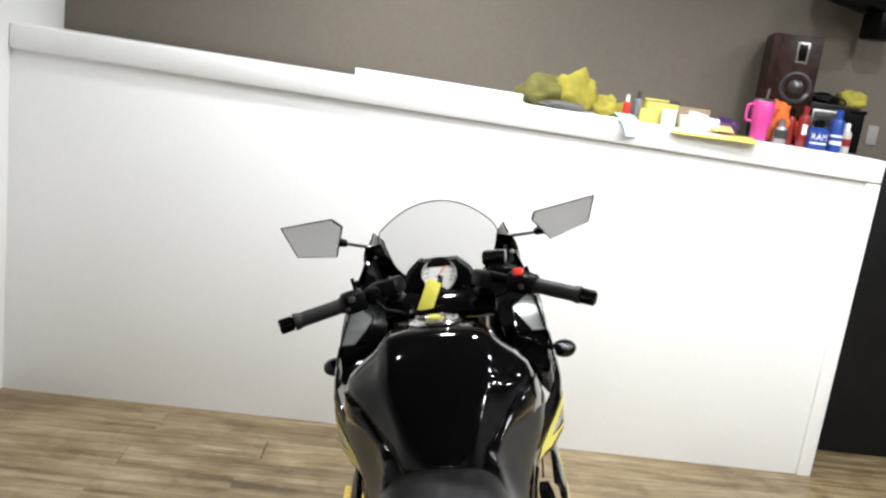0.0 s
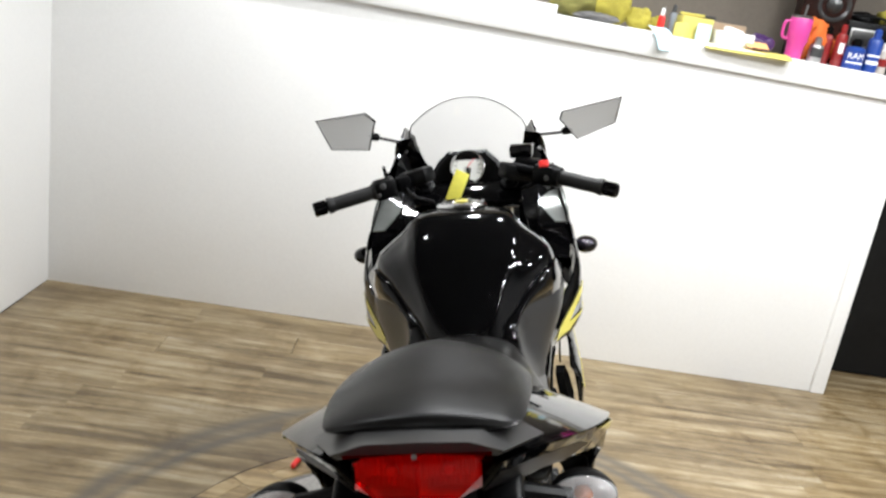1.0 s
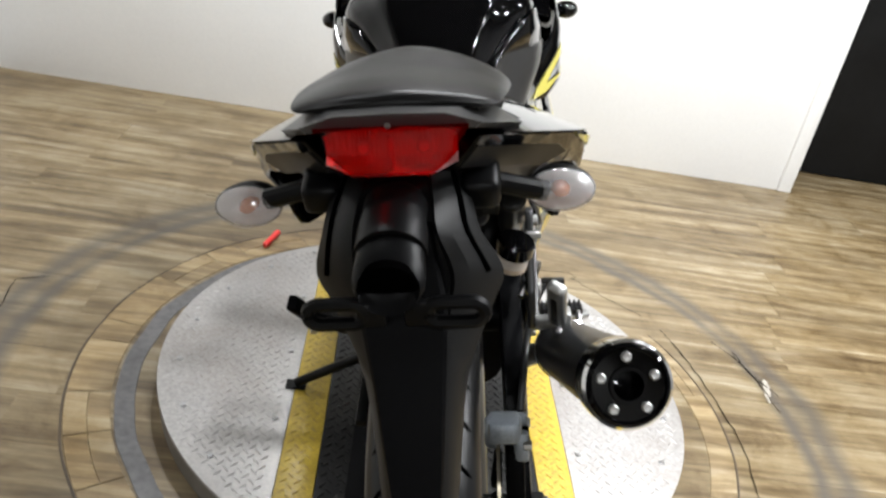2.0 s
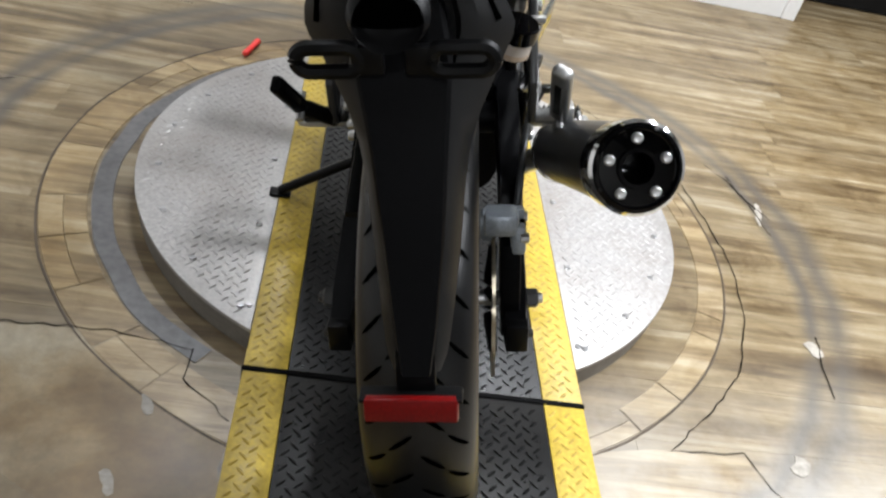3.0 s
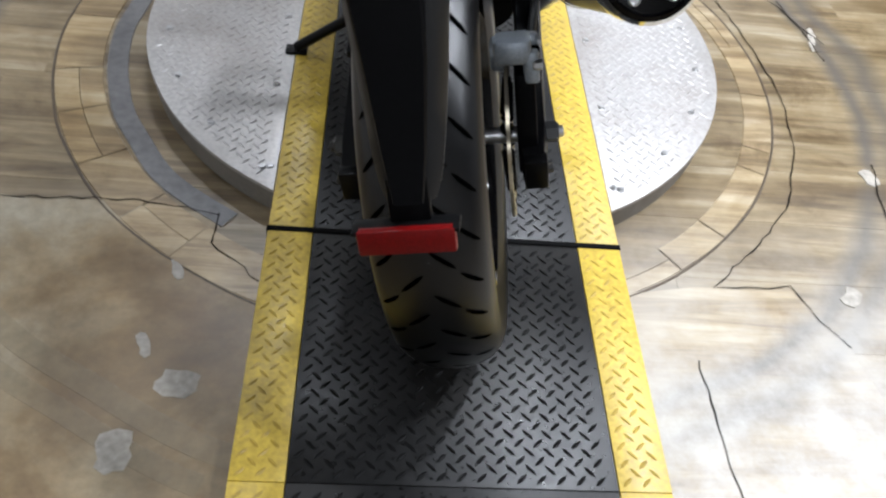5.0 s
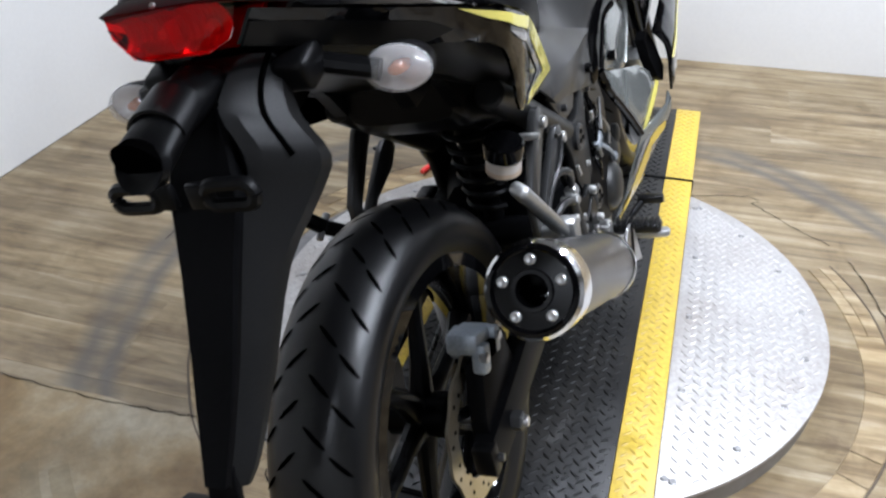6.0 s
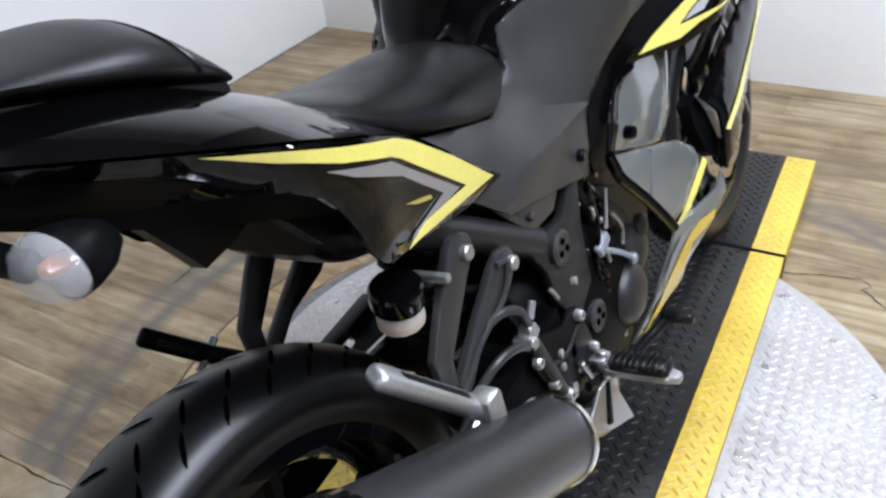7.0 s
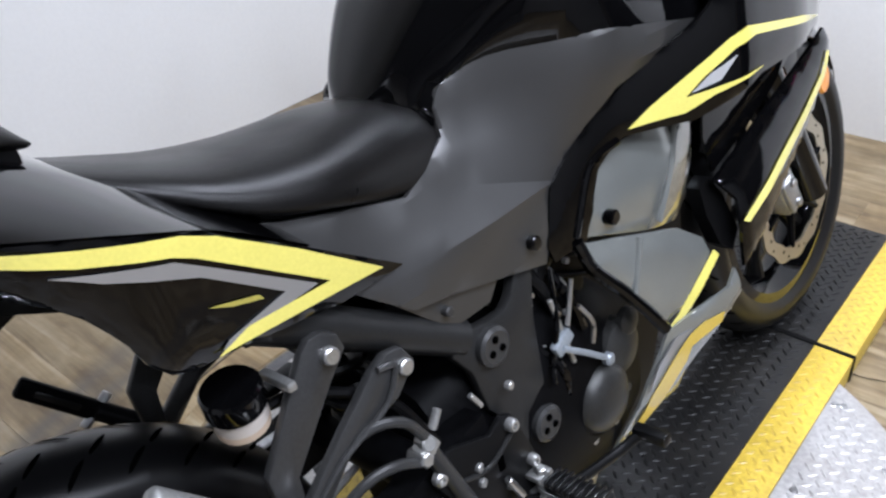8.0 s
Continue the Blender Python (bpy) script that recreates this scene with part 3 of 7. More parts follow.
def ceiling_light(x, y, share):
    # also builds the added fill lamps at the end of SPOTS
    t = thing("ceiling_light", "round white ceiling downlight, lit, out of view, some added as fill", "light", pose(x, y, CEIL), group="ceiling downlights")
    part("trim_ring", lathe([(0.085, -0.004), (0.105, -0.010), (0.108, 0), (0.080, 0)], n=28, cap=False), TRIM, t)
    part("diffuser", lathe([(0.0, -0.003), (0.082, -0.003), (0.082, 0.004), (0, 0.004)], n=28, cap=False), LAMP_GLASS, t)
    lamp = bpy.data.lights.new("downlight", "AREA")
    lamp.shape, lamp.size, lamp.energy = "DISK", 0.15, LAMP_WATTS * share
    lamp.color = (0.965, 0.985, 1.0)
    lamp.spread = radians(150)
    ob = new("downlight", lamp)
    ob.matrix_world = pose(x, y, CEIL - 0.02)


for _x, _y, _s in SPOTS:
    ceiling_light(_x, _y, _s)


# ---- turntable and ramp ----
CENTRE, RADIUS, DECK = 0.625, 0.615, 0.06
INNER, OUTER = 0.225, 0.30


def lugs(inside, x0, x1, y0, y1, z, pitch=0.0245, long=0.0245, wide=0.0075, high=0.0019, turn=0.0):
    """Raised chequer-plate lugs, turned this way and that."""
    verts, faces = [], []
    ny, nx = int(2 * (y1 - y0) / pitch), int((x1 - x0) / pitch)
    for j in range(ny + 1):
        for i in range(nx + 1):
            # a square net turned by 45 degrees, so that each lug ends at its neighbour's flank
            x, y = x0 + (i + 0.5 * (j % 2)) * pitch, y0 + 0.5 * j * pitch
            if not inside(x, y):
                continue
            a = radians(45 if j % 2 else -45) + turn
            c, s = math.cos(a), math.sin(a)
            n = len(verts)
            for u, v, w in ((-0.5, 0, 0), (-0.2, -0.5, 0), (0.2, -0.5, 0), (0.5, 0, 0), (0.2, 0.5, 0), (-0.2, 0.5, 0), (-0.22, 0, 1), (0.22, 0, 1)):
                p, q = u * long, v * wide
                verts.append((x + c * p - s * q, y + s * p + c * q, z - 0.0002 + w * high))
            faces += [(n, n + 1, n + 6), (n + 1, n + 2, n + 7, n + 6), (n + 2, n + 3, n + 7), (n + 3, n + 4, n + 7), (n + 4, n + 5, n + 6, n + 7), (n + 5, n, n + 6)]
    bm = bmesh.new()
    me = bpy.data.meshes.new("tmp")
    me.from_pydata(verts, [], faces)
    bm.from_mesh(me)
    bpy.data.meshes.remove(me)
    return bm


def bolt_head(x, y, z, r=0.006, turn=0.0):
    bm = lathe([(r * 1.25, 0), (r * 1.2, 0.0012), (r, 0.0016), (r * 0.92, 0.004), (0, 0.0042)], pose(x, y, z, 0, 0, turn), 10, cap=False)
    return bm


def turntable():
    t = thing("turntable", "round motorcycle turntable with aluminium chequer plate segments", "turntable", pose(0, CENTRE, 0))
    n = 56
    a0 = math.acos(OUTER / RADIUS)
    for side in (1, -1):
        outline = [(side * RADIUS * math.cos(a), RADIUS * math.sin(a)) for a in (a0 * (2 * k / n - 1) for k in range(n + 1))]
        outline = [(side * OUTER + side * 0.001, -RADIUS * math.sin(a0)), *outline[1:-1], (side * OUTER + side * 0.001, RADIUS * math.sin(a0))]
        plate = part("plate_segment", prism(outline, 0.008, "xy", DECK - 0.008, 0.0008), PLATE_SILVER, t, "worn aluminium chequer plate segment")

        def inside(x, y, side=side):
            return x * side > OUTER + 0.02 and math.hypot(x, y) < RADIUS - 0.02

        tagged(part("plate_relief", lugs(inside, side * (OUTER if side > 0 else RADIUS), side * (RADIUS if side > 0 else OUTER), -RADIUS, RADIUS, DECK, 0.027, 0.0225, 0.0062, 0.0017), PLATE_SILVER, plate, sharp=0.2), kind="stuff")
        rim = [(side * (RADIUS - 0.006) * math.cos(a), (RADIUS - 0.006) * math.sin(a)) for a in (a0 * (2 * k / n - 1) for k in range(n + 1))]
        rim += [(x * 0.97, y * 0.97) for x, y in reversed(rim)]
        part("rim", prism(rim, DECK - 0.009, "xy", 0.0005), PLATE_RIM, t, "dusty aluminium edge band")
        for k in range(8):
            a = a0 * (k / 3.5 - 1) * 0.93
            part("bolt", bolt_head(side * (RADIUS - 0.045) * math.cos(a), (RADIUS - 0.045) * math.sin(a), DECK), STEEL, plate)
        for k in range(5):
            part("bolt", bolt_head(side * (OUTER + 0.028), 0.24 * (k - 2), DECK), STEEL, plate)


turntable()


def deck(name, y0, y1, label):
    t = thing(name, label, "ramp", pose(0, y0, 0))
    length = y1 - y0
    body = part("black_tread", box(0, length / 2, DECK / 2, 2 * INNER, length, DECK, 0.001), PLATE_BLACK, t, "black chequer plate tread")
    tagged(part("tread_relief", lugs(lambda x, y: abs(x) < INNER - 0.012 and 0.01 < y < length - 0.01, -INNER, INNER, 0, length, DECK, 0.0275, 0.0235, 0.0062, 0.0021), LUG_BLACK, body, sharp=0.2), kind="stuff")
    for side in (1, -1):
        x = side * (INNER + OUTER) / 2
        strip = part("yellow_strip", box(x + side * 0.0005, length / 2, DECK / 2, OUTER - INNER - 0.001, length, DECK + 0.0006, 0.001), PLATE_YELLOW, t, "scuffed yellow painted edge strip")
        lo = min(side * INNER, side * OUTER)
        tagged(part("strip_relief", lugs(lambda x, y: INNER + 0.01 < abs(x) < OUTER - 0.008 and 0.01 < y < length - 0.01, lo, lo + OUTER - INNER, 0, length, DECK + 0.0003, 0.0275, 0.0225, 0.0060, 0.0015), LUG_YELLOW, strip, sharp=0.2), kind="stuff")
    return t


GAP = 0.006
deck("ramp_deck", -0.452, 0.0 - GAP, "black and yellow chequer plate ramp deck behind the turntable")
deck("ramp_slope", -0.952, -0.453, "black and yellow chequer plate slope leading up to the ramp").matrix_world = pose(0, -0.453, 0) @ pose(0, 0, DECK, 6.2, 0, 0) @ pose(0, -0.499, -DECK)
deck("turntable_deck", 0.0 + GAP, 1.25 - GAP, "black and yellow chequer plate deck across the turntable")
deck("ramp_deck", 1.25 + GAP, 1.73, "black and yellow chequer plate ramp deck before the turntable")
for _y in (0.0, 1.25):
    structure("seam", box(0, _y, DECK / 2 + 0.001, 2 * OUTER + 0.006, 2 * GAP - 0.001, DECK + 0.003, 0.003), SEAM, "black rubber strip between two deck plates")


def annulus(r0, r1, a0, a1, z, n=72, wob=0.0):
    bm = bmesh.new()
    rows = []
    for k in range(n + 1):
        a = a0 + (a1 - a0) * k / n
        w = wob * noise.noise((math.cos(a) * 5, math.sin(a) * 5, r0))
        rows.append([bm.verts.new(((r + w) * math.cos(a), CENTRE + (r + w) * math.sin(a), h)) for r, h in ((r0, 0.0), (r0 + 0.001, z), (r1 - 0.001, z), (r1, 0.0))])
    for a, b in zip(rows, rows[1:]):
        for k in range(3):
            bm.faces.new((a[k], a[k + 1], b[k + 1], b[k]))
    return bm


GREY_SEALER = grain(mat("grey_floor_sealer", (0.118, 0.115, 0.115), 0.4), (0.118, 0.115, 0.115), 60, 0.2, bump=0.2, stains=9)
def inlay(r0, r1, a0, a1, count, seed, wood, label):
    """A curved wooden inlay laid in short pieces, with a dark line outside it."""
    rnd = random.Random(seed)
    ring = structure("floor_ring", annulus(r1 + 0.001, r1 + 0.006, radians(a0), radians(a1), 0.0016, wob=0.004), RING_EDGE, label)
    cuts = [a0 + (a1 - a0) * (k + rnd.uniform(-0.3, 0.3) * (0 < k < count)) / count for k in range(count + 1)]
    for a, b in zip(cuts, cuts[1:]):
        mids = (r0 + (r1 - r0) * rnd.choice((0.0, 0.0, 0.5)))
        if mids > r0:
            part("inlay_piece", annulus(r0, mids - 0.0006, radians(a + 0.12), radians(b - 0.12), 0.0020 + rnd.uniform(-0.0002, 0.0002), 8), wood, ring)
        part("inlay_piece", annulus(mids, r1, radians(a + 0.12), radians(b - 0.12), 0.0020 + rnd.uniform(-0.0002, 0.0002), 8), wood, ring)


RING_EDGE = grain(mat("brown_inlay_edge", (0.06, 0.042, 0.025), 0.6), (0.06, 0.042, 0.025), 80, 0.2)
inlay(0.708, 0.800, 100, 248, 13, 8, RING_WOOD, "pale curved wood inlay with a dark outer line")
structure("floor_ring", annulus(0.658, 0.700, radians(96), radians(236), 0.0020, wob=0.008), GREY_SEALER, "grey sealer line round the turntable")
inlay(0.695, 0.755, -66, 30, 8, 9, BLEACHED, "narrow pale wood inlay curving round the turntable")


def crack(points, width=0.0028):
    """A jagged dark split in the floor covering, lying flat."""
    bm = bmesh.new()
    rnd = random.Random(len(points) * 7 + int(points[0][0] * 100))
    line = []
    for (ax, ay), (bx, by) in zip(points, points[1:]):
        n = max(2, int(math.hypot(bx - ax, by - ay) / 0.02))
        for k in range(n):
            line.append((ax + (bx - ax) * k / n + rnd.uniform(-0.004, 0.004), ay + (by - ay) * k / n + rnd.uniform(-0.004, 0.004)))
    line.append(points[-1])
    rows = []
    for i, (x, y) in enumerate(line):
        px, py = line[max(i - 1, 0)]
        qx, qy = line[min(i + 1, len(line) - 1)]
        d = math.hypot(qx - px, qy - py) or 1
        w = width * rnd.uniform(0.25, 0.6)
        nx, ny = -(qy - py) / d * w, (qx - px) / d * w
        rows.append((bm.verts.new((x + nx, y + ny, 0.0026)), bm.verts.new((x - nx, y - ny, 0.0026))))
    for a, b in zip(rows, rows[1:]):
        bm.faces.new((a[0], a[1], b[1], b[0]))
    return bm


CRACKS = [
    [(0.30, 1.27), (0.46, 1.31), (0.49, 1.29), (0.47, 1.27), (0.55, 1.19), (0.66, 1.10)],
    [(0.70, 1.04), (0.75, 0.88), (0.78, 0.68), (0.79, 0.55), (0.76, 0.36), (0.70, 0.20), (0.60, 0.08), (0.486, -0.028), (0.636, -0.02), (0.66, -0.09), (0.70, -0.15)],
    [(0.90, 0.97), (0.93, 0.856), (0.97, 0.78)],
    [(-0.395, 0.08), (-0.52, 0.10), (-0.64, 0.10), (-0.80, 0.09), (-1.1, 0.10)],
    [(-0.395, 0.08), (-0.40, 0.01), (-0.31, -0.07)],
    [(0.419, -0.186), (0.421, -0.25), (0.424, -0.33), (0.43, -0.46)],
    [(0.855, 1.008), (0.906, 0.924), (0.930, 0.84), (0.948, 0.707)],
    [(0.927, 0.332), (0.905, 0.26), (0.894, 0.152)],
    [(-1.034, 0.666), (-1.052, 0.859), (-0.984, 0.889)],
    [(-0.72, 1.478), (-0.675, 1.471)],
]
for _c in CRACKS:
    structure("floor_crack", crack(_c), SEAM, "jagged dark split in the floor covering")


def sheet(points, top, seed, wob=0.006, step=0.04):
    """A thin patch of floor covering with an uneven outline."""
    rnd = random.Random(seed)
    line = []
    for (ax, ay), (bx, by) in zip(points, points[1:] + points[:1]):
        n = max(1, int(math.hypot(bx - ax, by - ay) / step))
        for k in range(n):
            w = wob if k else 0.0
            line.append((ax + (bx - ax) * k / n + rnd.uniform(-w, w), ay + (by - ay) * k / n + rnd.uniform(-w, w)))
    return prism(line, top, "xy", 0.0)


structure("floor_patch", sheet([(-0.308, -0.075), (-0.40, 0.01), (-0.398, 0.078), (-0.64, 0.098), (-1.10, 0.098), (-1.16, -0.25), (-1.10, -0.95), (-0.308, -0.95)], 0.0011, 3), STAINED, "stained bare underlay beside the ramp")
structure("floor_patch", sheet([(0.308, -0.05), (0.486, -0.030), (0.634, -0.022), (0.66, -0.092), (0.70, -0.152), (0.74, -0.40), (0.70, -0.95), (0.308, -0.95)], 0.0011, 4), BLEACHED, "bleached bare underlay beside the ramp")
for _i, (_x, _y, _w, _h, _a) in enumerate(((-0.405, -0.272, 0.062, 0.050, -8), (-0.470, -0.385, 0.05, 0.07, 10), (-0.468, -0.205, 0.018, 0.05, 25), (-0.445, -0.05, 0.018, 0.05, 20), (0.946, 0.80, 0.016, 0.11, -12), (0.904, 0.293, 0.035, 0.05, 20), (0.742, -0.035, 0.035, 0.05, -30))):
    _m = pose(_x, _y, 0, 0, 0, _a)
    _q = [(_m @ Vector((_w * u, _h * v, 0)))[:2] for u, v in ((-0.5, -0.3), (-0.2, -0.5), (0.3, -0.45), (0.5, -0.15), (0.48, 0.4), (0.1, 0.5), (-0.4, 0.42))]
    structure("floor_scrape", sheet(_q, 0.0018, 20 + _i, 0.004, 0.012), SCRAPE, "scraped pale spot on the floor covering")

WORN_BAND = patch_material("worn_brown_band", [(0.13, 0.085, 0.035), (0.18, 0.13, 0.065), (0.22, 0.17, 0.095), (0.28, 0.235, 0.15)])
structure("floor_ring", annulus(1.035, 1.075, radians(222), radians(255), 0.0016, wob=0.012), WORN_BAND, "worn brown wheel track curving over the bare patch")
structure("floor_ring", annulus(1.090, 1.125, radians(220), radians(252), 0.0015, wob=0.012), WORN_BAND, "worn brown wheel track curving over the bare patch")


def wood_floor():
    """Planks laid across the room, each its own piece."""
    t = thing("floor", "worn oak-look vinyl plank floor with scuffs", "floor", kind="structure")
    rnd = random.Random(5)
    w, gap = 0.152, 0.0003
    y = FRONT
    meshes = {}
    while y < 2.8:
        x = LEFT - rnd.uniform(0.0, 1.0)
        y1 = min(y + w, 2.8)
        while x < RIGHT:
            length = 1.22
            a, b = max(x, LEFT), min(x + length, RIGHT)
            if b - a > 0.03:
                key = (round(b - a, 2), round(y1 - y, 3))
                if key not in meshes:
                    bm = box(0, 0, -0.004, b - a - gap, y1 - y - gap, 0.008, 0.0003, seg=1)
                    for f in bm.faces:
                        f.smooth = False
                    me = bpy.data.meshes.new("plank")
                    bm.to_mesh(me)
                    bm.free()
                    me.materials.append(WOOD)
                    meshes[key] = me
                ob = new("plank", meshes[key])
                ob.location = ((a + b) / 2, (y + y1) / 2, rnd.uniform(-0.0003, 0.0003))
                ob.parent = t
            x += length
        y += w
    return t


# ---- motorcycle ----
BIKE = pose(0.03, -0.10, DECK + 0.001) @ pose(0, 0, 0, 0, 0, -3.5) @ pose(0, 0, 0, 0, -13.0, 0)
bike = thing("motorcycle", "black sport motorcycle with yellow stripes, leaning on its side stand", "motorcycle", BIKE)


def lerp_table(xs, vs):
    return lambda v: float(np.interp(v, xs, vs))


def tread(radius, half, rows, count, turn):
    """Slanted sipes cut over the tyre's crown."""
    verts, faces = [], []
    for k in range(count):
        for side in (1, -1):
            for off, length, slant in rows:
                th = 2 * math.pi * (k + (0.5 if side < 0 else 0) + off[1]) / count
                pts = []
                for j in range(5):
                    u = j / 4
                    x = side * (off[0] + length * (u - 0.5))
                    a = th + slant * (u - 0.5)
                    r = radius - (half - math.sqrt(max(1e-6, half**2 - min(abs(x), half * 0.99) ** 2))) * 0.62 + 0.0011
                    pts.append((x, a, r))
                w = 0.0070
                n = len(verts)
                for j, (x, a, r) in enumerate(pts):
                    e = w * (0.15 if j in (0, 4) else 0.5) / radius
                    for da in (-e, e):
                        verts.append((x, r * math.sin(a + da), r * math.cos(a + da)))
                for j in range(4):
                    faces.append((n + 2 * j, n + 2 * j + 1, n + 2 * j + 3, n + 2 * j + 2))
    bm = bmesh.new()
    me = bpy.data.meshes.new("tmp")
    me.from_pydata(verts, [], faces)
    bm.from_mesh(me)
    bpy.data.meshes.remove(me)
    return bm


AXLE = Matrix(((0, 0, 1, 0), (1, 0, 0, 0), (0, 1, 0, 0), (0, 0, 0, 1)))  # turns z onto x


def wheel(name, y, z, radius, half, rim_r, spokes, label):
    at = Matrix.Translation((0, y, z))
    w = part(name, lathe([(0.028, -0.05), (0.034, -0.045), (0.030, 0), (0.034, 0.045), (0.028, 0.05)], at @ AXLE, 24), DARK_METAL, bike, label)
    side = radius - rim_r
    prof = []
    for k in range(25):
        a = math.pi * (k / 24)
        x = -half * math.cos(a)
        r = radius - (half - half * math.sin(a)) * 0.62 if 0 < k < 24 else radius - half * 0.62
        prof.append((r, x))
    shoulder = [(rim_r + 0.004, -half * 0.80), (rim_r + side * 0.25, -half * 0.97), (rim_r + side * 0.5, -half * 1.03)]
    full = shoulder + prof[1:-1] + [(r, -x) for r, x in reversed(shoulder)]
    full += [(rim_r - 0.008, half * 0.72), (rim_r - 0.008, -half * 0.72), full[0]]
    tyre = part("tyre", lathe(full, at @ AXLE, 96, cap=False), RUBBER, w, "black rubber sport tyre", sharp=1.0)
    rows = [((half * 0.27, 0.0), half * 0.40, -0.075), ((half * 0.70, 0.45), half * 0.34, -0.075)]
    tagged(part("tread_pattern", moved(tread(radius, half, rows, 34, 0), at), GROOVE, tyre, "slanted tread grooves"), kind="stuff")
    rim = part("rim", lathe([(rim_r - 0.012, -half * 0.86), (rim_r + 0.008, -half * 0.84), (rim_r + 0.006, -half * 0.74), (rim_r - 0.014, -half * 0.60), (rim_r - 0.030, -half * 0.2), (rim_r - 0.030, half * 0.2), (rim_r - 0.014, half * 0.60), (rim_r + 0.006, half * 0.74), (rim_r + 0.008, half * 0.84), (rim_r - 0.012, half * 0.86), (rim_r - 0.026, half * 0.62), (rim_r - 0.040, half * 0.2), (rim_r - 0.040, -half * 0.2), (rim_r - 0.026, -half * 0.62), (rim_r - 0.012, -half * 0.86)], at @ AXLE, 72, cap=False), BLACK_GLOSS, w, "gloss black cast rim")
    for k in range(spokes):
        a = 2 * math.pi * k / spokes + 0.3
        d = Vector((0, math.sin(a), math.cos(a)))
        s = Vector((0, math.cos(a), -math.sin(a)))
        rings = []
        for u, ww, tt, curve in ((0.0, 0.022, 0.018, 0), (0.3, 0.014, 0.014, 0.008), (0.7, 0.012, 0.012, 0.01), (1.0, 0.020, 0.020, 0)):
            c = Vector((0, y, z)) + d * (0.026 + u * (rim_r - 0.06)) + s * curve
            rings.append([c + s * (ww * math.cos(b)) + Vector((1, 0, 0)) * (tt * math.sin(b)) for b in (2 * math.pi * q / 10 for q in range(10))])
        part("spoke", loft(rings), BLACK_MATT, rim)
    part("axle", rod((-0.10, y, z), (0.10, y, z), 0.011), STEEL, w)
    return w


def petal_disc(name, x, y, z, r, width, parent, mount=True):
    """A wavy brake disc with drilled slots in its carrier."""
    n = 120
    bm = bmesh.new()
    ring = []
    for k in range(n):
        a = 2 * math.pi * k / n
        out = r * (1 + 0.022 * math.cos(a * 12))
        inn = (r - width) * (1 + 0.02 * math.cos(a * 12 + 1.5))
        ring.append([bm.verts.new((x + dx, y + rr * math.sin(a), z + rr * math.cos(a))) for rr, dx in ((out, 0.0022), (inn, 0.0022), (inn, -0.0022), (out, -0.0022))])
    for a, b in zip(ring, ring[1:] + ring[:1]):
        for k in range(4):
            bm.faces.new((a[k], a[(k + 1) % 4], b[(k + 1) % 4], b[k]))
    disc = part(name, bm, DISC_STEEL, parent, "steel petal brake disc")
    for k in range(6):
        a = 2 * math.pi * k / 6 + 0.2
        tip = (x, y + (r - width + 0.004) * math.sin(a), z + (r - width + 0.004) * math.cos(a))
        root = (x - 0.004, y + 0.03 * math.sin(a + 0.3), z + 0.03 * math.cos(a + 0.3))
        part("carrier_arm", rod(root, tip, 0.009, 0.006, 8), DARK_METAL, disc)
    for k in range(24):
        a = 2 * math.pi * (k + 0.3 * (k % 2)) / 24
        rr = r - width * (0.35 if k % 2 else 0.65)
        c = (x + 0.0021, y + rr * math.sin(a), z + rr * math.cos(a))
        part("vent_hole", lathe([(0, 0.0006), (0.0032, 0.0006), (0.0032, -0.0004)], Matrix.Translation(c) @ AXLE, 8, cap=False), GROOVE, disc)
    return disc


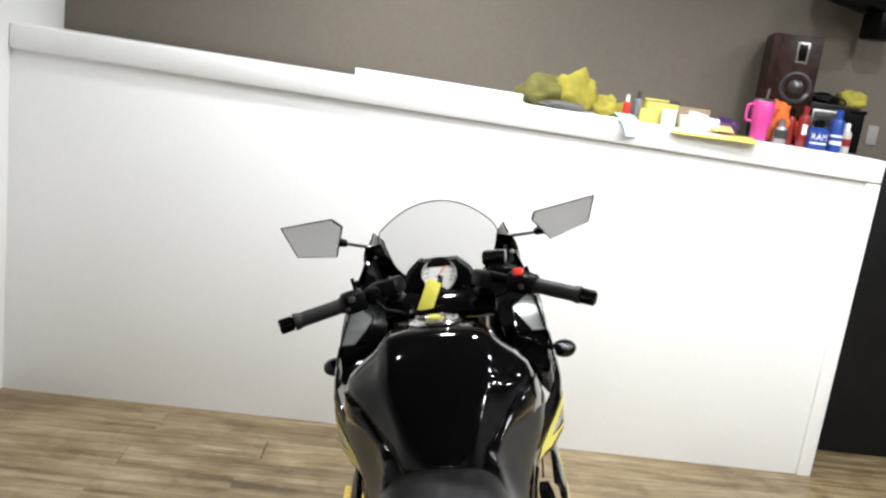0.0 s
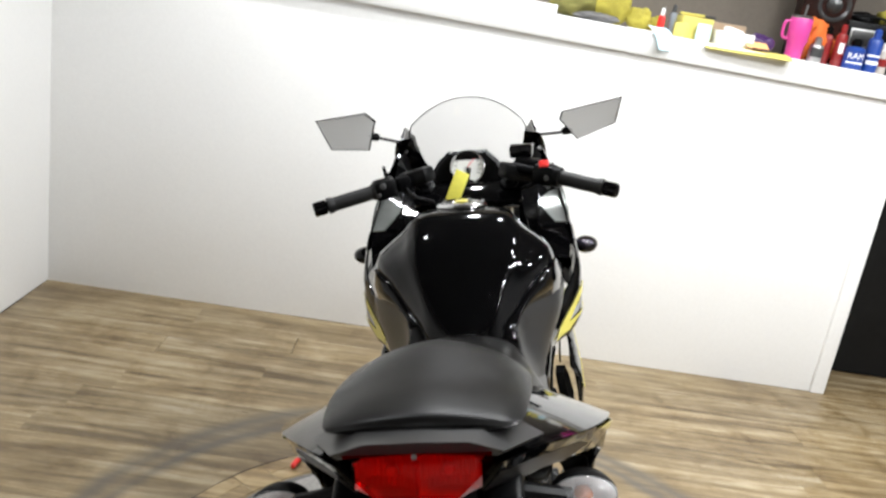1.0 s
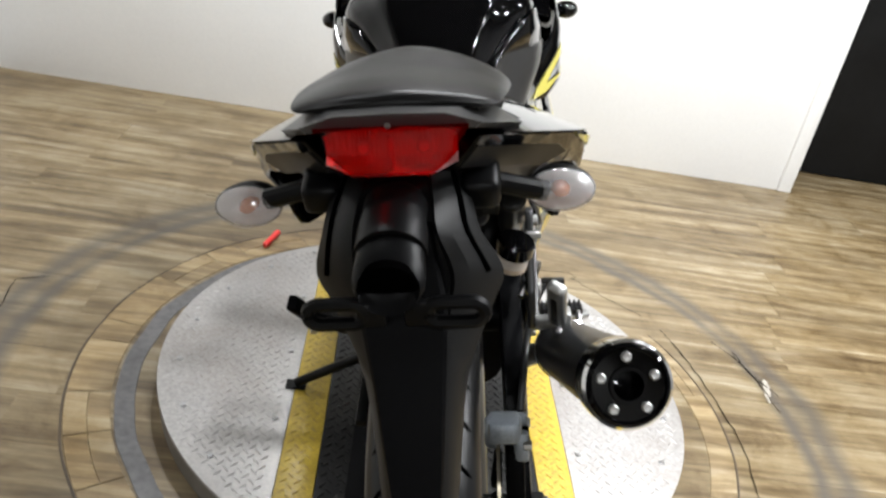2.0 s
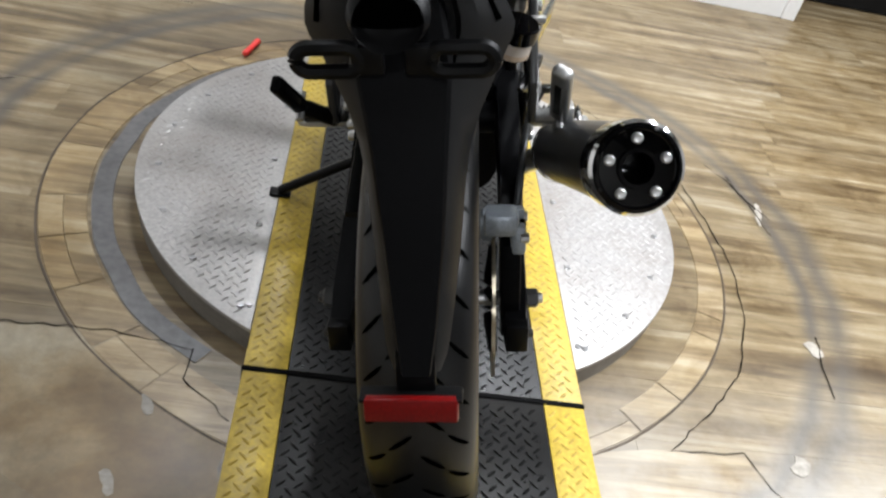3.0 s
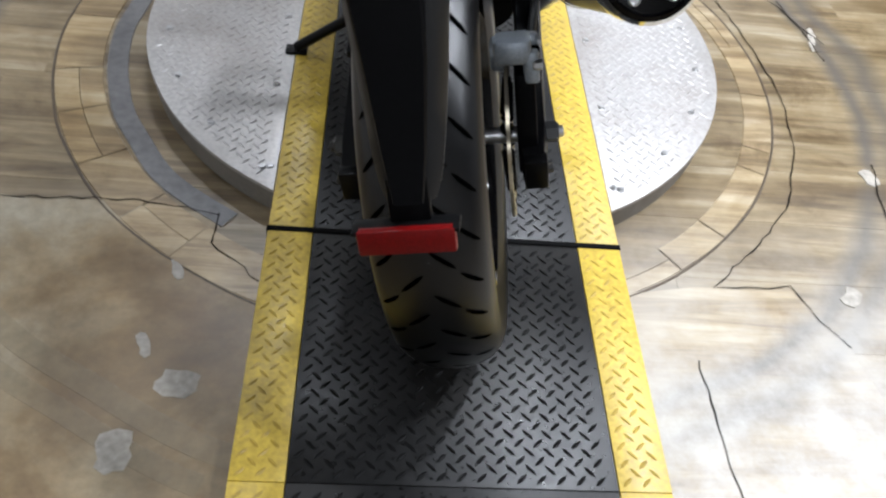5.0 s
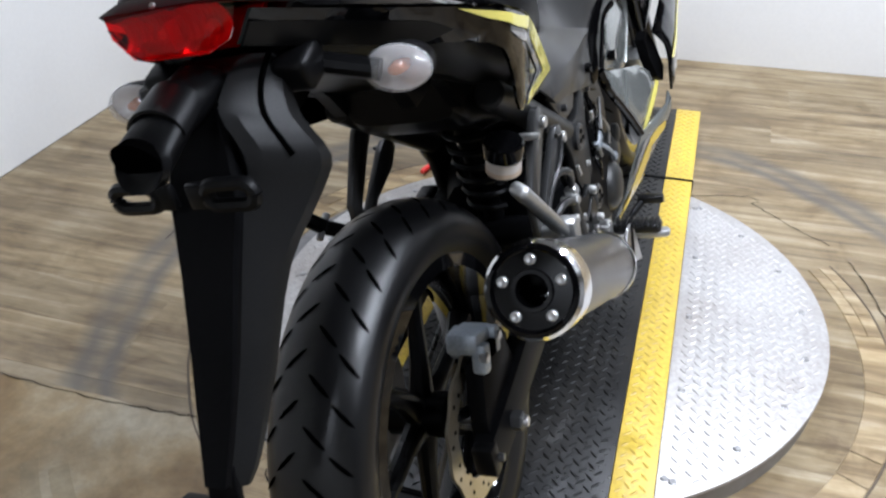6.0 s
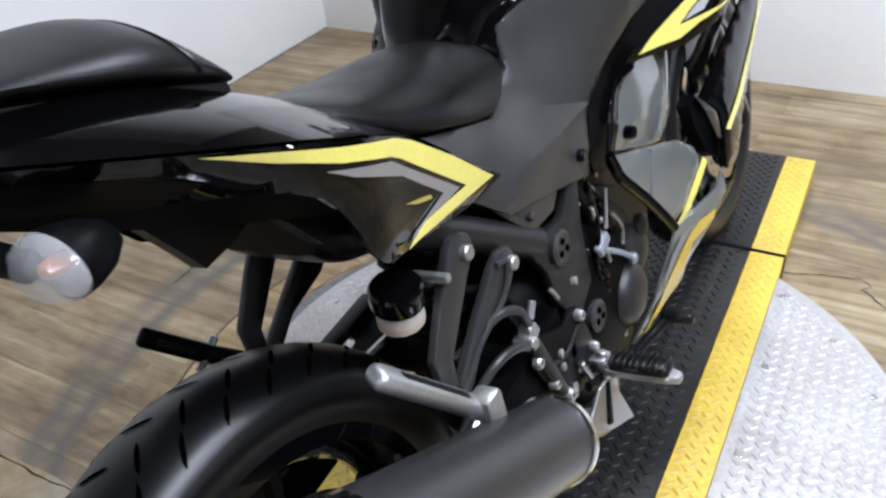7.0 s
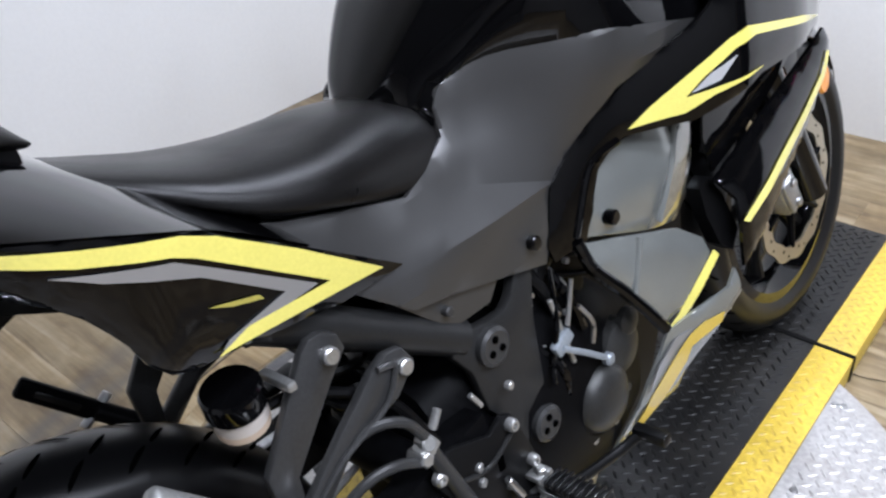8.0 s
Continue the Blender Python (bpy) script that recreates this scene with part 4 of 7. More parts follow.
def drive_train():
    rear = wheel("rear_wheel", 0.0, 0.307, 0.307, 0.066, 0.222, 6, "rear wheel with black cast rim and wide tyre")
    front = wheel("front_wheel", 1.40, 0.293, 0.293, 0.056, 0.222, 6, "front wheel with black cast rim")
    petal_disc("rear_disc", 0.088, 0.0, 0.307, 0.110, 0.030, rear)
    petal_disc("front_disc", 0.066, 1.40, 0.293, 0.145, 0.030, front)
    # rear caliper
    cal = part("rear_caliper", join(box(0.098, 0.010, 0.436, 0.046, 0.062, 0.030, 0.007, (-20, 0, 0)), box(0.120, -0.014, 0.424, 0.020, 0.022, 0.040, 0.005, (-20, 0, 0)), box(0.120, 0.028, 0.424, 0.020, 0.020, 0.036, 0.005, (-20, 0, 0)), rod((0.070, 0.012, 0.428), (0.090, 0.012, 0.428), 0.022)), BLUE_ALLOY, bike, "blue-grey single piston brake caliper")
    for yy in (-0.02, 0.028):
        part("caliper_bolt", rod((0.122, yy, 0.43), (0.134, yy, 0.43), 0.007, n=8), STEEL, cal)
    part("caliper_window", box(0.125, 0.008, 0.425, 0.012, 0.022, 0.02, 0.003, (-20, 0, 0)), GROOVE, cal)
    part("caliper_bracket", prism([(-0.056, 0.285), (-0.050, 0.345), (-0.026, 0.420), (0.055, 0.420), (0.075, 0.36), (0.050, 0.285)], 0.026, "yz", 0.098, 0.004), DARK_METAL, cal)
    # swing arm
    for side in (1, -1):
        arm = part("swing_arm", loft([[(side * 0.118 + a * tt, yy, zz + b * hh) for a, b in ((-0.5, -0.5), (0.5, -0.5), (0.62, 0), (0.5, 0.5), (-0.5, 0.5), (-0.62, 0))] for yy, zz, tt, hh in ((-0.072, 0.302, 0.026, 0.044), (-0.02, 0.306, 0.03, 0.060), (0.10, 0.325, 0.03, 0.062), (0.30, 0.360, 0.034, 0.075), (0.46, 0.385, 0.04, 0.085))]), DARK_METAL, bike, "black box-section swing arm")
        part("axle_nut", rod((side * 0.128, 0.0, 0.307), (side * 0.152, 0.0, 0.307), 0.014, n=6), HANGER, arm)
        part("axle_end", rod((side * 0.150, 0.0, 0.307), (side * 0.158, 0.001, 0.307), 0.008, n=12), STEEL if side > 0 else HANGER, arm)
        part("chain_adjuster", box(side * 0.120, -0.070, 0.303, 0.03, 0.022, 0.046, 0.003), BLACK_MATT, arm)
        part("adjuster_bolt", rod((side * 0.128, -0.064, 0.300), (side * 0.142, -0.062, 0.300), 0.006, n=10), HANGER, arm)
    part("swing_arm_bridge", rod((-0.11, 0.39, 0.375), (0.11, 0.39, 0.375), 0.028), DARK_METAL, bike)
    # chain and sprocket on the left
    sp = part("rear_sprocket", lathe([(0.055, -0.003), (0.108, -0.003), (0.108, 0.003), (0.055, 0.003), (0.055, -0.003)], Matrix.Translation((-0.088, 0, 0.307)) @ AXLE, 44, cap=False), STEEL, bike, "steel rear sprocket")
    for zz, rr in ((0.105, 0.0), (-0.105, 0.0)):
        part("chain_run", tube([(-0.088, 0.0, 0.307 + zz), (-0.088, 0.25, 0.335 + zz * 0.75), (-0.088, 0.50, 0.365 + zz * 0.42)], 0.006, 6, flat=0.8), STEEL, sp, "chain run")
    part("chain_guard", box(-0.098, 0.20, 0.455, 0.03, 0.36, 0.012, 0.004, (6, 0, 0)), BLACK_MATT, bike)
    # shock absorber
    shock = part("shock_absorber", rod((0.0, 0.34, 0.66), (0.0, 0.40, 0.40), 0.018), DARK_METAL, bike, "rear shock with coil spring")
    coil = [(0.036 * math.cos(a), 0.35 + 0.048 * a / 44 + 0.036 * math.sin(a) * 0.9, 0.63 - 0.20 * a / 44) for a in (k * 0.5 for k in range(88))]
    part("spring", tube(coil, 0.006, 6, 1), BLACK_MATT, shock)
    # inner rear mudguard over the tyre
    rings = []
    for k in range(9):
        a = radians(-25 + 62 * k / 8)
        rings.append([(hx * 0.076, (0.330 + dr - 0.028 * abs(hx) ** 3) * math.sin(a), 0.307 + (0.330 + dr - 0.028 * abs(hx) ** 3) * math.cos(a)) for hx, dr in ((-1, 0), (-0.7, 0.004), (0, 0.006), (0.7, 0.004), (1, 0), (0.98, -0.004), (0.68, 0.0), (0, 0.002), (-0.68, 0.0), (-0.98, -0.004))])
    moved_rings = [[(x, y + 0.22, z + 0.02) for x, y, z in r] for r in rings[4:]]
    part("inner_mudguard", loft(moved_rings), BLACK_MATT, bike)


drive_train()

# how far out the side fairing lies
_fy = lerp_table([0.5, 0.6, 0.73, 0.8, 0.85, 0.88, 0.91, 0.94, 1.0, 1.1, 1.2, 1.3, 1.42, 1.5], [0.14, 0.15, 0.171, 0.193, 0.212, 0.222, 0.229, 0.231, 0.23, 0.226, 0.212, 0.178, 0.11, 0.06])
_fz = lerp_table([0.18, 0.265, 0.34, 0.40, 0.48, 0.55, 0.75, 0.86, 0.95, 1.02, 1.08], [0.70, 0.94, 1.05, 1.10, 1.05, 1.0, 1.0, 1.0, 0.92, 0.82, 0.76])


def fairing_x(y, z):
    along = min(1.0, max(0.0, (y - 0.78) / 0.12)) * min(1.0, max(0.0, (1.22 - y) / 0.16))
    up = min(1.0, max(0.0, (z - 0.58) / 0.08)) * min(1.0, max(0.0, (0.87 - z) / 0.10))
    return _fy(y) * _fz(z) + 0.018 * along * up


_ty = lerp_table([-0.20, -0.10, 0.0, 0.08, 0.15, 0.20, 0.30, 0.40], [0.076, 0.127, 0.182, 0.206, 0.203, 0.189, 0.165, 0.143])
_tz = lerp_table([-0.20, 0.0, 0.10, 0.20, 0.30, 0.40], [0.945, 0.868, 0.826, 0.787, 0.722, 0.660])


def tail_x(y, z):
    tuck = 0.22 + 0.60 * min(1.0, max(0.0, (0.08 - y) / 0.10))
    return _ty(y) + 0.004 - tuck * max(0.0, _tz(y) - z)


def pod_x(y, z):
    s = max(0.0, 0.664 - 0.40 * (1.121 - y) - z)
    return 0.216 - 0.08 * max(0.0, y - 0.95) + 0.028 * math.sin(min(1.0, s / 0.11) * 1.9)


def mid_x(y, z):
    past = max(0.0, (y - 0.805) * 0.888 - (z - 0.512) * 0.459)
    return 0.164 + 0.05 * max(0.0, y - 0.70) - 1.1 * (z - 0.57) ** 2 - 0.6 * (y - 0.80) ** 2 - 0.16 * past


def low_x(y, z):
    past = max(0.0, (y - 0.714) * 0.921 - (z - 0.455) * 0.391)
    return fairing_x(y, z) - 0.12 * past


_cy = lerp_table([0.27, 0.45, 0.50, 0.53, 0.557, 0.58, 0.602, 0.625, 0.648, 0.68, 0.717, 0.76, 0.80, 0.95], [0.126, 0.112, 0.1025, 0.1020, 0.105, 0.113, 0.125, 0.140, 0.156, 0.175, 0.190, 0.197, 0.201, 0.214])


def crease(y, z):
    """A raised facet between two folds that run down the side cover."""
    top = 0.712 - 0.355 * (y - 0.436)
    low = 0.640
    on = min(1.0, max(0.0, (y - 0.39) / 0.15))
    if z > top or top < low:
        return 0.0
    if z > low:
        return on * 0.38 * (top - z)
    return on * max(0.0, 0.38 * (top - low) - 0.45 * (low - z))


def cover_x(y, z):
    w = min(1.0, max(0.0, (z - 0.62) / 0.13))
    return _cy(y) * w + (0.146 + 0.03 * max(0.0, y - 0.5) - 0.10 * max(0.0, 0.57 - z)) * (1 - w) + crease(y, z)


def bodywork():
    # fuel tank: y, then x, z of the right half from the top middle downwards
    tank = part("fuel_tank", hull([
        (0.498, 0, 0.785, 0.022, 0.783, 0.030, 0.775, 0.034, 0.750, 0.030, 0.720, 0, 0.715),
        (0.518, 0, 0.812, 0.046, 0.807, 0.058, 0.796, 0.064, 0.765, 0.056, 0.720, 0, 0.715),
        (0.552, 0, 0.852, 0.066, 0.846, 0.077, 0.832, 0.086, 0.788, 0.076, 0.725, 0, 0.715),
        (0.588, 0, 0.890, 0.078, 0.884, 0.096, 0.868, 0.112, 0.814, 0.080, 0.768, 0, 0.715),
        (0.620, 0, 0.920, 0.084, 0.913, 0.111, 0.892, 0.138, 0.846, 0.088, 0.784, 0, 0.715),
        (0.655, 0, 0.944, 0.086, 0.937, 0.117, 0.908, 0.164, 0.862, 0.098, 0.786, 0, 0.715),
        (0.702, 0, 0.962, 0.086, 0.955, 0.120, 0.924, 0.178, 0.864, 0.108, 0.780, 0, 0.715),
        (0.780, 0, 0.955, 0.080, 0.949, 0.114, 0.918, 0.175, 0.848, 0.108, 0.765, 0, 0.715),
        (0.860, 0, 0.930, 0.072, 0.925, 0.102, 0.894, 0.156, 0.820, 0.125, 0.725, 0, 0.715),
        (0.930, 0, 0.890, 0.060, 0.886, 0.088, 0.856, 0.125, 0.795, 0.105, 0.730, 0, 0.715),
        (0.960, 0, 0.840, 0.045, 0.836, 0.070, 0.815, 0.095, 0.775, 0.085, 0.735, 0, 0.72)], 5, 3), BLACK_GLOSS, bike, "gloss black fuel tank", sharp=0.9)
    cap_m = pose(-0.002, 0.765, 0.957, -7, 0, 0)
    cap = part("filler_cap", lathe([(0.050, -0.004), (0.053, 0.004), (0.050, 0.009), (0.036, 0.011), (0.034, 0.009), (0, 0.009)], cap_m, 36, cap=False), CHROME, tank, "round chrome fuel cap")
    part("cap_lock", moved(box(0, 0.004, 0.012, 0.026, 0.03, 0.006, 0.002), cap_m), YELLOW_DECAL, cap)
    for k in range(5):
        a = 2 * math.pi * k / 5
        part("cap_screw", lathe([(0.004, 0.010), (0.0035, 0.0125), (0, 0.0125)], cap_m @ Matrix.Translation((0.043 * math.cos(a), 0.043 * math.sin(a), 0)), 8, cap=False), STEEL, cap)

    seat = part("rider_seat", pad([
        (0.135, 0.852, 0.050, 0.842, 0.3), (0.165, 0.845, 0.088, 0.828, 0.25), (0.215, 0.828, 0.116, 0.795, 0.2), (0.285, 0.806, 0.134, 0.752, 0.18),
        (0.365, 0.793, 0.136, 0.724, 0.18), (0.440, 0.791, 0.124, 0.699, 0.2), (0.500, 0.784, 0.110, 0.690, 0.25), (0.535, 0.768, 0.098, 0.702, 0.4), (0.552, 0.745, 0.084, 0.718, 0.5)], 36, 5, 4.5, 2.3), VINYL, bike, "black vinyl rider seat", sharp=1.0)
    pil = part("passenger_seat", pad([
        (-0.154, 0.962, 0.084, 0.952, 0.3), (-0.142, 0.968, 0.098, 0.947, 0.3), (-0.10, 0.968, 0.106, 0.940, 0.28), (-0.04, 0.965, 0.112, 0.927, 0.26), (0.03, 0.962, 0.114, 0.906, 0.22),
        (0.075, 0.954, 0.110, 0.890, 0.2), (0.106, 0.938, 0.102, 0.880, 0.2), (0.130, 0.912, 0.091, 0.871, 0.25), (0.147, 0.886, 0.078, 0.865, 0.4), (0.153, 0.875, 0.070, 0.866, 0.5)], 32, 5, 3.0, 1.6), VINYL, bike, "black vinyl passenger seat", sharp=1.0)
    part("seat_base", pad([(-0.142, 0.952, 0.080, 0.932, 0.5), (-0.05, 0.936, 0.098, 0.900, 0.5), (0.05, 0.908, 0.100, 0.872, 0.5), (0.14, 0.878, 0.078, 0.852, 0.5)], 24, 4, 4), BLACK_MATT, pil, "black plastic seat base")
    # stitched welt across the passenger seat
    welt = []
    for k in range(25):
        a = math.pi * k / 24
        c, s = math.cos(a), math.sin(a)
        welt.append((0.1060 * math.copysign(abs(c) ** (2 / 1.6), c), 0.098 - 0.004 * s, 0.894 + 0.0510 * abs(s) ** (2 / 1.6)))
    part("seam_welt", tube(welt, 0.0022, 6, 1), VINYL, pil)

    cowl_rows = [
        (-0.138, 0, 0.957, 0.060, 0.950, 0.106, 0.922, 0.084, 0.912, 0.064, 0.884, 0, 0.878),
        (-0.10, 0, 0.955, 0.070, 0.945, 0.130, 0.908, 0.104, 0.897, 0.075, 0.866, 0, 0.860),
        (0.0, 0, 0.932, 0.095, 0.918, 0.185, 0.871, 0.156, 0.859, 0.100, 0.812, 0, 0.810),
        (0.08, 0, 0.900, 0.115, 0.885, 0.209, 0.842, 0.180, 0.829, 0.118, 0.775, 0, 0.775),
        (0.15, 0, 0.862, 0.120, 0.848, 0.206, 0.814, 0.178, 0.800, 0.112, 0.740, 0, 0.745),
        (0.22, 0, 0.800, 0.115, 0.797, 0.188, 0.781, 0.162, 0.766, 0.106, 0.710, 0, 0.715),
        (0.30, 0, 0.745, 0.100, 0.742, 0.166, 0.726, 0.142, 0.714, 0.102, 0.680, 0, 0.690)]
    tail = part("tail_cowl", hull(cowl_rows, 4, 0), BLACK_GLOSS, bike, "gloss black tail cowl", sharp=0.5)
    # added matt skin, keeps the gloss underside from mirroring the floor
    under = [(r[0], 0, r[12] + 0.012, r[9] * 0.6, r[10] + 0.020, r[7] + 0.003, r[8] + 0.001, r[7] + 0.004, r[8] - 0.004, r[9] + 0.004, r[10] - 0.004, 0, r[12] - 0.004) for r in cowl_rows]
    part("undertail_mask", hull(under, 4, 0), BLACK_MATT, tail, "matt black liner added to hide reflections under the tail", sharp=0.5)
    side_shape = [(-0.185, 0.937), (-0.10, 0.905), (0.0, 0.868), (0.10, 0.832), (0.194, 0.795), (0.273, 0.742), (0.408, 0.648), (0.326, 0.652), (0.186, 0.681), (0.163, 0.685), (0.146, 0.694), (0.132, 0.713), (0.124, 0.735), (0.114, 0.753), (0.102, 0.772), (0.085, 0.791), (0.062, 0.808), (0.03, 0.822), (-0.02, 0.840), (-0.08, 0.866), (-0.14, 0.890), (-0.185, 0.908)]
    yellow = [(0.004, 0.864), (0.05, 0.846), (0.115, 0.820), (0.183, 0.796), (0.212, 0.781), (0.284, 0.732), (0.376, 0.663), (0.187, 0.684), (0.220, 0.693), (0.311, 0.685), (0.191, 0.773), (0.172, 0.784), (0.109, 0.809), (0.05, 0.838)]
    silver = [(0.090, 0.811), (0.115, 0.801), (0.172, 0.780), (0.188, 0.769), (0.297, 0.690), (0.192, 0.687), (0.200, 0.692), (0.262, 0.702), (0.190, 0.757), (0.121, 0.791)]
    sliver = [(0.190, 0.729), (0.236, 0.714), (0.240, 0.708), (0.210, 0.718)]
    part("under_tray", pad([(0.165, 0.745, 0.080, 0.680, 0.5), (0.20, 0.735, 0.086, 0.650, 0.5), (0.26, 0.715, 0.086, 0.630, 0.5), (0.325, 0.690, 0.084, 0.600, 0.5)], 20, 4, 5), BLACK_MATT, bike, "black battery tray below the tail")
    part("under_seat_pan", box(0, 0.40, 0.690, 0.20, 0.26, 0.10, 0.012, (-8, 0, 0)), BLACK_MATT, bike, "black plastic pan under the rider seat")
    for side in (1, -1):
        part("undertail_fin", panel([(-0.055, 0.838), (-0.004, 0.812), (0.020, 0.775), (0.034, 0.752), (0.070, 0.757), (0.100, 0.768), (0.130, 0.740), (0.160, 0.700), (0.21, 0.72), (0.12, 0.80)], lambda y, z: 0.10, side, 0.02, 0.04, 0.004), BLACK_MATT, tail, "matt black undertail liner")
        p = part("side_cowl", panel(side_shape, tail_x, side, 0.004, 0.016, 0.004), BLACK_GLOSS, tail, "gloss black side cowl")
        # overlay in place of the dark reflection along the cowl's lower side
        part("edge_shade", panel([(-0.185, 0.926), (-0.10, 0.894), (-0.02, 0.862), (0.01, 0.842), (-0.02, 0.838), (-0.08, 0.864), (-0.14, 0.888), (-0.185, 0.906)], tail_x, side, 0.003, 0.02, 0.001, lift=0.0014), BLACK_MATT, p, "matt black overlay darkening the cowl's lower edge")
        part("yellow_stripe", panel(yellow, tail_x, side, 0.001, 0.016, 0, lift=0.0026), YELLOW_DECAL, p, "yellow arrow stripe")
        part("silver_stripe", panel(silver, tail_x, side, 0.001, 0.016, 0, lift=0.0022), SILVER_DECAL, p, "silver stripe")
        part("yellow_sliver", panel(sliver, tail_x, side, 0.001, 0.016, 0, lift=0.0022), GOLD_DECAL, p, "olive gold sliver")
        # side cover below the tank
        shape = [(0.245, 0.765), (0.303, 0.74), (0.369, 0.721), (0.445, 0.701), (0.486, 0.712), (0.526, 0.734), (0.529, 0.763), (0.538, 0.780), (0.556, 0.793), (0.575, 0.802), (0.598, 0.806), (0.623, 0.806), (0.648, 0.802), (0.719, 0.79), (0.794, 0.774), (0.877, 0.757), (0.815, 0.735), (0.737, 0.716), (0.689, 0.685), (0.658, 0.655), (0.641, 0.633), (0.619, 0.593), (0.604, 0.548), (0.545, 0.564), (0.452, 0.588), (0.402, 0.598), (0.349, 0.643), (0.300, 0.700)]
        c = part("side_cover", panel(shape, cover_x, side, 0.005, 0.02, 0.004, folds=(((0.436, 0.712), (0.536, 0.6765)), ((0.40, 0.640), (0.60, 0.640)))), GREY_MATT, bike, "charcoal matt side cover below the tank", sharp=0.31)
        rows = smooth_rows([(0.524, 0.752, 0.060, 0.766), (0.545, 0.780, 0.082, 0.790), (0.575, 0.797, 0.110, 0.806), (0.610, 0.802, 0.138, 0.834), (0.650, 0.798, 0.169, 0.856), (0.702, 0.789, 0.182, 0.858), (0.780, 0.772, 0.178, 0.843), (0.860, 0.756, 0.158, 0.824), (0.905, 0.742, 0.140, 0.806)], 4)
        skirt = []
        for y, z, tx, tz in rows:
            cx = cover_x(y, z) - 0.003
            mx, mz = (cx + tx) / 2 + 0.30 * abs(cx - tx) + 0.004, (z + tz) / 2
            skirt.append([(side * cx, y, z - 0.006), (side * mx, y, mz), (side * tx, y, tz), (side * (tx - 0.012), y, tz), (side * (min(mx, cx, tx) - 0.016), y, mz), (side * (cx - 0.014), y, z - 0.006)])
        part("tank_skirt", loft(skirt), BLACK_GLOSS, c, sharp=1.2)
        part("cover_bolt", rod((side * 0.14, 0.580, 0.588), (side * 0.158, 0.582, 0.588), 0.009, n=14), BLACK_GLOSS, c)
        part("cover_bolt", rod((side * 0.13, 0.445, 0.572), (side * 0.146, 0.446, 0.572), 0.006, n=14), HANGER, c)
        part("lower_insert", panel([(0.385, 0.612), (0.449, 0.548), (0.470, 0.545), (0.512, 0.545), (0.528, 0.562), (0.54, 0.60), (0.46, 0.62)], lambda y, z: 0.137, side, 0.004, 0.02, 0.003), GREY_MATT, c)


bodywork()


def tail_gear():
    lamp = part("tail_light", loft([
        [(x * 1.0, y, z) for x, y, z in ((-0.078, -0.130, 0.934), (0.078, -0.130, 0.934), (0.072, -0.130, 0.905), (0.046, -0.130, 0.890), (-0.046, -0.130, 0.890), (-0.072, -0.130, 0.905))],
        [(x, y, z) for x, y, z in ((-0.072, -0.188, 0.950), (0.072, -0.188, 0.950), (0.064, -0.190, 0.930), (0.040, -0.196, 0.908), (-0.040, -0.196, 0.908), (-0.064, -0.190, 0.930))],
        [(x, y, z) for x, y, z in ((-0.060, -0.206, 0.954), (0.060, -0.206, 0.954), (0.056, -0.210, 0.934), (0.036, -0.214, 0.914), (-0.036, -0.214, 0.914), (-0.056, -0.210, 0.934))],
        [(x, y, z) for x, y, z in ((-0.020, -0.216, 0.954), (0.020, -0.216, 0.954), (0.020, -0.220, 0.936), (0.014, -0.222, 0.918), (-0.014, -0.222, 0.918), (-0.020, -0.220, 0.936))]]), RED_LENS, bike, "red tail light lens", sharp=0.7)
    bm = bmesh.new()
    grid = []
    for i in range(49):
        x = -0.060 + 0.0025 * i
        u = abs(abs(x) - 0.028) / 0.032
        deep = -0.187 + 0.022 * max(0.0, 1 - u * u) + (0.0014 if i % 2 else 0.0)
        half = 0.0195 - 0.006 * max(0.0, (abs(x) - 0.036) / 0.024)
        rise = 0.927 + 0.004 * max(0.0, (abs(x) - 0.036) / 0.024)
        lip = -0.200 + 0.006 * max(0.0, (abs(x) - 0.036) / 0.024)
        grid.append([bm.verts.new((x, lip, rise - 1.02 * half))] + [bm.verts.new((x, deep - 0.010 * abs(v) ** 3, rise + v * half)) for v in (-1, -0.6, -0.2, 0.2, 0.6, 1)])
    for p, q in zip(grid, grid[1:]):
        for k in range(6):
            bm.faces.new((p[k], p[k + 1], q[k + 1], q[k]))
    part("reflector_back", bm, SILVER_BOWL, lamp, "silvered fluted back of the lamp", sharp=0.3)
    part("divider", box(0, -0.194, 0.926, 0.004, 0.016, 0.026, 0.0015), RED_DARK, lamp)
    for x in (-0.028, 0.028):
        part("bulb", lathe([(0.006, 0), (0.0065, 0.004), (0.0045, 0.008), (0, 0.009)], frame_to((x, -0.170, 0.924), (x, -0.20, 0.926)), 14, cap=False), PAPER_BULB, lamp)
    part("housing", prism([(-0.07, 0.932), (0.07, 0.932), (0.045, 0.895), (-0.045, 0.895)], 0.02, "xz", -0.146, 0.003), RED_DARK, lamp)
    part("lamp_screw", lathe([(0.003, 0), (0.0025, 0.002), (0, 0.002)], frame_to((0.0, -0.206, 0.956), (0, -0.215, 0.965)), 10, cap=False), STEEL, lamp)
    part("lamp_surround", hull([(-0.19, 0, 0.962, 0.050, 0.961, 0.082, 0.951, 0.076, 0.946, 0, 0.950), (-0.10, 0, 0.950, 0.080, 0.946, 0.122, 0.918, 0.115, 0.912, 0, 0.93)], 4, 0), GREY_MATT, lamp)

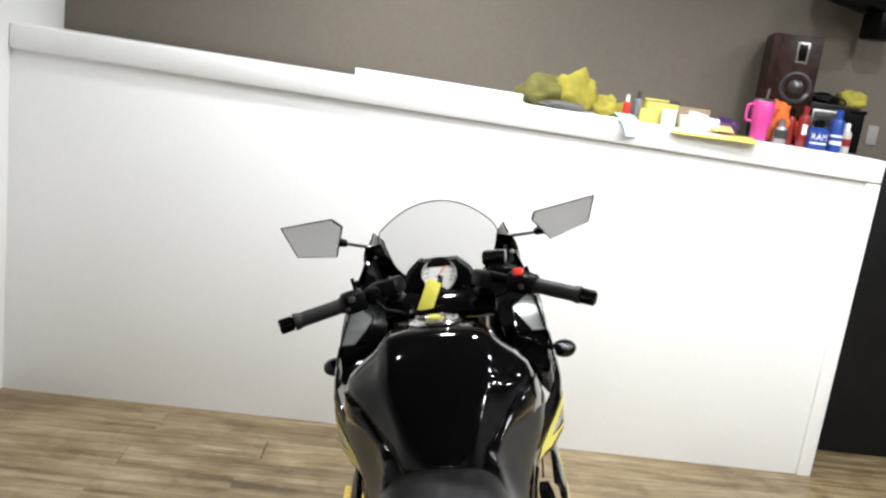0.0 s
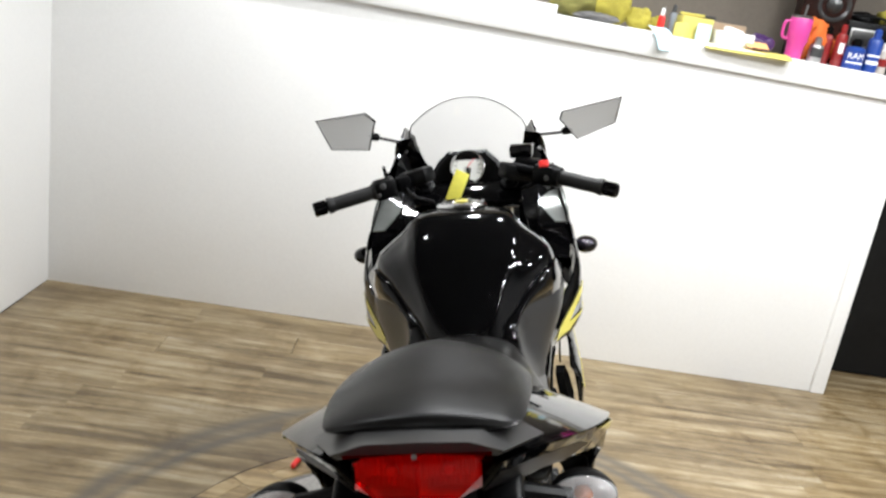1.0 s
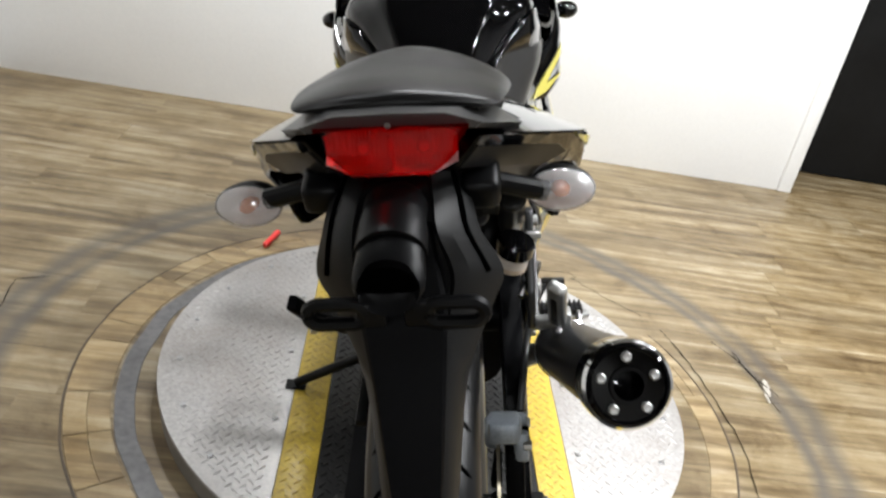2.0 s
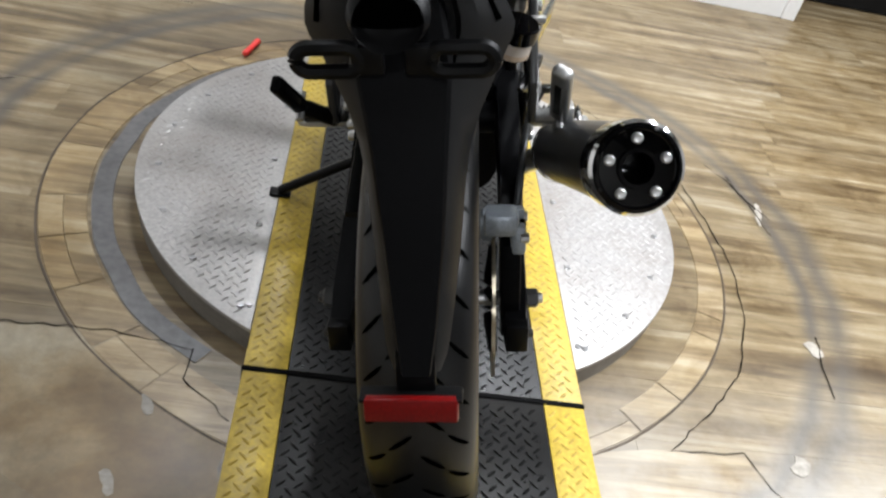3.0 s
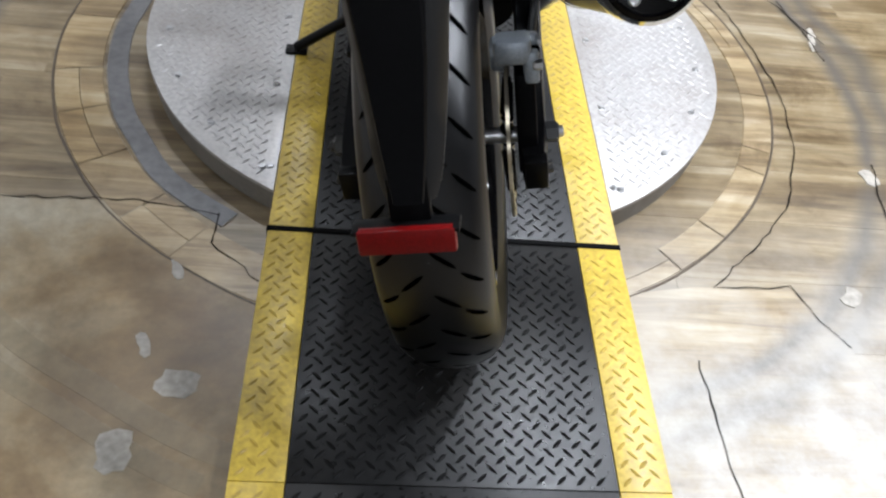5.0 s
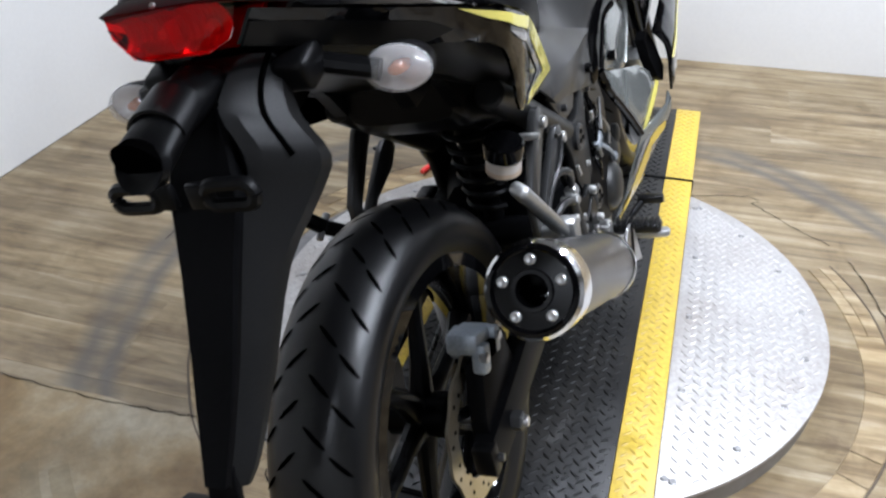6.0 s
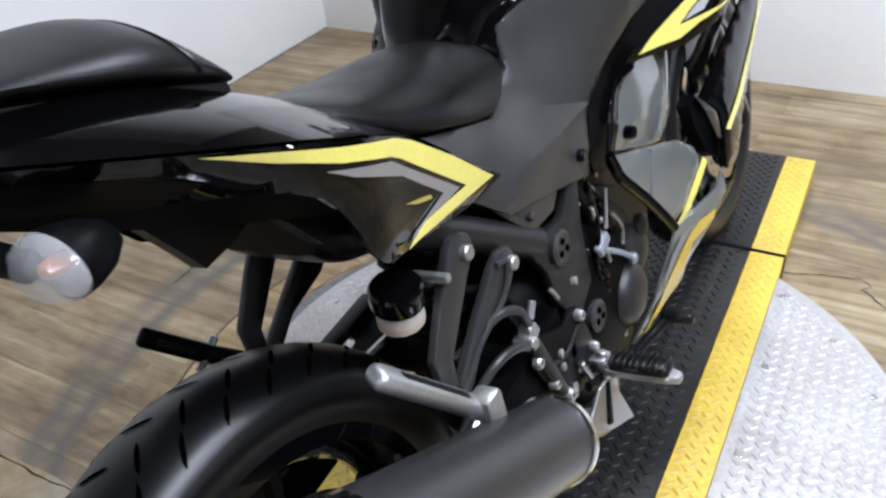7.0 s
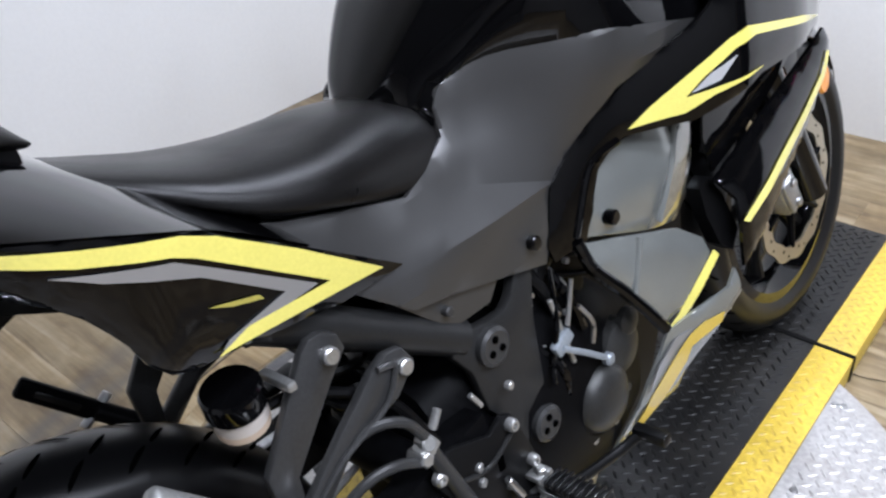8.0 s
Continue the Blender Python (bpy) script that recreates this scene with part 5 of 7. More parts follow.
    # undertail and mudguard: y, z of the middle, half width, half depth
    rows = [(-0.135, 0.882, 0.062, 0.020, 0), (-0.165, 0.866, 0.070, 0.030, 0), (-0.184, 0.840, 0.078, 0.042, 0), (-0.188, 0.800, 0.093, 0.042, 0.006), (-0.202, 0.768, 0.078, 0.038, 0.009), (-0.248, 0.715, 0.050, 0.032, 0.011), (-0.304, 0.635, 0.038, 0.024, 0.013), (-0.350, 0.572, 0.029, 0.016, 0.013), (-0.366, 0.550, 0.021, 0.010, 0.013)]
    rings = []
    for y, z, hw, hd, xc in smooth_rows(rows, 3):
        rings.append([(xc + hw * sx, y + hd * sy * 0.89, z - hd * sy * 0.46) for sx, sy in ((-1, 0.25), (-0.66, -0.8), (-0.5, -1), (-0.45, -0.70), (0.45, -0.70), (0.5, -1), (0.66, -0.8), (1, 0.25), (1, 0.7), (0.85, 1), (-0.85, 1), (-1, 0.7))])
    fend = part("rear_mudguard", loft(rings), UNDERTAIL, bike, "matt black rear mudguard", sharp=0.5)
    part("plate_holder", loft([[(xc + hw * sx, y - 0.020 + dy, z - 0.010) for sx, dy in ((-1, 0.004), (-0.9, 0), (0.9, 0), (1, 0.004), (1, 0.014), (-1, 0.014))] for y, z, hw, xc in ((-0.192, 0.872, 0.034, 0.0), (-0.204, 0.840, 0.036, 0.002), (-0.224, 0.80, 0.042, 0.004), (-0.264, 0.735, 0.033, 0.009), (-0.305, 0.665, 0.026, 0.012), (-0.340, 0.606, 0.019, 0.013), (-0.362, 0.570, 0.013, 0.013))]), DARK_METAL, fend, "black plate carrier")
    pod = part("plate_lamp", loft([[(0.032 * s * math.cos(a), y + 0.010 * math.sin(a), z + 0.024 * s * math.sin(a)) for a in (2 * math.pi * k / 20 for k in range(20))] for y, z, s in ((-0.180, 0.868, 0.85), (-0.200, 0.874, 0.95), (-0.235, 0.868, 0.92), (-0.262, 0.858, 0.95), (-0.288, 0.848, 1.0), (-0.296, 0.845, 0.85), (-0.286, 0.849, 0.75))]), BLACK_MATT, fend, "black number plate lamp pod")
    part("lamp_hood", loft([[(0.032 * s * math.cos(a), y, z + 0.025 * s * math.sin(a)) for a in (math.pi * k / 14 for k in range(15))] + [(0.029 * s * math.cos(a), y, z + 0.022 * s * math.sin(a)) for a in (math.pi * (14 - k) / 14 for k in range(15))] for y, z, s in ((-0.225, 0.872, 0.95), (-0.24, 0.866, 1.0), (-0.262, 0.858, 1.02))]), BLACK_MATT, pod)
    part("lamp_mouth", lathe([(0, -0.010), (0.022, -0.010), (0.026, 0.002), (0.0, 0.003)], frame_to((0, -0.292, 0.8465), (0, -0.32, 0.836)), 24, cap=False), GROOVE, pod)
    for side in (1, -1):
        cx, cz, y = side * 0.054, 0.800, -0.262
        loop = [(cx + 0.012 * math.cos(a) + math.copysign(0.014, math.cos(a)), y, cz + 0.0105 * math.sin(a)) for a in (2 * math.pi * k / 24 for k in range(25))]
        part("slot_bracket", join(tube(loop, 0.0068, 8, 1), box(side * 0.022, y, cz, 0.028, 0.010, 0.026, 0.004)), BLACK_MATT, fend, "black slotted plate bracket")
        # dark joint down the side of the undertail, and the block that carries the signal
        line = [(xc + side * hw * 0.84, y - hd * 0.26, z + hd * 0.135) for y, z, hw, hd, xc in smooth_rows(rows[:4], 3)]
        part("side_joint", tube(line, 0.0030, 6, 1), GROOVE, fend)
        part("signal_mount", box(side * 0.078, -0.135, 0.868, 0.040, 0.044, 0.036, 0.009, (20, 0, 0), seg=3), BLACK_MATT, fend)
    neck = part("reflector_stay", box(0.012, -0.370, 0.551, 0.036, 0.010, 0.05, 0.003, (-18, 0, 0)), DARK_METAL, fend)
    part("reflector_plate", box(0.008, -0.382, 0.537, 0.092, 0.022, 0.005, 0.002, (-12, 0, 0)), FRAME_METAL, neck)
    part("reflector", box(0.008, -0.391, 0.529, 0.084, 0.010, 0.025, 0.003, (-12, 0, 0)), RED_REFLECTOR, neck, "red rectangular reflector")

    for side in (1, -1):
        stalk = part("rear_indicator", tube([(side * 0.060, -0.120, 0.872), (side * 0.095, -0.118, 0.862), (side * 0.145, -0.108, 0.846)], 0.011, 10, 6), BLACK_MATT, bike, "rear turn signal on a black stalk")
        m = Matrix.Translation((0.160, -0.101, 0.844) if side > 0 else (-0.167, -0.105, 0.838)) @ pose(0, 0, 0, 90, 0, 0) @ Matrix.Diagonal((0.036, 0.0235, 0.034, 1))
        part("housing", lathe([(1.0, 0), (0.97, -0.3), (0.8, -0.75), (0.45, -1.15), (0, -1.3)], m, 28, cap=False), DARK_METAL, stalk, "dark signal housing")
        part("bowl", lathe([(0.95, 0.02), (0.7, -0.30), (0.3, -0.45), (0, -0.5)], m, 24, cap=False), SILVER_BOWL, stalk)
        part("bulb", lathe([(0.0, -0.5), (0.24, -0.40), (0.30, -0.05), (0.22, 0.24), (0, 0.32)], m, 14, cap=False), BULB, stalk, "amber bulb")
        part("lens", lathe([(1.0, 0), (0.97, 0.16), (0.8, 0.42), (0.45, 0.60), (0, 0.66)], m, 28, cap=False), CLEAR_LENS, stalk, "clear signal lens")


tail_gear()


def fairing():
    upper = [(1.205, 1.065), (1.14, 0.985), (1.03, 0.905), (0.949, 0.866), (0.912, 0.804), (0.855, 0.76), (0.671, 0.674), (0.626, 0.635), (0.607, 0.569), (0.613, 0.546), (0.666, 0.551), (0.701, 0.628), (0.72, 0.641), (0.746, 0.653), (0.841, 0.64), (0.953, 0.664), (1.109, 0.659), (1.24, 0.66), (1.36, 0.7), (1.45, 0.78), (1.43, 0.86), (1.36, 0.94), (1.28, 1.03)]
    chevron = [(1.187, 0.675), (1.083, 0.701), (0.919, 0.733), (0.887, 0.727), (0.817, 0.693), (0.749, 0.661), (0.824, 0.655), (0.862, 0.666), (0.948, 0.675), (0.852, 0.674), (0.826, 0.674), (0.851, 0.692), (0.895, 0.713), (0.935, 0.718), (1.083, 0.691)]
    white = [(0.835, 0.677), (0.871, 0.681), (0.897, 0.704), (0.86, 0.693)]
    mid = [(0.733, 0.640), (0.800, 0.642), (0.930, 0.625), (0.930, 0.555), (0.880, 0.478), (0.770, 0.514), (0.668, 0.552), (0.712, 0.626)]
    low = [(0.663, 0.548), (0.807, 0.505), (0.842, 0.477), (0.855, 0.436), (0.806, 0.401), (0.757, 0.383), (0.731, 0.427), (0.703, 0.468), (0.669, 0.512)]
    belly = [(0.866, 0.424), (0.850, 0.402), (0.757, 0.377), (0.728, 0.301), (0.697, 0.217), (0.690, 0.196), (0.720, 0.192), (0.745, 0.207), (0.794, 0.290), (0.846, 0.354), (0.872, 0.385)]
    pod = [(1.215, 0.648), (1.180, 0.638), (1.054, 0.606), (0.956, 0.581), (0.863, 0.550), (0.885, 0.516), (0.880, 0.487), (0.882, 0.420), (0.930, 0.440), (0.978, 0.467), (1.058, 0.505), (1.143, 0.550), (1.222, 0.624)]
    stripe = [(0.877, 0.490), (0.988, 0.530), (1.087, 0.562), (1.167, 0.594), (1.195, 0.619), (1.203, 0.617), (1.179, 0.586), (1.102, 0.550), (1.002, 0.516), (0.890, 0.483)]
    stripe2 = [(0.850, 0.456), (0.858, 0.446), (0.773, 0.368), (0.760, 0.377)]
    stripe3 = [(0.840, 0.369), (0.809, 0.367), (0.788, 0.357), (0.770, 0.340), (0.729, 0.274), (0.704, 0.213), (0.718, 0.202), (0.786, 0.312), (0.791, 0.336), (0.837, 0.354)]
    silver3 = [(0.790, 0.366), (0.763, 0.364), (0.739, 0.334), (0.727, 0.290), (0.764, 0.346)]
    for side in (1, -1):
        p = part("side_fairing", panel(upper, fairing_x, side, 0.004, 0.018, 0.004), BLACK_GLOSS, bike, "gloss black upper side fairing")
        part("yellow_chevron", panel(chevron, fairing_x, side, 0.001, 0.018, 0, lift=0.0026), YELLOW_DECAL, p, "yellow chevron stripe")
        part("white_chevron", panel(white, fairing_x, side, 0.001, 0.018, 0, lift=0.0022), WHITE_DECAL, p)
        m = part("mid_fairing", panel(mid, mid_x, side, 0.004, 0.03, 0.005, folds=(((0.805, 0.512), (0.865, 0.628)),)), GREY_METALLIC, bike, "grey metallic middle fairing panel")
        part("panel_rib", tube([(side * 0.166, 0.865, 0.628), (side * 0.167, 0.842, 0.57), (side * 0.165, 0.805, 0.512)], 0.0055, 10), GREY_METALLIC, m)
        part("fairing_bolt", rod((side * 0.150, 0.709, 0.563), (side * 0.172, 0.711, 0.562), 0.010, n=16), BLACK_GLOSS, m, "black fairing bolt")
        part("panel_edge", tube([(side * (fairing_x(y, z) - 0.002), y, z) for y, z in ((0.735, 0.652), (0.700, 0.645), (0.680, 0.63), (0.648, 0.562))], 0.006, 8), BLACK_GLOSS, m)
        l = part("lower_fairing", panel(low, low_x, side, 0.004, 0.018, 0.005, folds=(((0.714, 0.455), (0.742, 0.521)),)), GREY_METALLIC, bike, "grey metallic lower fairing panel")
        part("panel_rib", tube([(side * (fairing_x(y, z) - 0.0005), y, z) for y, z in ((0.742, 0.521), (0.728, 0.486), (0.714, 0.455))], 0.0045, 10), GREY_METALLIC, l)
        part("opening_rim", tube([(side * (fairing_x(y, z) - 0.003), y, z) for y, z in ((0.650, 0.556), (0.656, 0.535), (0.665, 0.511), (0.700, 0.465), (0.728, 0.424), (0.752, 0.384))], 0.0085, 10), BLACK_GLOSS, l, "gloss black rim of the engine opening")
        part("yellow_stripe", panel(stripe2, low_x, side, 0.001, 0.018, 0, lift=0.0026), YELLOW_DECAL, l)
        b = part("belly_fairing", panel(belly, fairing_x, side, 0.004, 0.018, 0.005), GREY_METALLIC, bike, "grey lower belly fairing")
        part("yellow_stripe", panel(stripe3, fairing_x, side, 0.001, 0.018, 0, lift=0.0026), AMBER_DECAL, b)
        part("silver_stripe", panel(silver3, fairing_x, side, 0.001, 0.018, 0, lift=0.0022), SILVER_DECAL, b)
        w = part("side_pod", panel(pod, pod_x, side, 0.005, 0.014, 0.006), BLACK_GLOSS, bike, "gloss black fairing side pod")
        part("yellow_stripe", panel(stripe, pod_x, side, 0.001, 0.014, 0, lift=0.0026), YELLOW_DECAL, w)
        part("vent_scoop", panel([(0.874, 0.550), (0.858, 0.538), (0.858, 0.500), (0.868, 0.455), (0.885, 0.440), (0.902, 0.465), (0.89, 0.52)], lambda y, z: fairing_x(y, z) - 0.016, side, 0.02, 0.03, 0.004), BLACK_MATT, w)
        # added black sheet that stands for the shade deep in the fairing
        part("cavity_shade", panel([(0.675, 0.665), (0.650, 0.56), (0.680, 0.500), (0.735, 0.435), (0.790, 0.405), (0.86, 0.44), (0.93, 0.46), (1.02, 0.52), (1.14, 0.60), (1.22, 0.67), (1.10, 0.69), (0.85, 0.68)], lambda y, z: 0.070, side, 0.004, 0.06, 0.0), BLACK_MATT, p)
        # second added sheet: blocks the view through the belly, reads as shade
        part("belly_shade", panel([(0.66, 0.53), (0.60, 0.40), (0.60, 0.20), (0.72, 0.17), (0.82, 0.19), (0.885, 0.29), (0.91, 0.40), (0.87, 0.47), (0.74, 0.51)], lambda y, z: 0.095 - 0.05 * max(0.0, y - 0.72), side, 0.004, 0.06, 0.0), BLACK_MATT, p, "black sheet added for the shade inside the belly")
        part("joint_backing", panel([(0.700, 0.560), (0.80, 0.530), (0.90, 0.500), (0.895, 0.455), (0.80, 0.485), (0.690, 0.525)], lambda y, z: 0.138, side, 0.004, 0.05, 0.0), BLACK_MATT, p)
        part("fairing_web", panel([(0.90, 0.68), (0.885, 0.60), (0.90, 0.545), (0.98, 0.565), (1.08, 0.60), (1.19, 0.645), (1.24, 0.70), (1.05, 0.70)], lambda y, z: 0.196 - 0.05 * max(0.0, y - 1.08), side, 0.004, 0.05, 0.003), BLACK_GLOSS, p)
        part("inner_side", panel([(0.66, 0.690), (0.86, 0.735), (1.12, 0.690), (1.20, 0.93), (1.0, 0.895), (0.88, 0.84), (0.78, 0.79)], lambda y, z: 0.150 + 0.10 * max(0.0, y - 0.80) - 0.1 * max(0.0, z - 0.80), side, 0.004, 0.04, 0.003), BLACK_GLOSS, p)
        # inner fairing beside the tank, seen from the seat
        shelf = [[(side * a, y, z), (side * b, y, z2), (side * b, y, z2 - 0.006), (side * a, y, z - 0.006)] for y, a, z, b, z2 in ((0.90, 0.150, 0.815, 0.222, 0.800), (0.96, 0.135, 0.862, 0.228, 0.860), (1.05, 0.125, 0.885, 0.228, 0.895), (1.14, 0.120, 0.905, 0.205, 0.968))]
        part("inner_fairing", loft(shelf), BLACK_GLOSS, p, "black inner fairing panel")
        # grey pieces laid on as the white wall's reflection in the gloss black
        facet = [[(side * a, y, z), (side * b, y, z2), (side * b, y, z2 - 0.003), (side * a, y, z - 0.003)] for y, a, z, b, z2 in ((0.962, 0.196, 0.8655, 0.2285, 0.8645), (1.005, 0.175, 0.8820, 0.2290, 0.8830), (1.050, 0.160, 0.8930, 0.2285, 0.8990), (1.072, 0.190, 0.9120, 0.2220, 0.9180))]
        part("wall_reflection", loft(facet), GREY_METALLIC, p, "grey facet standing for the wall's reflection in the inner fairing")
        part("inner_wall", loft([[(side * (fairing_x(y, z) - 0.014), y, z), (side * 0.160, y + 0.02, z - 0.02), (side * 0.150, y + 0.02, z - 0.16), (side * (fairing_x(y, z - 0.14) - 0.02), y, z - 0.14)] for y, z in ((1.14, 0.985), (1.22, 1.02), (1.30, 1.00))]), BLACK_MATT, p)
        for y, z, x in ((1.16, 1.000, 0.188), (1.185, 1.035, 0.182), (1.06, 0.925, 0.2)):
            part("screw", rod((side * (x - 0.012), y - 0.006, z), (side * (x - 0.016), y - 0.012, z + 0.004), 0.005, n=10), STEEL, p)
        # front indicator
        ind = part("front_indicator", rod((side * 0.225, 1.13, 0.765), (side * 0.255, 1.125, 0.762), 0.010), BLACK_MATT, bike, "front turn signal with dark housing")
        mm = Matrix.Translation((side * 0.277, 1.122, 0.760)) @ pose(0, 0, 0, -90, 0, 0) @ Matrix.Diagonal((0.030, 0.021, 0.034, 1))
        part("housing", lathe([(0, -0.9), (0.45, -0.8), (0.8, -0.5), (1.0, 0.0), (0.95, 0.3)], mm, 24, cap=False), BLACK_GLOSS, ind)
        part("lens", lathe([(0.95, 0.3), (0.8, 0.7), (0.4, 0.95), (0, 1.0)], mm, 24, cap=False), CLEAR_LENS, ind)
    # nose
    part("nose_cowl", hull([(1.26, 0, 0.90, 0.10, 0.895, 0.180, 0.875, 0.196, 0.80, 0.165, 0.70, 0, 0.66), (1.36, 0, 0.895, 0.09, 0.885, 0.140, 0.86, 0.145, 0.80, 0.11, 0.72, 0, 0.69), (1.46, 0, 0.865, 0.06, 0.855, 0.085, 0.835, 0.085, 0.79, 0.06, 0.76, 0, 0.75), (1.52, 0, 0.83, 0.02, 0.827, 0.03, 0.82, 0.03, 0.81, 0.02, 0.80, 0, 0.79)], 4, 3), BLACK_GLOSS, bike, "gloss black nose cowl", sharp=0.9)
    # windscreen
    n, mrows = 16, 10
    pts = []
    for j in range(mrows + 1):
        v = j / mrows
        row = []
        for i in range(n + 1):
            u = 2 * i / n - 1
            half = 0.112 + 0.060 * math.sin(v * math.pi * 0.60) - 0.020 * v * v
            arch = 0.055 * v * u * u
            row.append(Vector((half * u * (1 - 0.10 * v * abs(u)), 1.415 - 0.222 * v - 0.085 * u * u * (1 - 0.3 * v), 0.905 + 0.228 * v - arch - 0.010 * (1 - v) * u * u)))
        pts.append(row)
    bm = bmesh.new()
    vs = [[bm.verts.new(p) for p in row] for row in pts]
    for j in range(mrows):
        for i in range(n):
            bm.faces.new((vs[j][i], vs[j][i + 1], vs[j + 1][i + 1], vs[j + 1][i]))
    bmesh.ops.recalc_face_normals(bm, faces=bm.faces)
    ext = bmesh.ops.extrude_face_region(bm, geom=bm.faces[:])
    bmesh.ops.translate(bm, vec=(0, 0.0025, -0.001), verts=[v for v in ext["geom"] if isinstance(v, bmesh.types.BMVert)])
    ws = part("windscreen", bm, SCREEN, bike, "clear lightly tinted acrylic windscreen")
    edge = [r[0] for r in pts] + list(pts[-1]) + [r[-1] for r in reversed(pts)]
    part("screen_edge", tube([p + Vector((0, 0.001, 0)) for p in edge], 0.0016, 6, 1), GREY_MATT, ws)
    for side in (1, -1):
        pillar = [pts[j][-1 if side > 0 else 0] for j in range(0, 9)]
        rings = []
        for j, p in enumerate(pillar):
            w = 0.070 - 0.040 * j / 8
            q = 0.030 * (1 - j / 8) + 0.008
            rings.append([p + Vector((side * -q, -0.004, 0.003)), p + Vector((side * w, -0.014, -0.002)), p + Vector((side * (w + 0.004), 0.010, -0.03)), p + Vector((side * -0.004, 0.006, -0.012))])
        part("screen_pillar", loft(rings), BLACK_GLOSS, ws, "black screen surround")
        for j in (2, 6):
            part("screen_bolt", rod(pillar[j] + Vector((side * 0.010, -0.010, 0)), pillar[j] + Vector((side * 0.012, -0.016, 0.004)), 0.005, n=10), STEEL, ws)


fairing()


def cockpit():
    for side, tip in ((-1, (-0.340, 0.896, 0.936)), (1, (0.326, 0.878, 0.946))):
        tip = Vector(tip)
        root = Vector((side * 0.105, 0.985, 0.978 if side < 0 else 0.992))
        d = (tip - root).normalized()
        at = lambda u: root + d * u
        whole = (tip - root).length
        bar = part("handlebar", rod(at(0), at(whole - 0.03), 0.011), DARK_METAL, bike, "black clip-on handlebar")
        grip = lathe([(0.0125, 0), (0.019, 0.002), (0.019, 0.006), (0.0162, 0.008)] + [(0.0158 + 0.0007 * (k % 2), 0.010 + 0.0035 * k) for k in range(26)] + [(0.0185, 0.104), (0.0185, 0.112), (0.0125, 0.113)], frame_to(at(whole - 0.145), tip), 24)
        part("grip", grip, GRIP, bar, "ribbed black rubber grip", sharp=1.2)
        part("bar_end", lathe([(0.012, 0), (0.0165, 0.002), (0.0165, 0.028), (0.013, 0.031), (0, 0.031)], frame_to(at(whole - 0.031), tip), 20), BLACK_GLOSS, bar, "black bar end weight")
        c = at(whole - 0.168)
        sw = part("switch_box", moved(box(0, 0, 0, 0.042, 0.046, 0.052, 0.009), frame_to(c, tip)), BLACK_MATT, bar, "black handlebar switch box")
        if side > 0:
            part("kill_switch", box(c.x - 0.004, c.y - 0.016, c.z + 0.026, 0.022, 0.016, 0.016, 0.004, (-25, 0, 0)), RED_SWITCH, sw, "red engine stop switch")
            part("throttle_collar", lathe([(0.014, 0), (0.023, 0.002), (0.023, 0.016), (0.014, 0.018)], frame_to(at(whole - 0.148), tip), 24), BLACK_MATT, bar)
            part("starter_button", rod((c.x, c.y - 0.020, c.z - 0.004), (c.x, c.y - 0.030, c.z - 0.004), 0.006, n=12), GREY_MATT, sw)
            part("cable", tube([c, c + Vector((-0.03, 0.04, -0.03)), c + Vector((-0.09, 0.08, -0.06)), Vector((0.03, 1.08, 0.88))], 0.004, 8), BLACK_MATT, bar)
            part("cable", tube([c + Vector((0, 0, 0.01)), c + Vector((-0.02, 0.05, -0.01)), c + Vector((-0.08, 0.09, -0.04)), Vector((0.05, 1.10, 0.90))], 0.004, 8), BLACK_MATT, bar)
            res = part("master_cylinder", box(c.x - 0.035, c.y + 0.045, c.z + 0.018, 0.06, 0.03, 0.026, 0.006, (0, 8, -20)), BLACK_MATT, bar, "front brake master cylinder")
            part("fluid_box", box(c.x - 0.050, c.y + 0.065, c.z + 0.045, 0.052, 0.040, 0.030, 0.006, (0, 0, -10)), BLACK_GLOSS, res, "black brake fluid box")
            part("banjo_bolt", rod((c.x - 0.07, c.y + 0.04, c.z + 0.01), (c.x - 0.085, c.y + 0.035, c.z + 0.01), 0.007, n=8), ALLOY, res)
        else:
            part("button", rod((c.x, c.y - 0.020, c.z + 0.010), (c.x, c.y - 0.030, c.z + 0.012), 0.007, n=12), GREY_MATT, sw)
            part("button", rod((c.x - 0.010, c.y - 0.020, c.z - 0.010), (c.x - 0.010, c.y - 0.029, c.z - 0.010), 0.005, n=12), GREY_MATT, sw)
            part("mode_lever", rod((c.x + 0.005, c.y + 0.004, c.z + 0.024), (c.x + 0.000, c.y + 0.008, c.z + 0.050), 0.004, n=10), BLACK_GLOSS, sw)
            part("clutch_perch", moved(box(0, 0, 0, 0.034, 0.034, 0.03, 0.006), frame_to(at(whole - 0.212), tip)), DARK_METAL, bar, "black clutch perch")
            part("cable", tube([c, c + Vector((0.04, 0.05, -0.02)), c + Vector((0.09, 0.10, -0.06)), Vector((-0.03, 1.08, 0.86))], 0.004, 8), BLACK_MATT, bar)
            part("cable", tube([at(whole - 0.21), at(whole - 0.21) + Vector((0.03, -0.03, -0.025)), at(whole - 0.21) + Vector((0.07, 0.0, -0.05)), Vector((-0.06, 1.0, 0.86))], 0.0035, 8), BLACK_MATT, bar)
        lv = [c + Vector((0, 0.036, 0.0)), at(whole - 0.12) + Vector((0, 0.056, -0.004)), at(whole - 0.05) + Vector((0, 0.060, -0.006)), at(whole - 0.002) + Vector((0, 0.048, -0.004))]
        part("lever", tube(lv, 0.0058, 8, flat=1.5), DARK_METAL, bar, "black hand lever")
        # clip-on clamp and fork top
        part("clip_on", box(side * 0.115, 0.995, 0.978, 0.075, 0.05, 0.036, 0.008, (0, side * 14, side * 22)), BLACK_MATT, bar)
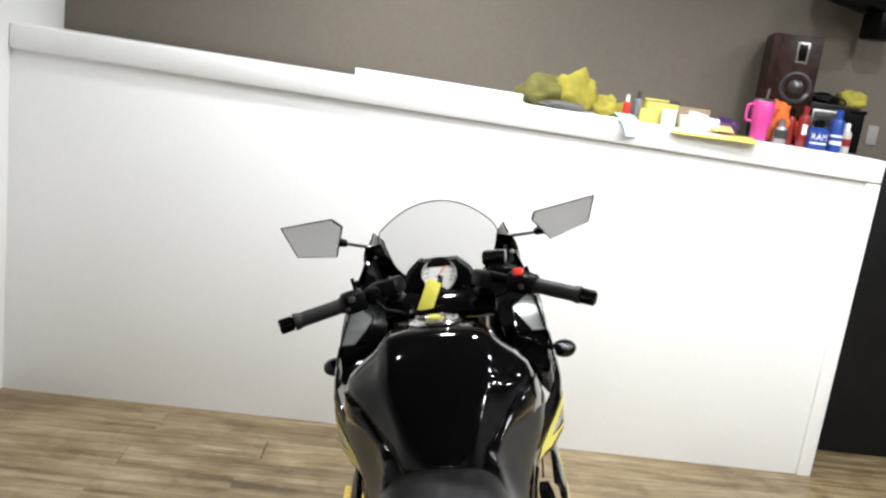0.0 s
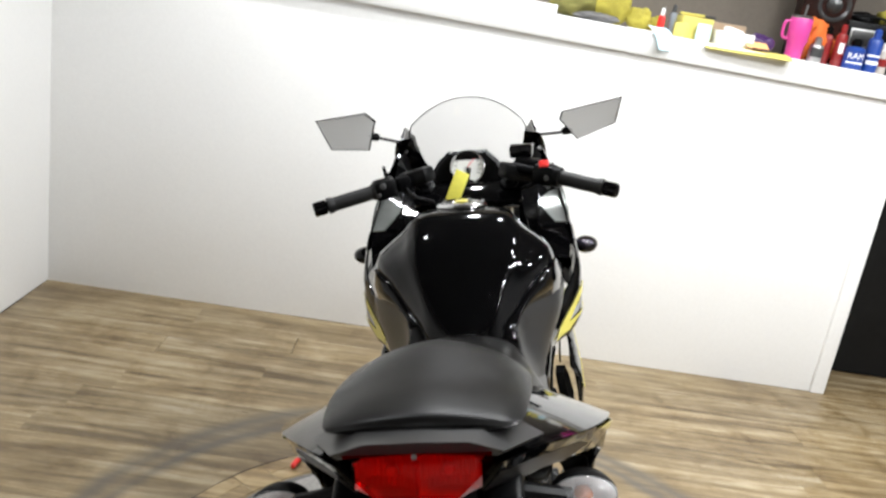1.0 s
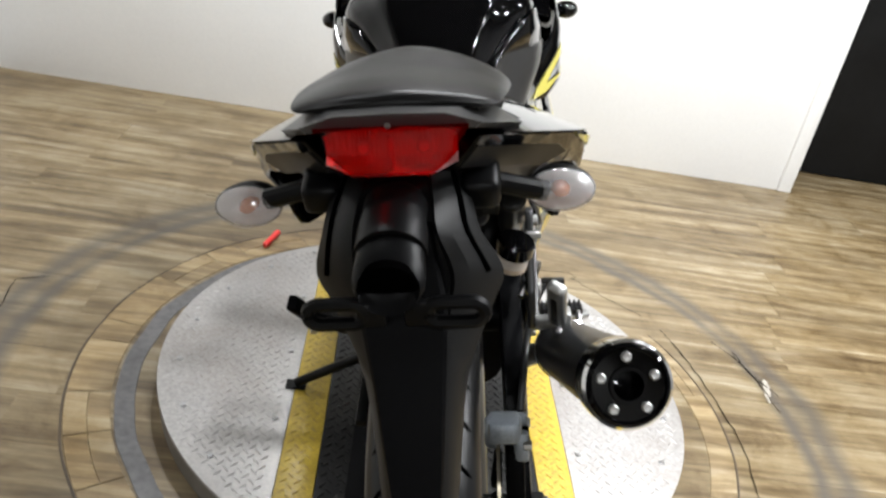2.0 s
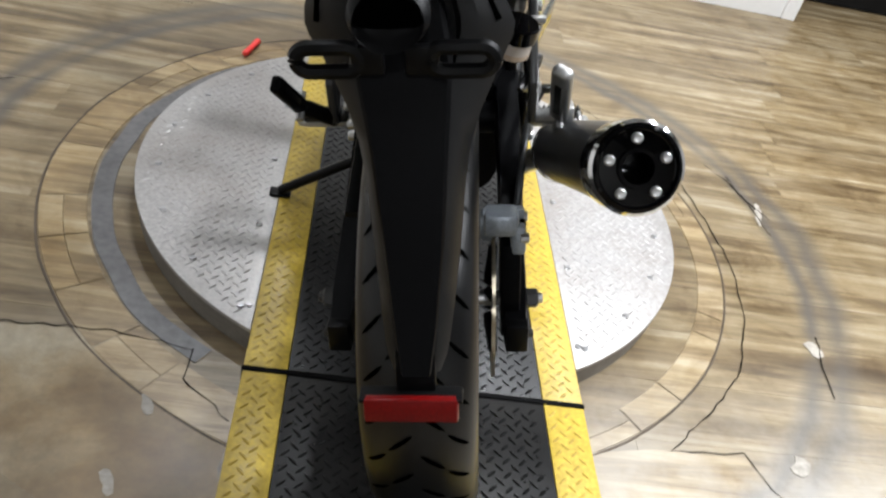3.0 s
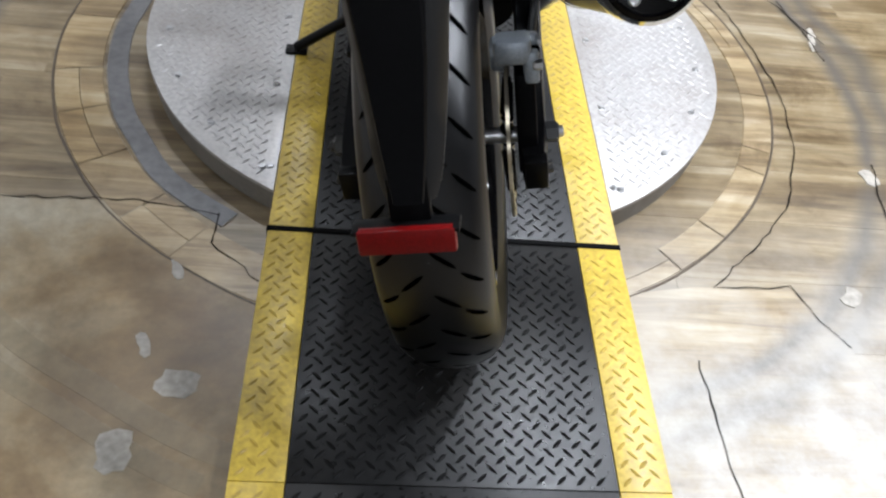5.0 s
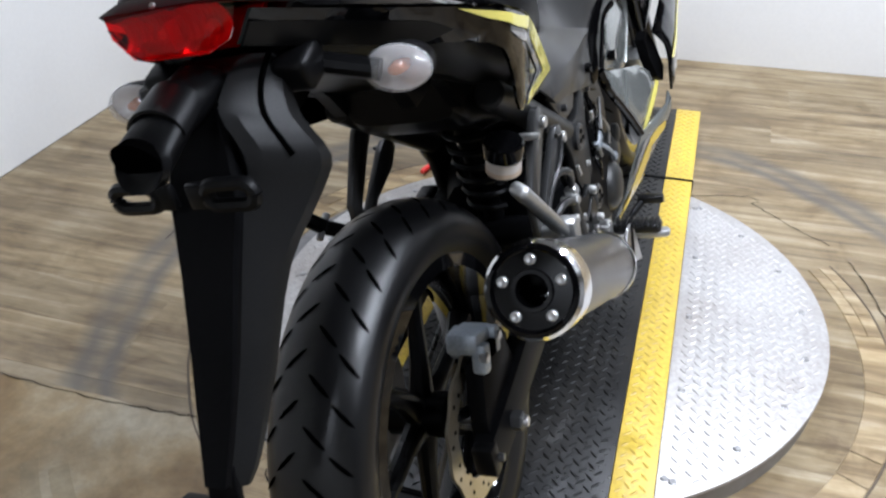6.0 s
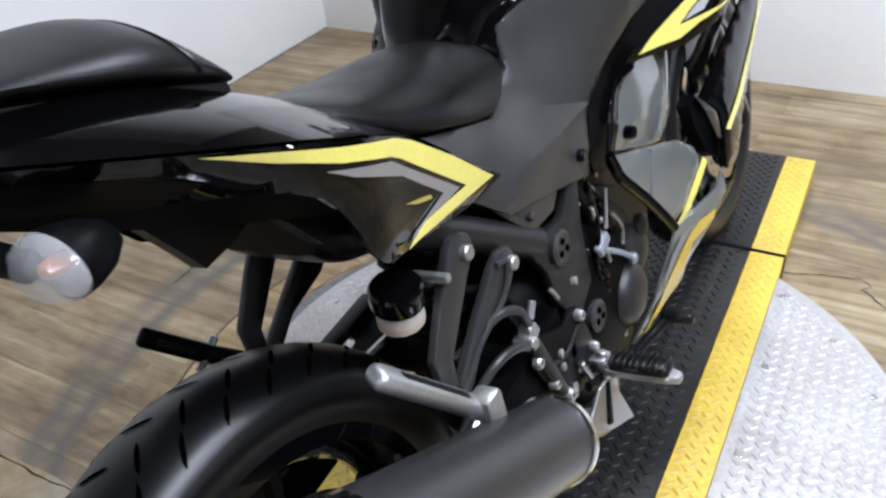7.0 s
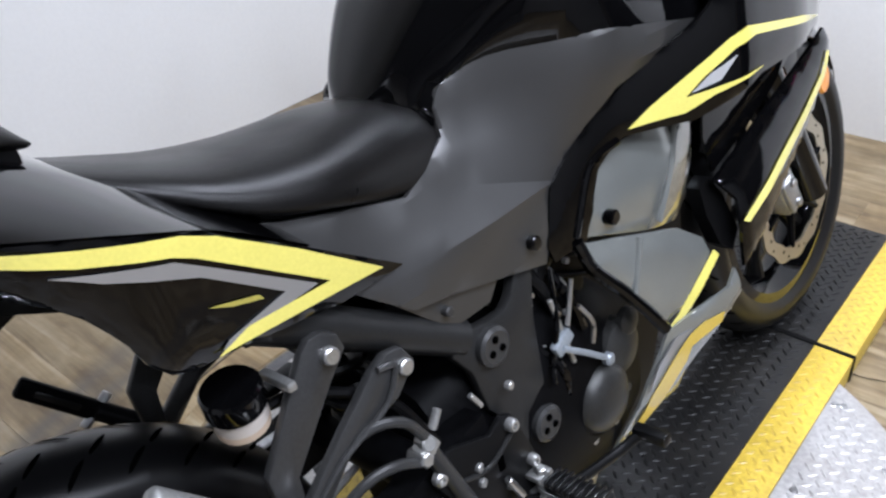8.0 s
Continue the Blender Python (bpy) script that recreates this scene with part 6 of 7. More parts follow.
        fork = part("fork_tube", rod((side * 0.098, 1.02, 0.945), (side * 0.098, 1.30, 0.50), 0.0185, n=20), STEEL, bike, "front fork leg")
        part("fork_slider", rod((side * 0.098, 1.24, 0.60), (side * 0.098, 1.405, 0.285), 0.026, 0.028, n=20), BLACK_GLOSS, fork, "black fork slider")
        part("fork_cap", lathe([(0.021, 0), (0.022, 0.010), (0.014, 0.012), (0.014, 0.018), (0, 0.018)], frame_to((side * 0.098, 1.02, 0.945), (side * 0.098, 1.0, 0.977)), 6), FRAME_METAL, fork)
        # mirrors
        ms = [(-0.395, 1.225, 1.090), (-0.264, 1.235, 1.103), (-0.238, 1.238, 1.082), (-0.258, 1.242, 1.010), (-0.358, 1.234, 1.016)] if side < 0 else [(0.390, 1.248, 1.100), (0.238, 1.262, 1.074), (0.231, 1.264, 1.054), (0.274, 1.268, 1.002), (0.372, 1.256, 1.036)]
        mc = sum((Vector(p) for p in ms), Vector()) / 5
        ms = [(p[0], mc.y + (0.20 if side < 0 else 0.05) * (p[2] - mc.z) + side * 0.06 * (p[0] - mc.x), p[2]) for p in ms]
        rings = []
        for s, dy in ((0.965, 0.001), (1.0, 0.0), (1.02, 0.006), (0.96, 0.018), (0.70, 0.034), (0.30, 0.042)):
            rings.append([mc + (Vector(p) - mc) * s + Vector((0, dy, 0)) for p in ms])
        mir = part("mirror", loft(rings), BLACK_MATT, bike, "black angular rear-view mirror", sharp=0.5)
        bm = bmesh.new()
        front = [bm.verts.new(mc + (Vector(p) - mc) * 0.955 + Vector((0, -0.0006, 0))) for p in ms]
        bm.faces.new(front)
        part("mirror_glass", bm, MIRROR, mir, "mirror glass")
        inner = Vector(ms[2]) * 0.5 + Vector(ms[3]) * 0.5 + Vector((side * 0.012, 0.012, 0))
        part("mirror_stalk", tube([inner, inner + Vector((-side * 0.025, 0.004, -0.008)), (side * 0.172, 1.262, 1.018)], 0.0042, 10, flat=1.2), HANGER, mir, "mirror stalk")
        part("stalk_boot", rod(inner, inner + Vector((-side * 0.028, 0.004, -0.008)), 0.013, 0.009), BLACK_MATT, mir)
    # top clamp, instruments, tag
    clamp = part("top_clamp", box(0, 1.005, 0.925, 0.25, 0.075, 0.028, 0.010, (28, 0, 0)), BLACK_GLOSS, bike, "black top fork clamp")
    key = part("ignition", lathe([(0.020, 0), (0.021, 0.022), (0.016, 0.026), (0, 0.026)], frame_to((0.0, 1.048, 0.925), (0, 1.030, 0.955)), 20), BLACK_MATT, clamp, "ignition barrel with key")
    part("key", box(0.0, 1.030, 0.967, 0.012, 0.006, 0.040, 0.002, (-20, 12, 0)), BLACK_MATT, key)
    part("key_ring", tube([(0.0 + 0.006 * math.cos(a), 1.026, 0.984 + 0.006 * math.sin(a)) for a in (2 * math.pi * k / 16 for k in range(17))], 0.0008, 6, 1), STEEL, key)
    tag = part("key_tag", box(-0.022, 0.985, 0.953, 0.033, 0.0012, 0.072, 0.0004, (-14, 24, 0)), TAG_YELLOW, key, "yellow card key tag")
    binnacle = part("instrument_binnacle", loft([[(x, y, z) for x, z in ((-0.100 * s, 0.948 + h), (-0.072 * s, 1.000 + h), (-0.045 * s, 1.024 + h), (0.045 * s, 1.024 + h), (0.072 * s, 1.000 + h), (0.100 * s, 0.948 + h), (0.055 * s, 0.905 + h), (-0.055 * s, 0.905 + h))] for y, s, h in ((1.070, 0.92, -0.012), (1.080, 1.0, -0.006), (1.12, 0.95, -0.014), (1.18, 0.7, -0.05))]), BLACK_MATT, bike, "black instrument binnacle", sharp=0.5)
    dm = frame_to((0.000, 1.066, 0.980), (0.000, 1.028, 0.998))
    dial = part("rev_counter", lathe([(0.040, -0.004), (0.041, 0.006), (0.037, 0.008), (0.035, 0.004), (0, 0.004)], dm, 40, cap=False), DIAL, binnacle, "round white-faced dial")
    part("bezel", lathe([(0.035, 0.005), (0.038, 0.010), (0.041, 0.009), (0.042, 0.000)], dm, 40, cap=False), CHROME, dial)
    for k in range(13):
        a = radians(-30 + 240 * k / 12)
        part("tick", moved(box(0.029 * math.cos(a), 0.029 * math.sin(a), 0.0048, 0.008, 0.0014, 0.0008, 0, (0, 0, math.degrees(a))), dm), INK, dial)
    part("needle", moved(box(0.007, 0.009, 0.0060, 0.028, 0.002, 0.001, 0, (0, 0, 50)), dm), RED_SWITCH, dial)
    for x in (-0.070, 0.070):
        part("small_gauge", lathe([(0.024, -0.004), (0.026, 0.004), (0.023, 0.006), (0, 0.005)], frame_to((x, 1.078, 0.955), (x, 1.035, 0.970)), 24, cap=False), BLACK_GLOSS, binnacle)
    for x in (-0.040, 0.045):
        part("binnacle_screw", rod((x, 1.080, 1.014), (x, 1.072, 1.018), 0.004, n=8), STEEL, binnacle)


cockpit()


def front_end():
    rings = []
    for k in range(15):
        a = radians(-62 + 118 * k / 14)
        w = 0.066 * (0.55 + 0.45 * math.sin(math.pi * min(1, k / 14 + 0.12)))
        rings.append([(hx * w, 1.40 - (0.318 + dr - 0.030 * abs(hx) ** 3) * math.sin(a), 0.293 + (0.318 + dr - 0.030 * abs(hx) ** 3) * math.cos(a)) for hx, dr in ((-1, -0.006), (-0.75, 0.002), (0, 0.006), (0.75, 0.002), (1, -0.006), (0.97, -0.010), (0.7, -0.002), (0, 0.002), (-0.7, -0.002), (-0.97, -0.010))])
    fen = part("front_mudguard", loft(rings), BLACK_GLOSS, bike, "gloss black front mudguard")
    for side in (1, -1):
        part("mudguard_wing", panel([(1.24, 0.50), (1.34, 0.60), (1.42, 0.56), (1.40, 0.46), (1.33, 0.42)], lambda y, z: 0.078 + 0.06 * (0.60 - z), side, 0.004, 0.03, 0.004), BLACK_GLOSS, fen)
        part("side_reflector", lathe([(0.0, 0.006), (0.018, 0.005), (0.021, 0.0), (0.0, 0.0)], Matrix.Translation((side * 0.118, 1.425, 0.500)) @ AXLE @ Matrix.Diagonal((1, 1.35, side, 1)), 24, cap=False), ORANGE, fen, "amber side reflector")
    cal = part("front_caliper", join(box(0.078, 1.300, 0.335, 0.06, 0.055, 0.095, 0.010, (28, 0, 0)), box(0.104, 1.298, 0.330, 0.022, 0.04, 0.075, 0.006, (28, 0, 0))), ALLOY, bike, "alloy front brake caliper")
    for dz in (-0.022, 0.022):
        part("caliper_bolt", rod((0.112, 1.30 - dz * 0.4, 0.332 + dz), (0.121, 1.30 - dz * 0.4, 0.332 + dz), 0.009, n=10), STEEL, cal)
    part("brake_hose", tube([(0.085, 1.29, 0.385), (0.09, 1.22, 0.50), (0.085, 1.15, 0.66), (0.07, 1.10, 0.82)], 0.005, 8), BLACK_MATT, bike)


front_end()


def engine_and_exhaust():
    case = part("engine_case", hull([(0.42, 0, 0.46, 0.075, 0.45, 0.11, 0.37, 0.10, 0.24, 0.06, 0.20, 0, 0.19), (0.52, 0, 0.50, 0.10, 0.48, 0.135, 0.38, 0.125, 0.24, 0.08, 0.18, 0, 0.17), (0.68, 0, 0.50, 0.10, 0.48, 0.140, 0.37, 0.130, 0.24, 0.09, 0.17, 0, 0.16), (0.80, 0, 0.42, 0.08, 0.40, 0.10, 0.33, 0.10, 0.24, 0.07, 0.19, 0, 0.18)], 4, 3), DARK_METAL, bike, "dark engine crankcase", sharp=0.8)
    part("cylinder_block", box(0, 0.665, 0.56, 0.22, 0.16, 0.20, 0.012, (-25, 0, 0)), DARK_METAL, bike)
    for k in range(7):
        part("cooling_fin", box(0, 0.655 + 0.012 * k, 0.50 + 0.024 * k, 0.235, 0.175, 0.006, 0.002, (-25, 0, 0)), DARK_METAL, bike)
    cover = part("clutch_cover", lathe([(0.050, -0.03), (0.050, 0.002), (0.046, 0.012), (0.036, 0.020), (0.020, 0.024), (0, 0.025)], Matrix.Translation((0.136, 0.664, 0.316)) @ AXLE, 36, cap=False), CASE_GREY, case, "round grey clutch cover")
    part("cover_lobe", lathe([(0.040, -0.03), (0.040, 0.000), (0.037, 0.010), (0.026, 0.016), (0, 0.018)], Matrix.Translation((0.132, 0.718, 0.362)) @ AXLE, 32, cap=False), CASE_GREY, cover, "upper lobe of the cast cover")
    part("cover_lip", lathe([(0.049, 0.002), (0.054, 0.003), (0.055, -0.006), (0.052, -0.02)], Matrix.Translation((0.136, 0.664, 0.316)) @ AXLE, 36, cap=False), DARK_METAL, cover)
    part("oil_cap", lathe([(0.020, 0), (0.020, 0.010), (0.012, 0.014), (0, 0.014)], Matrix.Translation((0.138, 0.735, 0.395)) @ AXLE, 12, cap=False), CASE_GREY, case)
    for k in range(9):
        a = 2 * math.pi * k / 9
        part("case_bolt", lathe([(0.006, 0), (0.006, 0.005), (0, 0.005)], Matrix.Translation((0.130, 0.665 + 0.072 * math.sin(a), 0.325 + 0.072 * math.cos(a))) @ AXLE, 6, cap=False), STEEL, case)
    # fuel system hoses and fittings behind the fairing
    for k, (pts, r) in enumerate((([(0.10, 0.56, 0.60), (0.125, 0.60, 0.52), (0.12, 0.63, 0.46)], 0.008), ([(0.09, 0.60, 0.58), (0.13, 0.635, 0.50), (0.135, 0.655, 0.43)], 0.007), ([(0.11, 0.57, 0.46), (0.14, 0.60, 0.40), (0.13, 0.60, 0.33)], 0.006))):
        part("hose", tube(pts, r, 8), BLACK_GLOSS if k else FRAME_METAL, case)
    part("lever_fitting", box(0.144, 0.603, 0.440, 0.012, 0.036, 0.020, 0.004, (25, 0, 0)), BLUE_ALLOY, case)
    part("lever_rod", rod((0.150, 0.612, 0.460), (0.148, 0.636, 0.512), 0.0032), STEEL, case)
    part("lever_arm", tube([(0.150, 0.596, 0.436), (0.154, 0.634, 0.408), (0.154, 0.668, 0.380)], 0.0042, 10, flat=0.6), BLUE_ALLOY, case, "alloy clutch lever")
    part("lever_knob", lathe([(0.009, 0), (0.009, 0.007), (0.006, 0.010), (0, 0.010)], Matrix.Translation((0.148, 0.674, 0.374)) @ AXLE, 18, cap=False), BLUE_ALLOY, case)
    part("cable_end", tube([(0.146, 0.642, 0.470), (0.152, 0.656, 0.440), (0.150, 0.652, 0.412)], 0.0035, 10), STEEL, case)
    # small fittings crowded behind the fairing and round the pivot
    rnd = random.Random(12)
    for k in range(11):
        y, z = rnd.uniform(0.575, 0.66), rnd.uniform(0.36, 0.53)
        x = 0.128 + rnd.uniform(0, 0.018)
        part("engine_bolt", rod((x - 0.01, y, z), (x - 0.002, y, z), rnd.uniform(0.003, 0.006), n=8), ALLOY if k % 3 else STEEL, case)
    for k in range(6):
        y, z = rnd.uniform(0.38, 0.50), rnd.uniform(0.31, 0.45)
        part("linkage_bolt", rod((0.146, y, z), (0.154, y + 0.002, z), rnd.uniform(0.004, 0.007), n=8), ALLOY, case)
    for a, b in (((0.148, 0.452, 0.448), (0.148, 0.440, 0.470)), ((0.142, 0.62, 0.40), (0.140, 0.60, 0.50))):
        part("link_rod", rod(a, b, 0.0035, n=8), ALLOY, case)
    part("wire_loom", tube([(0.13, 0.62, 0.53), (0.145, 0.60, 0.47), (0.14, 0.585, 0.42), (0.15, 0.57, 0.40)], 0.0035, 8), BLACK_GLOSS, case)
    # frame
    for side in (1, -1):
        fr = part("frame_rail", rod((side * 0.118, 0.20, 0.700), (side * 0.122, 0.470, 0.520), 0.022, n=20), PIVOT_METAL, bike, "grey steel frame rail")
        plate = [(0.440, 0.513), (0.446, 0.536), (0.500, 0.526), (0.530, 0.524), (0.543, 0.534), (0.558, 0.560), (0.588, 0.552), (0.574, 0.491), (0.570, 0.420), (0.568, 0.357), (0.576, 0.312), (0.550, 0.292), (0.516, 0.337), (0.497, 0.388), (0.472, 0.424), (0.462, 0.480)]
        pl = part("frame_plate", moved(prism(plate, 0.016, "yz", 0.0, 0.004), Matrix.Translation((side * 0.128 - 0.008, 0, 0))), PIVOT_METAL, fr, "grey pivot plate")
        for y, z, r in ((0.496, 0.498, 0.024), (0.552, 0.352, 0.024)):
            b = part("frame_bolt", lathe([(r, 0), (r, 0.010), (r * 0.8, 0.013), (r * 0.55, 0.012), (0, 0.012)], Matrix.Translation((side * 0.134, y, z)) @ AXLE @ Matrix.Diagonal((1, 1, side, 1)), 24, cap=False), HANGER, pl, "large frame bolt cover")
            for q in range(3):
                a = 2 * math.pi * q / 3
                part("socket", lathe([(0.0045, 0.0), (0.0045, 0.0018), (0, 0.0018)], Matrix.Translation((side * 0.1462, y + r * 0.4 * math.sin(a), z + r * 0.4 * math.cos(a))) @ AXLE @ Matrix.Diagonal((1, 1, side, 1)), 8, cap=False), GROOVE, b)
        part("down_tube", rod((side * 0.11, 0.60, 0.52), (side * 0.10, 0.98, 0.80), 0.018), FRAME_METAL, fr)
        # passenger peg hanger: two arms meeting at the peg
        hang = part("peg_hanger", prism([(0.265, 0.632), (0.276, 0.640), (0.292, 0.640), (0.306, 0.630), (0.310, 0.612), (0.284, 0.588), (0.224, 0.524), (0.220, 0.476), (0.208, 0.466), (0.196, 0.476), (0.194, 0.540), (0.236, 0.596)], 0.012, "yz", side * 0.146 - 0.006, 0.003), HANGER, bike, "grey passenger peg hanger")
        part("hanger_arm", prism([(0.326, 0.572), (0.348, 0.582), (0.368, 0.578), (0.380, 0.556), (0.350, 0.530), (0.278, 0.508), (0.232, 0.470), (0.214, 0.468), (0.222, 0.494), (0.276, 0.536)], 0.012, "yz", side * 0.148 - 0.006, 0.003), HANGER, hang)
        part("arm_rib", tube([(side * 0.156, 0.332, 0.574), (side * 0.157, 0.352, 0.566), (side * 0.157, 0.330, 0.534), (side * 0.156, 0.270, 0.513), (side * 0.154, 0.222, 0.482)], 0.0035, 8), HANGER, hang, "raised edge of the hanger arm")
        part("hanger_bolt", rod((side * 0.150, 0.290, 0.616), (side * 0.160, 0.290, 0.616), 0.009, n=16), ALLOY, hang)
        part("hanger_bolt", rod((side * 0.151, 0.364, 0.558), (side * 0.161, 0.364, 0.558), 0.009, n=16), ALLOY, hang)
        if side > 0:
            root, tip = Vector((0.186, 0.202, 0.484)), Vector((0.175, 0.098, 0.604))
        else:
            root, tip = Vector((-0.184, 0.165, 0.522)), Vector((-0.198, 0.112, 0.582))
        part("peg_bracket", rod((side * 0.146, 0.216, 0.472), root, 0.012, n=12), ALLOY if side > 0 else DARK_METAL, hang)
        span = (tip - root).length
        pm = frame_to(root, tip) @ pose(0, 0, 0, 0, 0, 62 if side > 0 else 0)
        wide, deep = (0.029, 0.020) if side > 0 else (0.024, 0.015)
        peg = part("passenger_peg", moved(box(0, 0, 0.5 * span, deep, wide, span + 0.02, 0.3 * wide if side > 0 else 0.005, seg=3), pm), ALLOY if side > 0 else DARK_METAL, hang, "folded alloy passenger peg")
        part("peg_rubber", moved(box(0, 0, 0.5 * span + 0.004, deep + 0.0016, 0.5 * wide, 0.70 * span, 0.004), pm), FRAME_METAL if side > 0 else RUBBER, peg)
        part("peg_pin", rod(root + Vector((0, -0.02, -0.012)), root + Vector((0, 0.02, 0.012)), 0.006, n=10), STEEL, peg)
        # rider peg and heel plate
        rp = part("rider_peg_bracket", prism([(0.372, 0.430), (0.398, 0.428), (0.452, 0.406), (0.474, 0.418), (0.492, 0.410), (0.500, 0.384), (0.514, 0.340), (0.518, 0.296), (0.500, 0.284), (0.452, 0.296), (0.392, 0.346), (0.364, 0.398)], 0.008, "yz", side * 0.146 - 0.004, 0.002), FRAME_METAL, bike, "dark grey heel plate and peg bracket")
        part("heel_slot", box(side * 0.1505, 0.458, 0.366, 0.002, 0.010, 0.026, 0.0008), GROOVE, rp)
        part("heel_rib", tube([(side * 0.151, 0.388, 0.386), (side * 0.151, 0.440, 0.372), (side * 0.151, 0.486, 0.392)], 0.003, 8), PIVOT_METAL, rp)
        for y, z, r, h in ((0.483, 0.402, 0.0085, 0.012), (0.368, 0.410, 0.0085, 0.010), (0.504, 0.336, 0.0075, 0.012), (0.390, 0.360, 0.008, 0.012), (0.410, 0.327, 0.010, 0.016), (0.424, 0.318, 0.007, 0.012)):
            part("heel_bolt", lathe([(r, 0), (r, h * 0.7), (r * 0.75, h), (r * 0.4, h), (r * 0.35, h * 0.6), (0, h * 0.6)], Matrix.Translation((side * 0.149, y, z)) @ AXLE @ Matrix.Diagonal((1, 1, side, 1)), 14, cap=False), ALLOY, rp)
        part("peg_clevis", join(box(side * 0.160, 0.502, 0.318, 0.024, 0.026, 0.008, 0.002), box(side * 0.160, 0.502, 0.292, 0.024, 0.026, 0.008, 0.002), rod((side * 0.166, 0.502, 0.282), (side * 0.166, 0.502, 0.330), 0.006, n=12)), ALLOY, rp, "alloy clevis with pin")
        peg = part("rider_peg", loft([[(side * x, 0.502 + a * hw, 0.303 + b * hh) for a, b in ((-1, -0.4), (-0.6, -1), (0.6, -1), (1, -0.4), (1, 0.5), (0.7, 1), (-0.7, 1), (-1, 0.5))] for x, hw, hh in ((0.162, 0.010, 0.008), (0.176, 0.014, 0.009), (0.255, 0.014, 0.007), (0.270, 0.010, 0.006), (0.274, 0.006, 0.004))]), ALLOY, rp, "rider foot peg with ribbed black rubber")
        part("peg_pad", box(side * 0.219, 0.502, 0.316, 0.084, 0.032, 0.016, 0.006, seg=3), RUBBER, peg)
        for k in range(9):
            part("peg_rib", box(side * (0.183 + 0.009 * k), 0.502, 0.3235, 0.0045, 0.034, 0.008, 0.002), RUBBER, peg)
    # brake pedal and linkage
    ped = part("brake_pedal", tube([(0.158, 0.46, 0.30), (0.17, 0.54, 0.275), (0.182, 0.62, 0.27), (0.20, 0.655, 0.285)], 0.008, 10, flat=0.8), FRAME_METAL, bike, "rear brake pedal")
    part("pedal_pad", box(0.215, 0.655, 0.288, 0.05, 0.018, 0.016, 0.004), RUBBER, ped)
    part("pedal_return", rod((0.160, 0.47, 0.31), (0.158, 0.455, 0.345), 0.005), STEEL, ped)
    mas = part("rear_master_cylinder", rod((0.152, 0.405, 0.335), (0.150, 0.365, 0.455), 0.010), HANGER, bike, "rear brake master cylinder")
    part("banjo", rod((0.146, 0.362, 0.462), (0.166, 0.360, 0.468), 0.009, n=10), ALLOY, mas)
    part("banjo", rod((0.140, 0.352, 0.452), (0.170, 0.350, 0.455), 0.0085, n=6), ALLOY, mas)
    part("banjo", rod((0.150, 0.378, 0.468), (0.150, 0.392, 0.486), 0.005, n=8), ALLOY, mas)
    part("union_block", box(0.155, 0.362, 0.460, 0.018, 0.024, 0.020, 0.004, (30, 0, 0)), ALLOY, mas)
    part("brake_hose", tube([(0.158, 0.362, 0.472), (0.164, 0.340, 0.508), (0.158, 0.312, 0.522), (0.146, 0.280, 0.515), (0.130, 0.25, 0.50)], 0.0058, 10), HANGER, mas, "grey brake hose")
    part("brake_hose", tube([(0.160, 0.350, 0.450), (0.162, 0.318, 0.470), (0.158, 0.285, 0.474), (0.146, 0.252, 0.455), (0.135, 0.20, 0.42), (0.122, 0.06, 0.42)], 0.0058, 10), HANGER, mas, "grey brake hose")
    part("reservoir_hose", tube([(0.150, 0.380, 0.45), (0.140, 0.34, 0.53), (0.118, 0.27, 0.575), (0.108, 0.238, 0.580)], 0.006, 8), BLACK_MATT, mas)
    rm = pose(0.112, 0.209, 0.577, 6, 14, 0) @ Matrix.Scale(0.87, 4)
    res = part("fluid_reservoir", lathe([(0.016, 0), (0.027, 0.004), (0.029, 0.010), (0.029, 0.036), (0.025, 0.038)], rm, 28), BOTTLE, bike, "translucent brake fluid reservoir")
    part("fluid", lathe([(0.0292, 0.006), (0.0294, 0.012), (0.0294, 0.014), (0.0292, 0.015)], rm, 28, cap=False), FLUID, res)
    part("cap", lathe([(0.032, 0.034), (0.033, 0.038), (0.033, 0.058), (0.030, 0.062), (0, 0.062)], rm, 22, cap=False), BLACK_GLOSS, res, "black screw cap")
    part("reservoir_stay", box(0.138, 0.242, 0.615, 0.05, 0.010, 0.010, 0.003), ALLOY, res)
    # exhaust
    end, head = Vector((0.243, -0.098, 0.588)), Vector((0.207, 0.285, 0.372))
    ax = (end - head).normalized()
    length = (end - head).length
    fm = frame_to(head, end)
    muf = part("muffler", lathe([(0.020, -0.045), (0.030, -0.040), (0.046, 0.0), (0.0505, 0.006), (0.0505, length - 0.055), (0.0515, length - 0.050), (0.0515, length - 0.012)], fm, 48, cap=False), CAN, bike, "satin grey round exhaust silencer")
    part("front_band", lathe([(0.0512, 0.0), (0.0535, 0.001), (0.0535, 0.010), (0.0512, 0.011)], fm, 48, cap=False), CHROME, muf)
    part("rear_band", lathe([(0.0516, length - 0.052), (0.0545, length - 0.050), (0.0552, length - 0.020), (0.0545, length - 0.006), (0.0505, length - 0.002), (0.0500, length - 0.010)], fm, 48, cap=False), CHROME, muf, "polished rear band")
    capm = part("end_cap", lathe([(0.0505, length - 0.012), (0.0495, length + 0.001), (0.0455, length + 0.003), (0.0440, length - 0.003), (0.0425, length - 0.004), (0.0235, length - 0.003), (0.0225, length + 0.002), (0.0180, length + 0.002), (0.0170, length - 0.004), (0.0165, length - 0.08), (0, length - 0.08)], fm, 48, cap=False), BLACK_GLOSS, muf, "black end cap with tail pipe")
    for k in range(5):
        a = radians(90 + 72 * k)
        q = Vector((ax.y, -ax.x, 0)).normalized()
        w = q.cross(ax)
